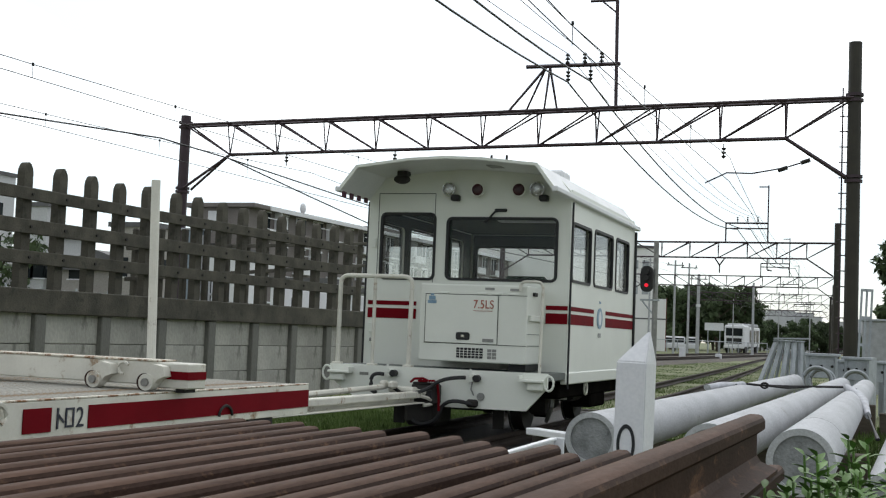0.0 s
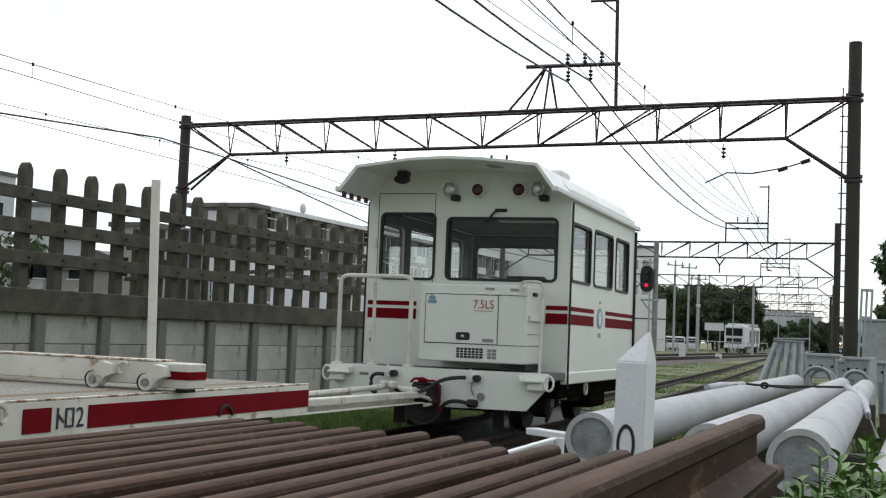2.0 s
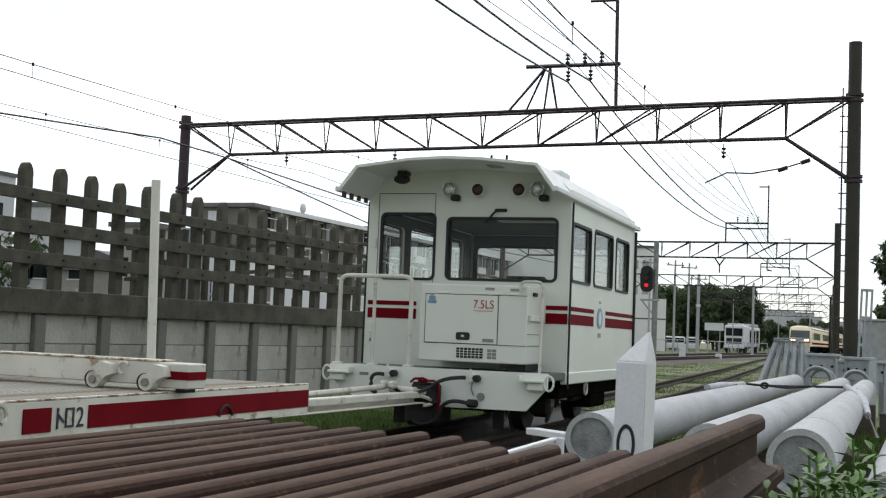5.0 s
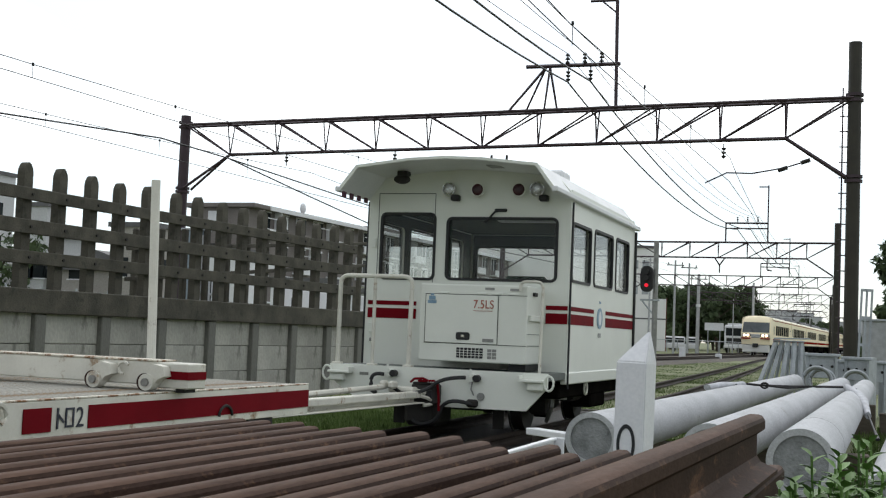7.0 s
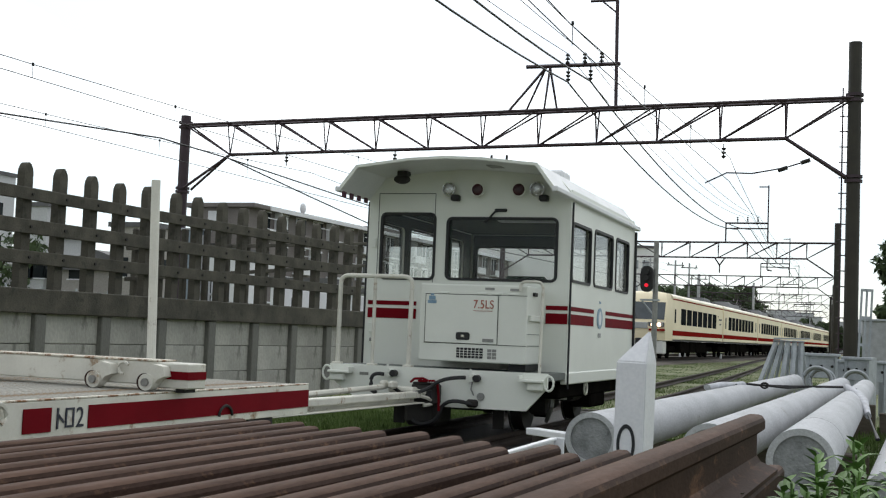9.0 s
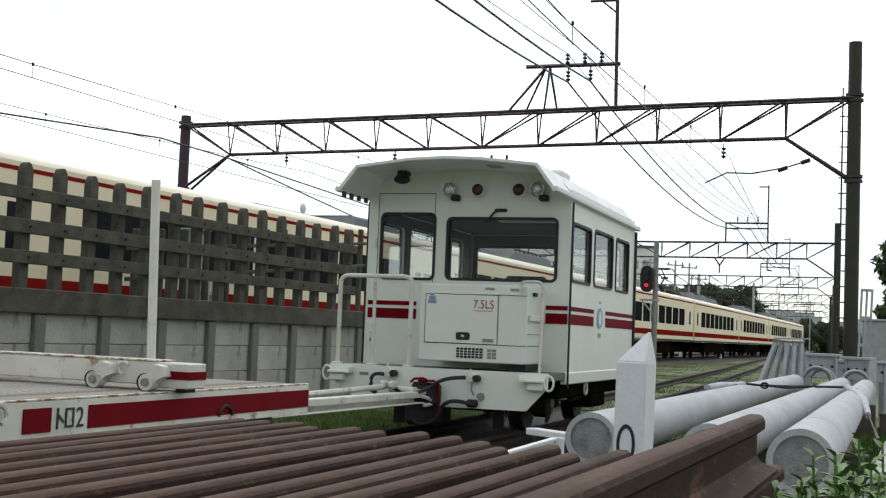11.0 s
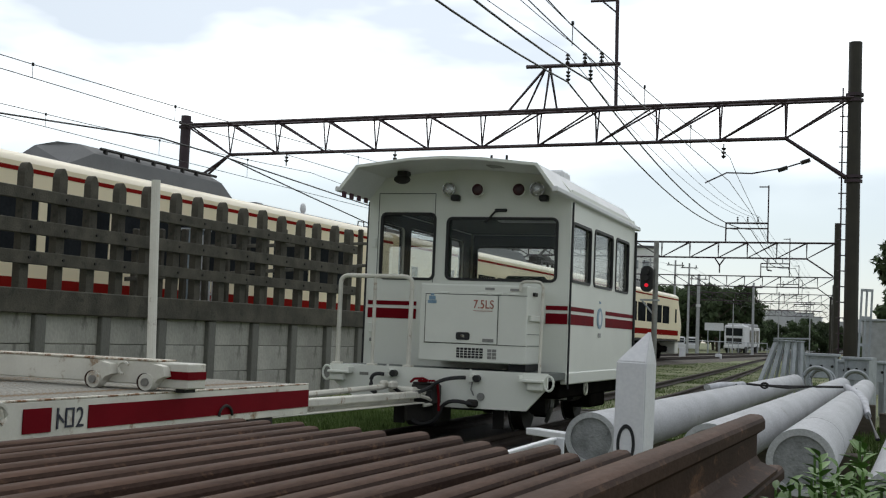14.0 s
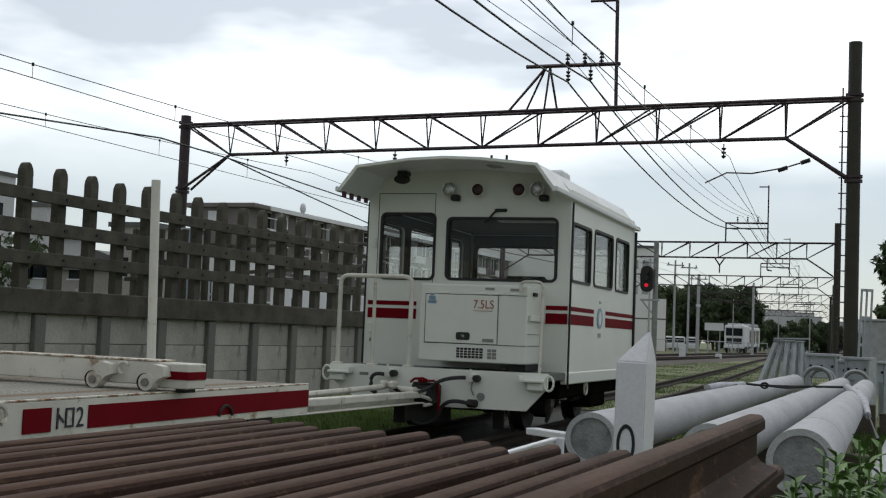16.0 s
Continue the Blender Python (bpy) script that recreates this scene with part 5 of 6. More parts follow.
        part("centre_panel", bx(-0.4, 0.4, min(f(1.70), f(1.5)), max(f(1.70), f(1.5)), 1.62, 1.95, 0.02), SILV, cab)
        part("skirt", bx(-1.2, 1.2, min(f(1.45), f(0.5)), max(f(1.45), f(0.5)), 0.28, 0.98, 0.05), TRAINW, cab, "white front skirt")
        part("coupler", bx(-0.25, 0.25, min(f(1.75), f(1.4)), max(f(1.75), f(1.4)), 0.75, 1.1, 0.04), BLACK, cab)
    # rooftop units
    for n_, (u0, u1) in enumerate({"one": ((7.2, 12.7),), "two": ((2.6, 5.6), (7.2, 12.6)), "flat": ((15.3, 18.7),)}[dome]):
        if dome == "flat":
            bm = extrude_y([(-0.85, 3.55), (0.85, 3.55), (0.78, 3.86), (0.6, 3.93), (-0.6, 3.93), (-0.78, 3.86)], u0, u1)
            for v in bm.verts:
                if v.co.z > 3.6:
                    v.co.y += 0.5 if abs(v.co.y - u0) < 0.01 else -0.5
            part("roof_unit", bm, TRAING, c, "grey flat roof unit with sloped ends")
            continue
        prof = [(-0.95, 3.6), (0.95, 3.6), (0.85, 3.92), (0.5, 4.1), (0, 4.16), (-0.5, 4.1), (-0.85, 3.92)]
        bm = extrude_y(prof, u0, u1)
        for v in bm.verts:
            if abs(v.co.y - u0) < 0.01 and v.co.z > 3.65:
                v.co.y += 0.9
            if abs(v.co.y - u1) < 0.01 and v.co.z > 3.65:
                v.co.y -= 0.35
        un = part("roof_unit", bm, TRAING, c, "dark grey domed air-conditioning cover")
        part("unit_pipe", tube(bmesh.new(), [(0.74, u0 + 1.2, 4.05), (0.74, u1 - 0.4, 4.05)], 0.03, 5), DARKIRON, un)
        for j in range(int((u1 - u0 - 1.6) / 0.5)):
            part("pipe_bracket", bx(0.72, 0.78, u0 + 1.3 + j * 0.5, u0 + 1.36 + j * 0.5, 3.9, 4.05), DARKIRON, un)
    for y in (2.4, 4.6, 14.6) if dome == "one" else (16.3,):
        part("roof_box", bx(0.1, 0.5, y - 0.18, y + 0.18, 3.60, 3.76, 0.04), TRAING, c)
    if panto is not None:
        y = panto
        pf = part("pantograph", bx(-0.62, -0.50, y - 1.0, y + 1.0, 3.88, 3.94, 0.01), DARKIRON, c, "dark raised pantograph")
        part("base_bar", bx(0.50, 0.62, y - 1.0, y + 1.0, 3.88, 3.94, 0.01), DARKIRON, pf)
        for yy in (-0.95, 0.0, 0.85):
            part("base_cross_bar", bx(-0.5, 0.5, y + yy, y + yy + 0.1, 3.89, 3.96, 0.01), DARKIRON, pf)
        for sx in (-1, 1):
            for yy in (-0.85, 0.85):
                part("panto_insulator", rd((sx * 0.56, y + yy, 3.5), (sx * 0.56, y + yy, 3.88), 0.08, 0.05, 8), DARKIRON, pf)
        part("drive_box", bx(-0.34, 0.34, y - 0.55, y + 0.30, 3.96, 4.18, 0.05), DARKIRON, pf)
        part("panto_spring", rd((0.22, y - 0.3, 4.1), (0.22, y + 0.85, 4.02), 0.085, n=8), DARKIRON, pf)
        part("panto_spring", rd((-0.22, y - 0.3, 4.1), (-0.22, y + 0.85, 4.02), 0.085, n=8), DARKIRON, pf)
        part("lower_arm", rd((0, y - 0.35, 4.14), (0, y + 0.95, 4.66), 0.055, 0.045, 8), DARKIRON, pf)
        part("thrust_rod", rd((0.12, y + 0.45, 4.0), (0.1, y + 1.02, 4.58), 0.014, n=5), DARKIRON, pf)
        part("knee_joint", rd((-0.2, y + 0.95, 4.66), (0.2, y + 0.95, 4.66), 0.065, n=8), DARKIRON, pf)
        part("upper_arm", rd((0.05, y + 0.95, 4.66), (0.05, y - 0.30, 5.10), 0.045, 0.03, 6), DARKIRON, pf)
        part("balance_rod", rd((-0.12, y + 0.90, 4.62), (-0.12, y - 0.40, 5.06), 0.012, n=5), DARKIRON, pf)
        for dy in (-0.52, -0.14):
            part("contact_strip", tube(bmesh.new(), [(-0.80, y + dy, 4.96), (-0.73, y + dy, 5.08), (-0.56, y + dy, 5.155), (0.56, y + dy, 5.155), (0.73, y + dy, 5.08), (0.80, y + dy, 4.96)], 0.022, 5), DARKIRON, pf)
            part("strip_carrier", bx(-0.55, 0.55, y + dy - 0.02, y + dy + 0.02, 5.08, 5.115), DARKIRON, pf)
        for xx in (-0.5, 0.0, 0.5):
            part("head_link", bx(xx - 0.015, xx + 0.015, y - 0.52, y - 0.14, 5.07, 5.09), DARKIRON, pf)
        part("roof_gear", bx(-0.15, 0.62, y + 1.85, y + 2.45, 3.72, 4.0, 0.05), DARKIRON, c, "dark roof switch gear")
        part("roof_gear", bx(0.25, 0.6, y + 1.1, y + 1.5, 3.66, 3.86, 0.04), DARKIRON, c, "dark roof switch gear")
        part("roof_cable", tube(bmesh.new(), [(0.62, y - 1.9, 3.62), (0.62, y - 1.7, 3.86), (0.60, y - 1.0, 3.9), (0.6, y + 1.1, 3.84), (0.6, y + 1.9, 3.84), (0.6, y + 2.55, 3.80), (0.62, y + 2.7, 3.55)], 0.03, 5), BLACK, c)
        part("roof_cable", tube(bmesh.new(), [(0.40, y - 1.5, 3.62), (0.40, y - 1.4, 4.06), (0.36, y - 1.2, 4.1), (0.30, y - 0.4, 4.06)], 0.028, 5), BLACK, c)
        for yy in (-1.55, 1.62):
            part("cable_post", rd((0.55, y + yy, 3.5), (0.55, y + yy, 3.92), 0.03, n=6), SILV, c)
    # running gear
    for y in (2.9 + (0.6 if first else 0), CAR - 2.9 - (0.6 if last else 0)):
        bg = part("bogie", bx(-0.95, 0.95, y - 1.6, y + 1.6, 0.38, 0.72, 0.08), UNDER, c, "dark bogie")
        for dy in (-1.05, 1.05):
            for sx in (-1, 1):
                part("wheel", rd((sx * 0.5, y + dy, 0.42), (sx * 0.63, y + dy, 0.42), 0.42, n=20), UNDER, bg)
    for u0, u1 in ((5.2, 8.0), (8.4, 10.2), (10.6, 14.2)):
        part("underfloor_box", bx(-1.25, 1.25, u0, u1, 0.32, 0.97, 0.04), UNDER, c)
    return c


HEADGLOW = glow_mat("warm_headlamp_glow", (1.0, 0.66, 0.45), 8.0)
CARS = [train_car("first", None, "flat"), train_car("middle", 17.3, "one"), train_car("middle", 17.3, "one"), train_car("middle", None, "two"), train_car("middle", None, "one"), train_car("middle", 17.3, "one"), train_car("last", None, "one")]
# seconds, and the leading end of the train along the main line in metres
NOSE = [(0.0, 302.0), (2.0, 249.0), (3.0, 221.0), (4.2, 187.2), (5.3, 160.6), (6.4, 134.1), (7.2, 113.4), (7.8, 98.4), (8.4, 83.0), (9.0, 66.9), (10.1, 37.8), (11.3, 5.8), (12.0, -14.0), (13.0, -42.4), (14.0, -70.9), (15.0, -99.6), (16.0, -128.2)]


def motions():
    for i, c in enumerate(CARS):
        rows = []
        for t, nose in NOSE:
            y = nose + PITCH_C * i
            turn = -math.degrees(math.atan2(main_x(y + CAR) - main_x(y), CAR))
            rows.append((t, pose(main_x(y) - 1.43, y, 0.08, 0, 0, turn)))
        walk(c, rows)
    sway()


# ---- place ----
ground_sheet()
track(SIDING, "rusty siding track half buried in grass", sleeper_mat=DARKSLEEPER, y_max=20.5)
track(MAIN1, "main line track with grey ballast", y_max=110, rise=0.08)
track(MAIN2, "second main line track with grey ballast", y_max=110, rise=0.08)
ballast(SIDING[:3], 1.5, -0.13, SOIL, "near-black ballast under the siding")
ballast([((a[0] + b[0]) / 2, a[1]) for a, b in zip(MAIN1, MAIN2)], 4.0, -0.05, BALLAST, "grey-brown ballast bed of the main line")
wall_and_fence()
rear_fence()
motor_car()
trolley()
deck_beam()
drawbar()
stacked_rails()
lying_poles()
marker_post()
overhead()
wires()
signal()


# ---- loose gear round the poles ----
def trestles():
    for i, (x0, x1) in enumerate(((-2.12, -1.66), (-1.90, -1.58), (-1.64, -1.50), (-1.44, -1.40), (-1.28, -1.30))):
        t = thing("steel_trestle", pose(0, 21.3 + 0.12 * i, 0), "galvanised steel angle trestle standing behind the poles", "trestle", group="steel trestles")
        part("leg", rd((x0, -0.3, -0.2), (x1, 0, 1.14), 0.042, n=4), GALV, t)
        part("leg", rd((x0 + 0.1, 0.35, -0.2), (x1 + 0.02, 0.02, 1.14), 0.03, n=4), GALV, t)
        part("brace", rd((x0 + 0.06, -0.2, 0.35), (x1 + 0.01, 0.3, 0.5), 0.02, n=4), GALV, t)
        part("top_plate", bx(x1 - 0.05, x1 + 0.06, -0.08, 0.1, 1.125, 1.145, 0.004), GALV, t)
    t = thing("steel_channel", pose(-1.70, 21.2, 1.155, 0, -1.5, -4), "galvanised steel channel lying on the trestles", "steel channel")
    part("web", bx(0, 0.58, 0, 0.08, 0, 0.012), GALV, t)
    part("flange", bx(0, 0.58, 0, 0.01, 0.012, 0.025), GALV, t)
    part("flange", bx(0, 0.58, 0.07, 0.08, 0.012, 0.025), GALV, t)
    for x, y, z, w, h, rz in ((-0.98, 22.2, -0.15, 0.52, 1.10, 6), (-0.42, 22.6, -0.15, 0.42, 1.06, -14), (-0.66, 24.0, -0.15, 0.5, 1.0, 3), (-0.15, 23.4, -0.15, 0.45, 1.0, 10)):
        b = thing("steel_bracket_frame", pose(x, y, z, 0, 0, rz), "grey galvanised bracket frame with bolt holes", "steel bracket", group="bracket frames")
        part("side_plate", bx(-w / 2, -w / 2 + 0.05, 0, 0.5, 0, h, 0.006), GALV, b)
        part("side_plate", bx(w / 2 - 0.05, w / 2, 0, 0.5, 0, h, 0.006), GALV, b)
        part("face_plate", bx(-w / 2 + 0.05, w / 2 - 0.05, 0.02, 0.05, h * 0.62, h * 0.97, 0.006), GALV, b)
        part("rail_bar", bx(-w / 2 - 0.05, w / 2 + 0.05, -0.04, 0.03, h - 0.05, h, 0.006), GALV, b)
        for k in range(3):
            part("bolt", rd((-w / 3 + k * w / 3, 0.0, h * 0.8), (-w / 3 + k * w / 3, 0.025, h * 0.8), 0.025, n=8), DARKIRON, b)
    for x, y, r in ((-1.0, 21.2, 0.23), (-0.93, 21.35, 0.20), (-0.40, 21.0, 0.2)):
        c = thing("cable_coil", pose(x, y, 0.50, 0, 8, 0), "coil of grey cable standing on edge", "cable coil", group="cable coils")
        part("loop", tube(bmesh.new(), [(r * math.cos(a), 0.02 * math.sin(3 * a), r * math.sin(a) + 0.0) for a in [i * math.tau / 24 for i in range(25)]], 0.025, 6), GALV, c)
        part("loop", tube(bmesh.new(), [(r * 0.9 * math.cos(a), 0.05, r * 0.9 * math.sin(a) + 0.0) for a in [i * math.tau / 24 for i in range(25)]], 0.022, 6), STEEL, c)
        part("coil_support", bx(-0.12, 0.12, -0.05, 0.12, -0.68, -r - 0.01, 0.01), DARKIRON, c)
    l = thing("lattice_mast_section", pose(-0.36, 24.0, 0, 0, 2.0, 0), "upright galvanised lattice mast section", "lattice mast")
    for x in (-0.09, 0.0, 0.09):
        part("upright", bx(x - 0.02, x + 0.02, 0, 0.04, -0.2, 2.15), GALV, l)
    for k in range(5):
        part("cross_bar", bx(-0.11, 0.11, -0.012, -0.001, 0.1 + k * 0.5, 0.15 + k * 0.5), GALV, l)
    s = thing("equipment_shed", pose(1.25, 36, 0), "pale grey metal equipment cabinet beside the pole", "cabinet")
    part("body", bx(-1.79, 1.2, 0, 2.0, -0.2, 1.82, 0.02), mat("pale_grey_cabinet_paint", (0.42, 0.43, 0.45), 0.5), s)
    part("lid", bx(-1.84, 1.25, -0.05, 2.05, 1.82, 1.88, 0.01), GALV, s)
    for k in range(4):
        part("panel_joint", bx(-1.0 + k * 0.5, -0.99 + k * 0.5, -0.006, -0.001, 0, 1.7), DARKIRON, s)


def straps():
    CLOTH = mat("white_padding_cloth", (0.55, 0.56, 0.60), 0.95, 0, 0.75, 12, 60, 0.4)
    r = thing("lashing_rope", I4, "dark lashing rope drawn over the concrete poles", "rope")
    part("rope", tube(bmesh.new(), [(-1.56, 13.6, 0.607), (-1.44, 14.3, 0.612), (-1.3, 14.4, 0.60), (-0.95, 14.4, 0.602), (-0.62, 14.4, 0.618), (-0.36, 14.2, 0.632), (-0.26, 13.9, 0.622)], 0.014, 6), BLACK, r)
    part("rope", tube(bmesh.new(), [(-1.25, 14.4, 0.60), (-1.0, 14.38, 0.585), (-0.8, 14.4, 0.605)], 0.012, 6), BLACK, r)
    part("hook", tube(bmesh.new(), [(-1.24 + 0.04 * math.cos(a), 14.38, 0.60 + 0.03 * math.sin(a)) for a in [i * math.tau / 10 for i in range(11)]], 0.012, 5), DARKIRON, r)
    for k, pts in enumerate(([(-1.70, 13.1, 0.585), (-1.6, 13.4, 0.61), (-1.52, 13.9, 0.617), (-1.46, 14.2, 0.612)], [(-0.36, 14.0, 0.632), (-0.24, 13.2, 0.615), (-0.15, 12.4, 0.55), (-0.12, 11.9, 0.45)], [(-0.12, 11.9, 0.45), (-0.06, 11.0, 0.40), (-0.03, 10.6, 0.33)])):
        c = thing("padding_cloth", I4, "white cloth padding wrapped under the lashing", "cloth", group="padding cloths")
        bm = bmesh.new()
        tube(bm, pts, 0.035 if k < 2 else 0.012, 8)
        for v in bm.verts:
            v.co += Vector((noise.noise(v.co * 14), noise.noise(v.co * 14 + Vector((9, 0, 0))), noise.noise(v.co * 14 + Vector((0, 9, 0))))) * 0.025
        smooth(part("pad", bm, CLOTH if k < 2 else BLACK, c), 60)


def white_pieces():
    w = thing("white_timber", pose(-2.46, 9.80, 0.295, 0, 0, -37.6), "white painted timber lying beside the siding", "timber")
    part("timber_body", bx(-0.33, 0.40, -0.06, 0.06, -0.055, 0.0, 0.006), BRIGHT, w)
    for x in (-0.2, 0.2):
        b = thing("timber_block", pose(-2.46 + 0.79 * x, 9.80 - 0.61 * x, 0), "dark timber block under the white timber", "timber", group="timber blocks")
        part("block", bx(-0.06, 0.06, -0.05, 0.05, -0.2, 0.24, 0.008), DARKSLEEPER, b)
    w = thing("white_channel", pose(-1.335, 4.42, 0.53, 0, 0, 1), "white painted steel channel behind the rail stack", "steel channel")
    part("web", bx(-0.02, 0.0, 0.0, 0.95, -0.08, 0.078, 0.004), BRIGHT, w)
    part("flange", bx(0.0, 0.012, 0.0, 0.95, 0.068, 0.08, 0.002), BRIGHT, w)
    part("end_plate", bx(0.0, 0.042, 0.93, 0.95, -0.08, 0.08, 0.003), BRIGHT, w)
    for y in (4.45, 5.05):
        s = thing("timber_bearer", pose(-1.25, y, 0), "short dark timber block under the channel", "timber", group="channel bearers")
        part("bearer", bx(-0.1, 0.1, -0.08, 0.08, -0.2, 0.45, 0.01), SLEEPER, s)
    for x, y, h in ((-13.35, 88.8, 0.85), (-11.2, 91.8, 0.5)):
        m = thing("track_marker", pose(x, y, -0.2), "small white track-side marker post", "marker", group="track markers")
        part("post", bx(-0.22, 0.22, -0.1, 0.1, 0, h, 0.03), BRIGHT, m)


# ---- far buildings ----
def apartment_block():
    WALLB = mat("brown_grey_render", (0.20, 0.18, 0.172), 0.85, 0, 0.8, 0.4, 10, 0.1)
    b = thing("apartment_building", pose(-46.0, 84.5, 0, 0, 0, -2.3), "four-storey brown-grey apartment block with white balcony edges", "building")
    LEN, D, H = 62.0, 5.2, 10.0
    part("wall", bx(-D, 0, 0, LEN, -0.3, H), WALLB, b)
    part("roof", bx(-D - 0.4, 0.7, -0.4, LEN, H, H + 0.35, 0.05), WALLB, b)
    part("cornice", bx(0.7, 0.82, 2.0, LEN, H - 0.02, H + 0.30, 0.02), BRIGHT, b, "white cornice")
    part("roof_house", bx(-4, -1, 26, 31, H + 0.35, H + 1.0), WALLB, b)
    part("antenna", rd((-0.5, 9.5, H + 0.3), (-0.5, 9.5, H + 1.0), 0.04), GALV, b)
    bm = bmesh.new()
    bmesh.ops.create_uvsphere(bm, u_segments=12, v_segments=6, radius=0.45, matrix=Matrix.Translation((-0.4, 9.4, H + 0.95)) @ Matrix.Diagonal((0.4, 1, 1, 1)))
    part("satellite_dish", bm, BRIGHT, b)
    for s in range(4):
        z = 0.2 + 2.55 * s
        for k in range(20):
            y = 1.6 + k * 3.0
            w = part("window", bx(0.002, 0.03, y, y + 1.7, z + 0.75, z + 2.05), DARKGLASS, b)
            part("frame", bx(0.03, 0.06, y - 0.08, y + 1.78, z + 2.05, z + 2.24), BRIGHT, w)
            part("frame", bx(0.03, 0.06, y - 0.08, y + 0.04, z + 0.75, z + 2.05), BRIGHT, w)
            part("frame", bx(0.03, 0.06, y + 0.78, y + 0.90, z + 0.75, z + 2.05), BRIGHT, w)
            if (k + s) % 3 == 1:
                part("curtain", bx(0.032, 0.045, y + 0.95, y + 1.6, z + 0.8, z + 2.0), BRIGHT, w)
            if (k + 2 * s) % 4 == 0:
                part("air_unit", bx(0.1, 0.45, y + 1.8, y + 2.5, z + 0.15, z + 0.75, 0.03), BRIGHT, b)
            if k % 2 == 0:
                bal = part("balcony", bx(0.03, 0.75, y - 0.3, y + 2.3, z + 0.02, z + 0.14), BRIGHT, b)
                part("balcony_rail", bx(0.68, 0.75, y - 0.3, y + 2.3, z + 0.14, z + 0.72), WALLB if (s + k // 2) % 3 == 1 else BRIGHT, bal)
            if (k * 5 + s) % 3 == 0:
                part("laundry_rail", bx(0.7, 0.74, y - 0.2, y + 2.2, z + 1.5, z + 1.56), BRIGHT, b)
                part("partition", bx(0.06, 0.7, y + 2.32, y + 2.4, z + 0.14, z + 2.2), BRIGHT, b)
            if (k * 7 + s * 3) % 5 == 0:
                part("awning", bx(0.06, 0.62, y - 0.1, y + 1.9, z + 2.18, z + 2.26, 0, 1), BRIGHT, b)
    for s in range(4):
        part("end_window", bx(-3.6, -2.2, -0.04, -0.002, 0.9 + 2.55 * s, 2.1 + 2.55 * s), BRIGHT if s == 3 else DARKGLASS, b)


def house(x, y, w, d, h, wallc, roofc, name="house", gable=True, rz=0, label="distant town house with pitched roof", rows=2):
    b = thing(name, pose(x, y, 0, 0, 0, rz), label, "building", group="distant houses")
    part("wall", bx(-w / 2, w / 2, 0, d, -0.3, h), wallc, b)
    if gable:
        part("roof", extrude_y([(-w / 2 - 0.4, h), (w / 2 + 0.4, h), (w / 2 + 0.4, h + 0.15), (0, h + w * 0.2), (-w / 2 - 0.4, h + 0.15)], -0.4, d + 0.4), roofc, b)
    else:
        part("roof", bx(-w / 2 - 0.15, w / 2 + 0.15, -0.15, d + 0.15, h, h + 0.3), roofc, b)
    for r in range(rows):
        n = max(2, int(w / 2.4))
        for k in range(n):
            xx = -w / 2 + (k + 0.5) * w / n
            wd = part("window", bx(xx - 0.6, xx + 0.6, -0.03, -0.002, 1.0 + r * 2.7, 2.2 + r * 2.7), DARKGLASS, b)
            part("sill", bx(xx - 0.7, xx + 0.7, -0.12, -0.03, 0.92 + r * 2.7, 1.0 + r * 2.7), BRIGHT, wd)
        m_ = max(2, int(d / 3))
        for k in range(m_):
            yy = (k + 0.5) * d / m_
            part("window", bx(w / 2 + 0.002, w / 2 + 0.03, yy - 0.6, yy + 0.6, 1.0 + r * 2.7, 2.2 + r * 2.7), DARKGLASS, b)
    return b


def boundary_panels():
    f = thing("white_boundary_fence", pose(-20.5, 40.0, 0, 0, 0, MAIN_AZ), "white boundary panels on dark posts beyond the line", "fence")
    for k in range(16):
        y = k * 1.6
        part("fence_post", bx(-0.06, 0.06, y - 0.06, y + 0.06, -0.2, 2.5), OLDC, f)
        part("panel", bx(-0.03, 0.03, y + 0.12, y + 1.1, 1.75, 2.4, 0.01), BRIGHT, f)
        part("low_bar", bx(-0.03, 0.03, y + 0.07, y + 1.53, 1.52, 1.6), BRIGHT, f)
        for j in range(5):
            part("dark_block", bx(0.031, 0.05, y + 0.15 + j * 0.28, y + 0.27 + j * 0.28, 1.60, 1.66), BLACK, f)


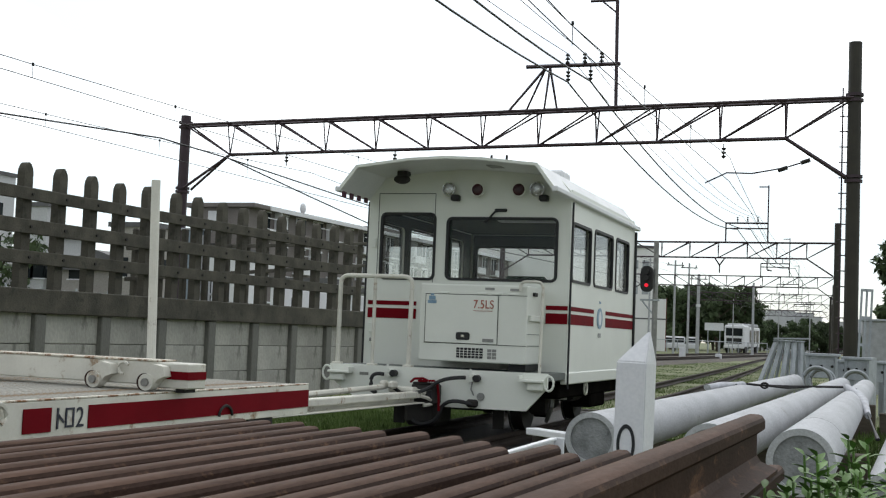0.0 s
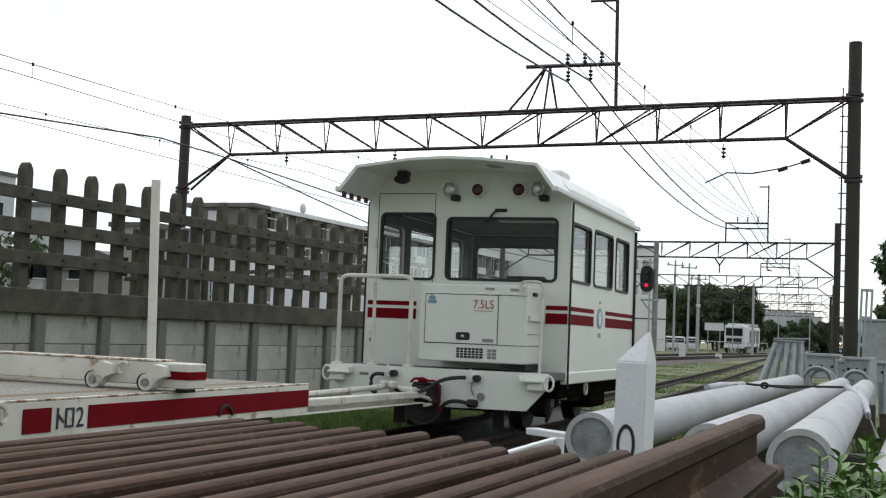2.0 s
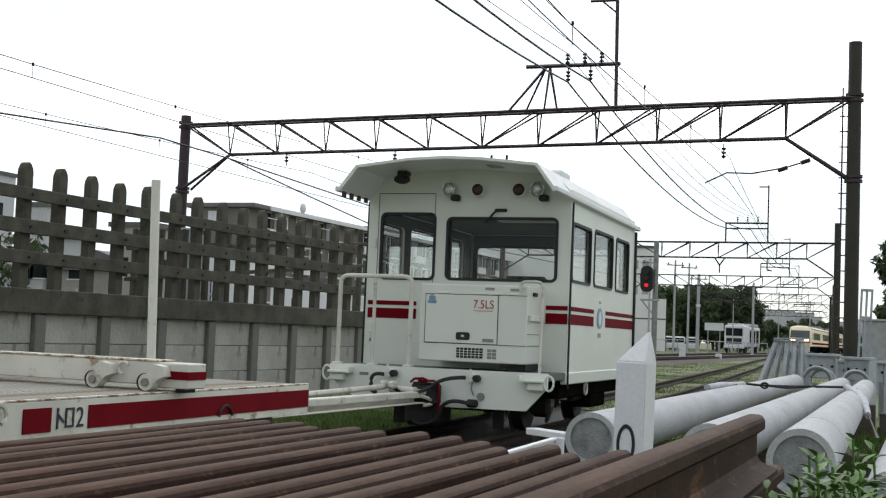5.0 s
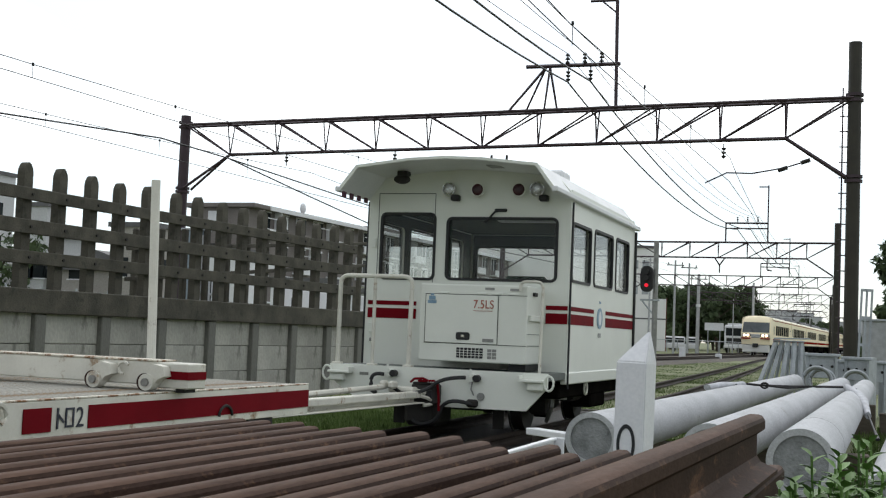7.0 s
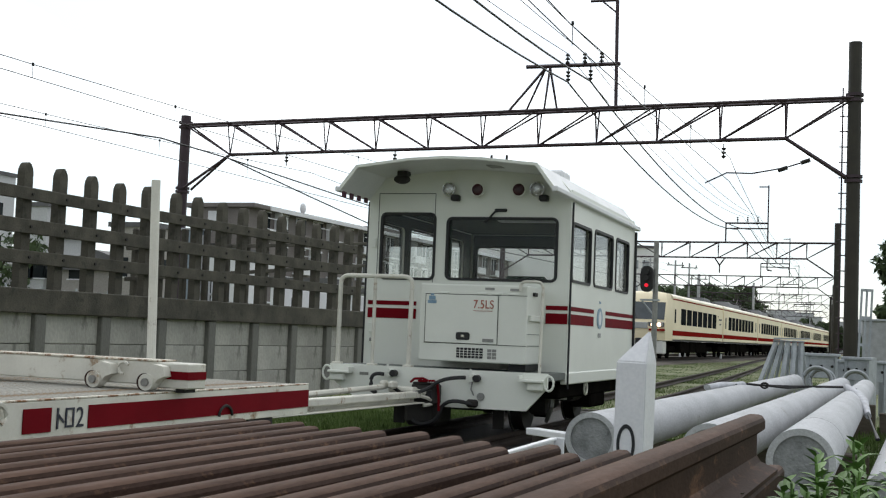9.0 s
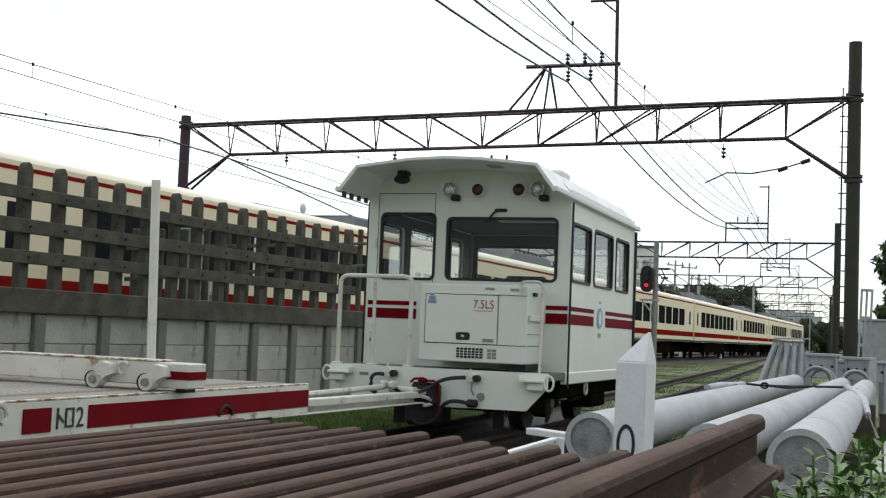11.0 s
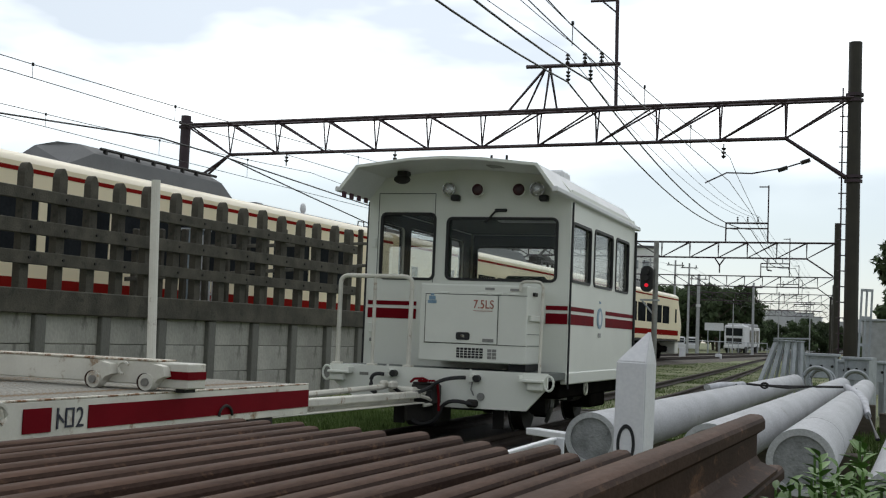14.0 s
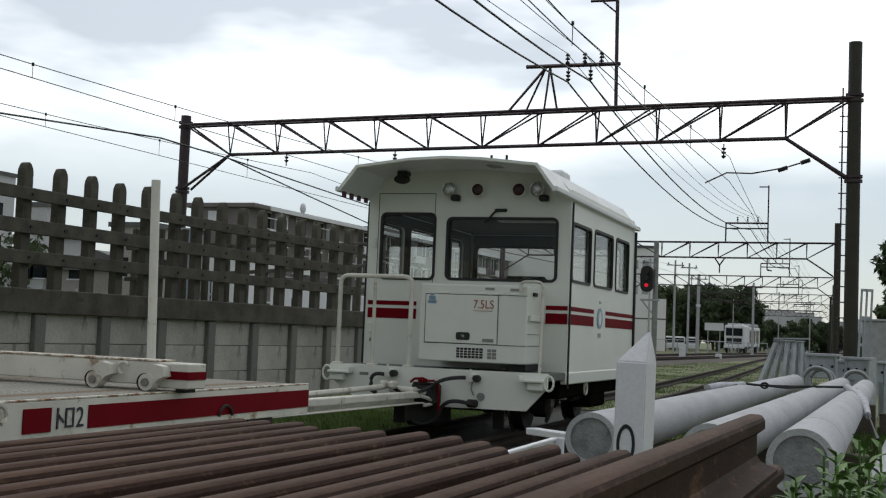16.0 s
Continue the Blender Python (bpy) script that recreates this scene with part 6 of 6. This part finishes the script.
def town():
    boundary_panels()
    BEIGE = mat("beige_render", (0.36, 0.34, 0.32), 0.85, 0, 0.85, 0.5, 10, 0.1)
    PALE = mat("pale_render", (0.55, 0.56, 0.57), 0.8, 0, 0.88, 0.4, 10, 0.1)
    GREYR = mat("grey_roof_tiles", (0.12, 0.12, 0.125), 0.7, 0, 0.8, 1, 12, 0.2)
    house(-50.5, 72, 7, 9, 4.3, BEIGE, GREYR, gable=True, label="beige two-storey house behind the line")
    house(-60.5, 66, 7, 8, 4.3, PALE, GREYR, label="pale house with grey roof behind the line")
    house(-73.0, 78, 8, 8, 12.6, PALE, GREYR, gable=False, rows=4, label="tall pale block at the edge of town")
    house(-56, 90, 8, 8, 6.5, PALE, GREYR, gable=False, rows=2, label="pale flat-roofed house beyond the line")
    house(-55.92, 72, 2.0, 1.6, 8.69, PALE, GREYR, gable=False, label="narrow pale house with dark roof behind the line")
    house(-58.74, 80, 2.2, 1.6, 7.07, PALE, GREYR, gable=True, label="small pale house with pitched roof behind the line")
    house(-44, 66, 3.0, 6, 6.8, BEIGE, GREYR, gable=False, label="narrow brown flat-roofed town house")
    # low white buildings and a fence on the far side of the line
    for i, (x, y, w, h) in enumerate(((-29.5, 60, 3.2, 3.4), (-24.8, 60, 5.0, 2.9), (-36.5, 64, 2.6, 5.2), (-22.0, 74, 3.0, 2.6))):
        hb = thing("low_white_hut", pose(x, y, 0), "low white hut with dark eaves beyond the line", "hut", group="low huts")
        part("wall", bx(-w / 2, w / 2, 0, 3, -0.3, h), BRIGHT, hb)
        part("roof", bx(-w / 2 - 0.2, w / 2 + 0.2, -0.2, 3.2, h, h + 0.25), GREYR, hb)
        part("window", bx(-w / 4, w / 4, -0.03, -0.002, h * 0.4, h * 0.75), DARKGLASS, hb)
    f = thing("line_side_fence", pose(-22.5, 30, 0, 0, 0, MAIN_AZ), "thin galvanised line-side fence", "fence")
    for k in range(46):
        part("fence_post", rd((0, k * 1.5 - 14, -0.2), (0, k * 1.5 - 14, 1.9), 0.03, n=5), GALV, f)
    for z in (0.5, 1.1, 1.8):
        part("fence_bar", rd((0, -14, z), (0, 55, z), 0.025, n=5), GALV, f)
    # white building beside the wood
    WHITEB = mat("white_building_render", (0.86, 0.86, 0.85), 0.7, 0, 0.92, 0.3, 10, 0.05)
    wb = thing("white_building", pose(-25.9, 150, 0, 0, 0, 10.5), "large white plain building beyond the line", "building")
    part("wall", bx(-26, 0, 0, 22, -0.3, 12.2), WHITEB, wb)
    part("annex", bx(0, 1.25, 0, 16, -0.3, 6.1), WHITEB, wb)
    part("roof", bx(-26.2, 0.2, -0.2, 22.2, 12.2, 12.5), GREYR, wb)
    part("annex_edge", bx(1.25, 1.32, 0, 0.3, -0.3, 6.2), RED, wb, "dark red edge board")
    for k, (x, z) in enumerate(((-1.3, 9.6), (-2.6, 9.6), (-1.3, 6.6), (-2.6, 6.6), (-3.9, 9.6), (-3.9, 6.6))):
        part("window", bx(x - 0.4, x + 0.4, -0.03, -0.002, z, z + 1.1), GALV, wb)
    part("wall_joint", bx(-26, 1.25, -0.03, -0.002, 3.6, 3.75), GREYR, wb)
    # distant pale town by the vanishing line
    for i in range(16):
        x, y = -34 + i * 2.5 + random.uniform(-0.6, 0.6), random.uniform(290, 330)
        house(x, y, random.uniform(4, 7), 8, (random.uniform(8, 11) if x < -16 else random.uniform(4, 8)), PALE, PALE if i % 3 else GREYR, gable=False, rows=2, label="far pale town building")
    # wagon-like white maintenance lorry and parked cars
    v = thing("white_lorry", pose(-18.2, 165, 0, 0, 0, -10), "white maintenance lorry standing beside the line", "lorry")
    part("cab", bx(-1.35, 1.35, 0, 2.2, 0.6, 3.5, 0.25, 3), BRIGHT, v)
    part("windscreen", bx(-1.1, 1.1, -0.03, -0.002, 2.1, 3.1), DARKGLASS, v)
    part("grille", bx(-1.0, 1.0, -0.03, -0.002, 1.1, 1.8), BLACK, v)
    part("bumper", bx(-1.35, 1.35, -0.1, 0.1, 0.5, 0.85, 0.05), BRIGHT, v)
    part("body", bx(-1.25, 1.3, 2.3, 7.6, 0.7, 3.3, 0.1), BRIGHT, v)
    part("body_hoops", bx(-1.1, 1.15, 2.6, 7.3, 3.3, 3.75, 0.15, 2), CONC, v)
    for k in range(3):
        part("side_panel", bx(1.302, 1.33, 2.6 + k * 1.6, 3.7 + k * 1.6, 1.2, 2.9), DARKGLASS, v)
    part("lamp_bar", bx(-1.0, 1.0, 0.3, 0.7, 3.5, 3.7, 0.05), BRIGHT, v)
    for sx in (-1, 1):
        for y in (1.1, 6.2):
            part("wheel", rd((sx * 1.0, y, 0.4), (sx * 1.3, y, 0.4), 0.55, n=18), BLACK, v)
    for i in range(4):
        c = thing("parked_car", pose(-27.6 + i * 1.3 + 0.2 * (i % 2), 160 + i * 1.5, -0.15, 0, 0, 8), "white parked van by the trees", "car", group="parked cars")
        part("body", bx(-0.85, 0.85, 0, 4.2, 0.35, 1.0, 0.12, 2), BRIGHT, c)
        part("cabin", bx(-0.8, 0.8, 0.5, 4.0, 1.0, 1.9, 0.2, 2), BRIGHT, c)
        part("windscreen", bx(-0.65, 0.65, 0.46, 0.5, 1.15, 1.7), DARKGLASS, c)
        for sx in (-1, 1):
            for y in (0.8, 3.3):
                part("wheel", rd((sx * 0.7, y, 0.33), (sx * 0.86, y, 0.33), 0.33, n=14), BLACK, c)
    sg = thing("white_signboard", pose(-18.9, 150, 0), "blank white signboard on two posts", "sign")
    part("board", bx(-1.1, 1.1, 0, 0.1, 2.55, 3.45), BRIGHT, sg)
    for x in (-0.7, 0.7):
        part("post", rd((x, 0.05, -0.3), (x, 0.05, 2.55), 0.06), GALV, sg)
    lf = thing("far_line_fence", pose(-24, 140, 0), "low grey pipe fence along the line", "fence")
    for k in range(12):
        part("fence_post", rd((k * 1.0, k * 1.2, -0.2), (k * 1.0, k * 1.2, 1.3), 0.05, n=5), GALV, lf)
    part("fence_bar", rd((0, 0, 1.25), (11, 13.2, 1.25), 0.05, n=5), GALV, lf)
    for i, (x, y, z, r) in enumerate(((-20.5, 130, 9.5, 0.13), (-19.2, 131, 9.3, 0.12), (-18.05, 130, 8.1, 0.2), (-12.6, 131, 7.4, 0.15), (-15.6, 140, 6.0, 0.06), (-24, 135, 10, 0.12), (-16.5, 215, 10, 0.12), (-12.0, 225, 9, 0.12), (-14.5, 260, 10, 0.12))):
        p = thing("line_pole", pose(x, y, 0), "grey concrete line pole beyond the tracks", "pole", group="far line poles")
        part("shaft", rd((0, 0, -0.3), (0, 0, z), r, r * 0.75, 10), CONC, p)
        part("cross_arm", rd((-0.9, 0, z - 0.5), (0.9, 0, z - 0.5), 0.05, n=4), GANTRY, p)
        for dx in (-0.7, 0, 0.7):
            part("insulator", rd((dx, 0, z - 0.5), (dx, 0, z - 0.2), 0.06, n=6), DARKIRON, p)
        if i == 2:
            part("white_band", rd((0, 0, 4.7), (0, 0, 5.0), 0.24, n=10), BRIGHT, p)


# ---- trees ----
def make_tree(seed, h, spread, leaf, n, conifer=False):
    rng = np.random.default_rng(seed)
    t = thing("tree", pose(0, 0, 0), "dark green broadleaf tree in a dense wood" if not conifer else "dark conifer with ragged crown", "tree", group="trees by the line")
    bm = bmesh.new()
    tube(bm, [(0, 0, -0.4), (0.05 * h, 0, h * 0.25), (0.02 * h, 0.03 * h, h * 0.5)], h * 0.022, 8)
    reach = 0.35 if conifer else 1.0
    for k in range(7):
        a = k * 2.4
        z0 = h * (0.22 + 0.05 * k)
        tube(bm, [(0.03 * h, 0, z0), (reach * spread * 0.3 * math.cos(a), reach * spread * 0.3 * math.sin(a), z0 + h * 0.12), (reach * spread * 0.62 * math.cos(a), reach * spread * 0.62 * math.sin(a), z0 + h * 0.2)], h * 0.008, 5)
    part("trunk", bm, BARK, t)
    cl = []
    for k in range(26):
        a, rr = rng.uniform(0, math.tau), spread * math.sqrt(rng.uniform(0, 1)) * 0.8
        f = rng.uniform(0.15, 0.92)
        if conifer:
            rr = spread * (1 - f) * rng.uniform(0.4, 1.0)
        cl.append((rr * math.cos(a), rr * math.sin(a), h * f * (1 - 0.25 * (rr / spread) ** 2), spread * rng.uniform(0.22, 0.4) * (0.6 if conifer else 1)))
    c = np.array(cl)
    pick = rng.integers(0, len(c), n)
    u = rng.normal(size=(n, 3))
    u /= np.linalg.norm(u, axis=1)[:, None]
    ctr = c[pick, :3] + u * (c[pick, 3] * rng.uniform(0.55, 1.1, n))[:, None] * np.array([1, 1, 0.8])
    ax = rng.normal(size=(n, 3))
    ax /= np.linalg.norm(ax, axis=1)[:, None]
    bx_ = np.cross(ax, u)
    s = leaf * rng.uniform(0.5, 1.2, n)[:, None]
    v = np.stack([ctr - ax * s, ctr + bx_ * s * 0.5, ctr + ax * s, ctr - bx_ * s * 0.5], 1).reshape(-1, 3)
    me = bpy.data.meshes.new("crown")
    me.from_pydata(v.tolist(), [], np.arange(4 * n).reshape(-1, 4).tolist())
    me.materials.append(TREEL)
    cr = new("crown", me)
    cr.parent = t
    return t


def trees():
    kinds = [make_tree(1, 11.5, 4.2, 0.42, 5200), make_tree(2, 9.5, 3.8, 0.40, 4600), make_tree(3, 12.3, 4.0, 0.42, 5200)]
    spots = [(-30.5, 190), (-24.4, 200), (-26.8, 194), (-23.2, 190), (-33, 200), (-28.5, 205), (-26.5, 214), (-36, 196), (-38.5, 206), (-28.5, 226), (-33, 222), (-21.0, 199)]
    for i, (x, y) in enumerate(spots):
        k = kinds[i % 3]
        m = pose(x, y, -0.2, 0, 0, i * 67)
        if i < 3:
            k.matrix_basis = m
        else:
            copy_thing(k, m)
    small = make_tree(5, 6.5, 3.4, 0.36, 3600)
    small.matrix_basis = pose(-19, 262, -0.2)
    for i, (x, y) in enumerate(((-15, 265), (-22.5, 258), (-11.5, 275), (-25.5, 266), (-17, 280), (-13, 285), (-9.5, 262), (-27, 245), (-22, 244), (-18, 246), (-7.0, 272), (-12.5, 250), (-8.2, 252), (-14.5, 240))):
        copy_thing(small, pose(x, y, -0.4 + 0.3 * (i % 3), 0, 0, i * 80))
    bush = make_tree(9, 4.6, 1.9, 0.16, 2600)
    bush.matrix_basis = pose(-29.2, 35.5, -0.2)
    con = make_tree(7, 7.0, 3.0, 0.20, 9000, True)
    con.matrix_basis = pose(0.75, 62, -0.2)
    con2 = copy_thing(con, pose(2.4, 72, -0.2, 0, 0, 120))


# ---- grass and weeds ----
def blades(name, areas, label, mtl):
    rng = np.random.default_rng(11)
    V = []
    for x0, x1, y0, y1, n, h in areas:
        p = np.stack([rng.uniform(x0, x1, n), rng.uniform(y0, y1, n), np.full(n, -0.19)], 1)
        cl = np.array([noise.noise((a * 0.9, b * 0.5, 3)) for a, b, _ in p])
        p = p[cl > -0.34]
        n = len(p)
        a = rng.uniform(0, math.tau, n)
        hh = h * rng.uniform(0.4, 1.2, n)
        w = hh * rng.uniform(0.05, 0.10, n) + 0.004
        d = np.stack([np.cos(a), np.sin(a), np.zeros(n)], 1)
        lean = np.stack([np.cos(a + 1.3), np.sin(a + 1.3), np.zeros(n)], 1) * (hh * rng.uniform(0.1, 0.7, n))[:, None]
        top = p + lean + np.array([0, 0, 1]) * hh[:, None]
        V.append(np.stack([p - d * w[:, None], p + d * w[:, None], top], 1).reshape(-1, 3))
    v = np.concatenate(V)
    me = bpy.data.meshes.new(name)
    me.from_pydata(v.tolist(), [], np.arange(len(v)).reshape(-1, 3).tolist())
    me.materials.append(mtl)
    tagged(new(name, me), label, "grass", kind="stuff")


def weed(seed, h, n):
    rng = random.Random(seed)
    w = thing("weed_plant", pose(0, 0, 0), "leafy green weed with pointed leaves growing beside the rails", "weed", group="weeds")
    bm, lf = bmesh.new(), bmesh.new()

    def leaf(o, d, size):
        sd = d.cross(Vector((0, 0, 1))).normalized()
        upv = sd.cross(d)
        wd = size * rng.uniform(0.20, 0.28)
        bend = size * rng.uniform(0.05, 0.22)
        rows = []
        for f, k in ((0.0, 0.08), (0.2, 0.72), (0.42, 1.0), (0.68, 0.72), (0.88, 0.3), (1.0, 0.0)):
            c = o + d * size * f - Vector((0, 0, bend * f * f))
            lift = upv * wd * k * 0.35
            rows.append((lf.verts.new(c - sd * wd * k + lift), lf.verts.new(c), lf.verts.new(c + sd * wd * k + lift)))
        for p, q in zip(rows, rows[1:]):
            lf.faces.new((p[0], p[1], q[1], q[0]))
            lf.faces.new((p[1], p[2], q[2], q[1]))

    for s in range(n):
        a = s * math.tau / n + rng.uniform(-0.5, 0.5)
        lean = rng.uniform(0.02, 0.10) * h
        tip = Vector((lean * math.cos(a), lean * math.sin(a), h * rng.uniform(0.84, 1.0)))
        base = Vector((0.02 * math.cos(a), 0.02 * math.sin(a), 0))
        tube(bm, [base, base.lerp(tip, 0.5) + Vector((0, 0, 0.02)), tip], 0.0035, 5)
        for k in range(19):
            f = 0.68 + 0.32 * k / 18
            o = base.lerp(tip, f)
            b = k * 2.4 + rng.uniform(-0.4, 0.4)
            rise = -0.2 + 1.2 * max(0.0, f - 0.8) / 0.2 * rng.uniform(0.5, 1.0)
            leaf(o, Vector((math.cos(b), math.sin(b), rise)).normalized(), rng.uniform(0.055, 0.088) * (1.15 - 0.5 * max(0.0, f - 0.85) / 0.15))
    part("stem", bm, LEAF, w)
    smooth(part("foliage", lf, LEAF, w), 80)
    return w


WEEDS = []


def weeds():
    a, b = weed(3, 1.0, 5), weed(8, 1.0, 6)
    spots = [(a, -0.30, 3.30, 10, -0.31), (b, -0.315, 3.12, 65, -0.34), (a, -0.27, 3.02, 220, -0.35), (b, -0.14, 3.1, 280, -0.25), (b, -0.245, 3.20, 150, -0.29), (b, -0.20, 3.36, 40, -0.265), (a, -0.15, 3.18, 100, -0.235), (b, -0.115, 3.40, 200, -0.215), (a, -0.075, 3.22, 260, -0.19), (b, -0.03, 3.5, 300, -0.17), (a, -0.21, 3.05, 20, -0.33), (b, -0.10, 3.0, 120, -0.29), (a, 0.01, 3.3, 80, -0.18), (b, -0.02, 3.05, 210, -0.25), (a, 0.06, 3.6, 330, -0.17)]
    used = set()
    for k, x, y, r, z in spots:
        m = pose(x, y, z, 0, 0, r)
        if k in used:
            WEEDS.append((copy_thing(k, m), x, y, z, r))
        else:
            k.matrix_basis = m
            used.add(k)
            WEEDS.append((k, x, y, z, r))


def sway():
    for i, (w, x, y, z, r) in enumerate(WEEDS):
        walk(w, [(t * 0.8, pose(x, y, z, 1.6 * math.sin(t * 1.1 + i), 1.4 * math.sin(t * 0.83 + 2 * i), r)) for t in range(21)])


trestles()
straps()
white_pieces()
apartment_block()
town()
trees()
weeds()
blades("grass_tufts", [(-9.2, -5.3, 12, 20, 30000, 0.09), (-9.5, -5.6, 6, 13, 6000, 0.12), (-6.4, -4.95, 8, 17, 9000, 0.10), (-3.2, -2.0, 13, 30, 14000, 0.09), (-9.5, -2.0, 20, 45, 42000, 0.07), (-12, -2, 45, 80, 26000, 0.07), (0.45, 3, 4, 24, 16000, 0.2), (-0.3, 0.5, 7, 20, 5000, 0.14), (-3.0, 1.0, 5, 8, 3000, 0.1)], "tufts of green grass round the siding", BLADE)


motions()
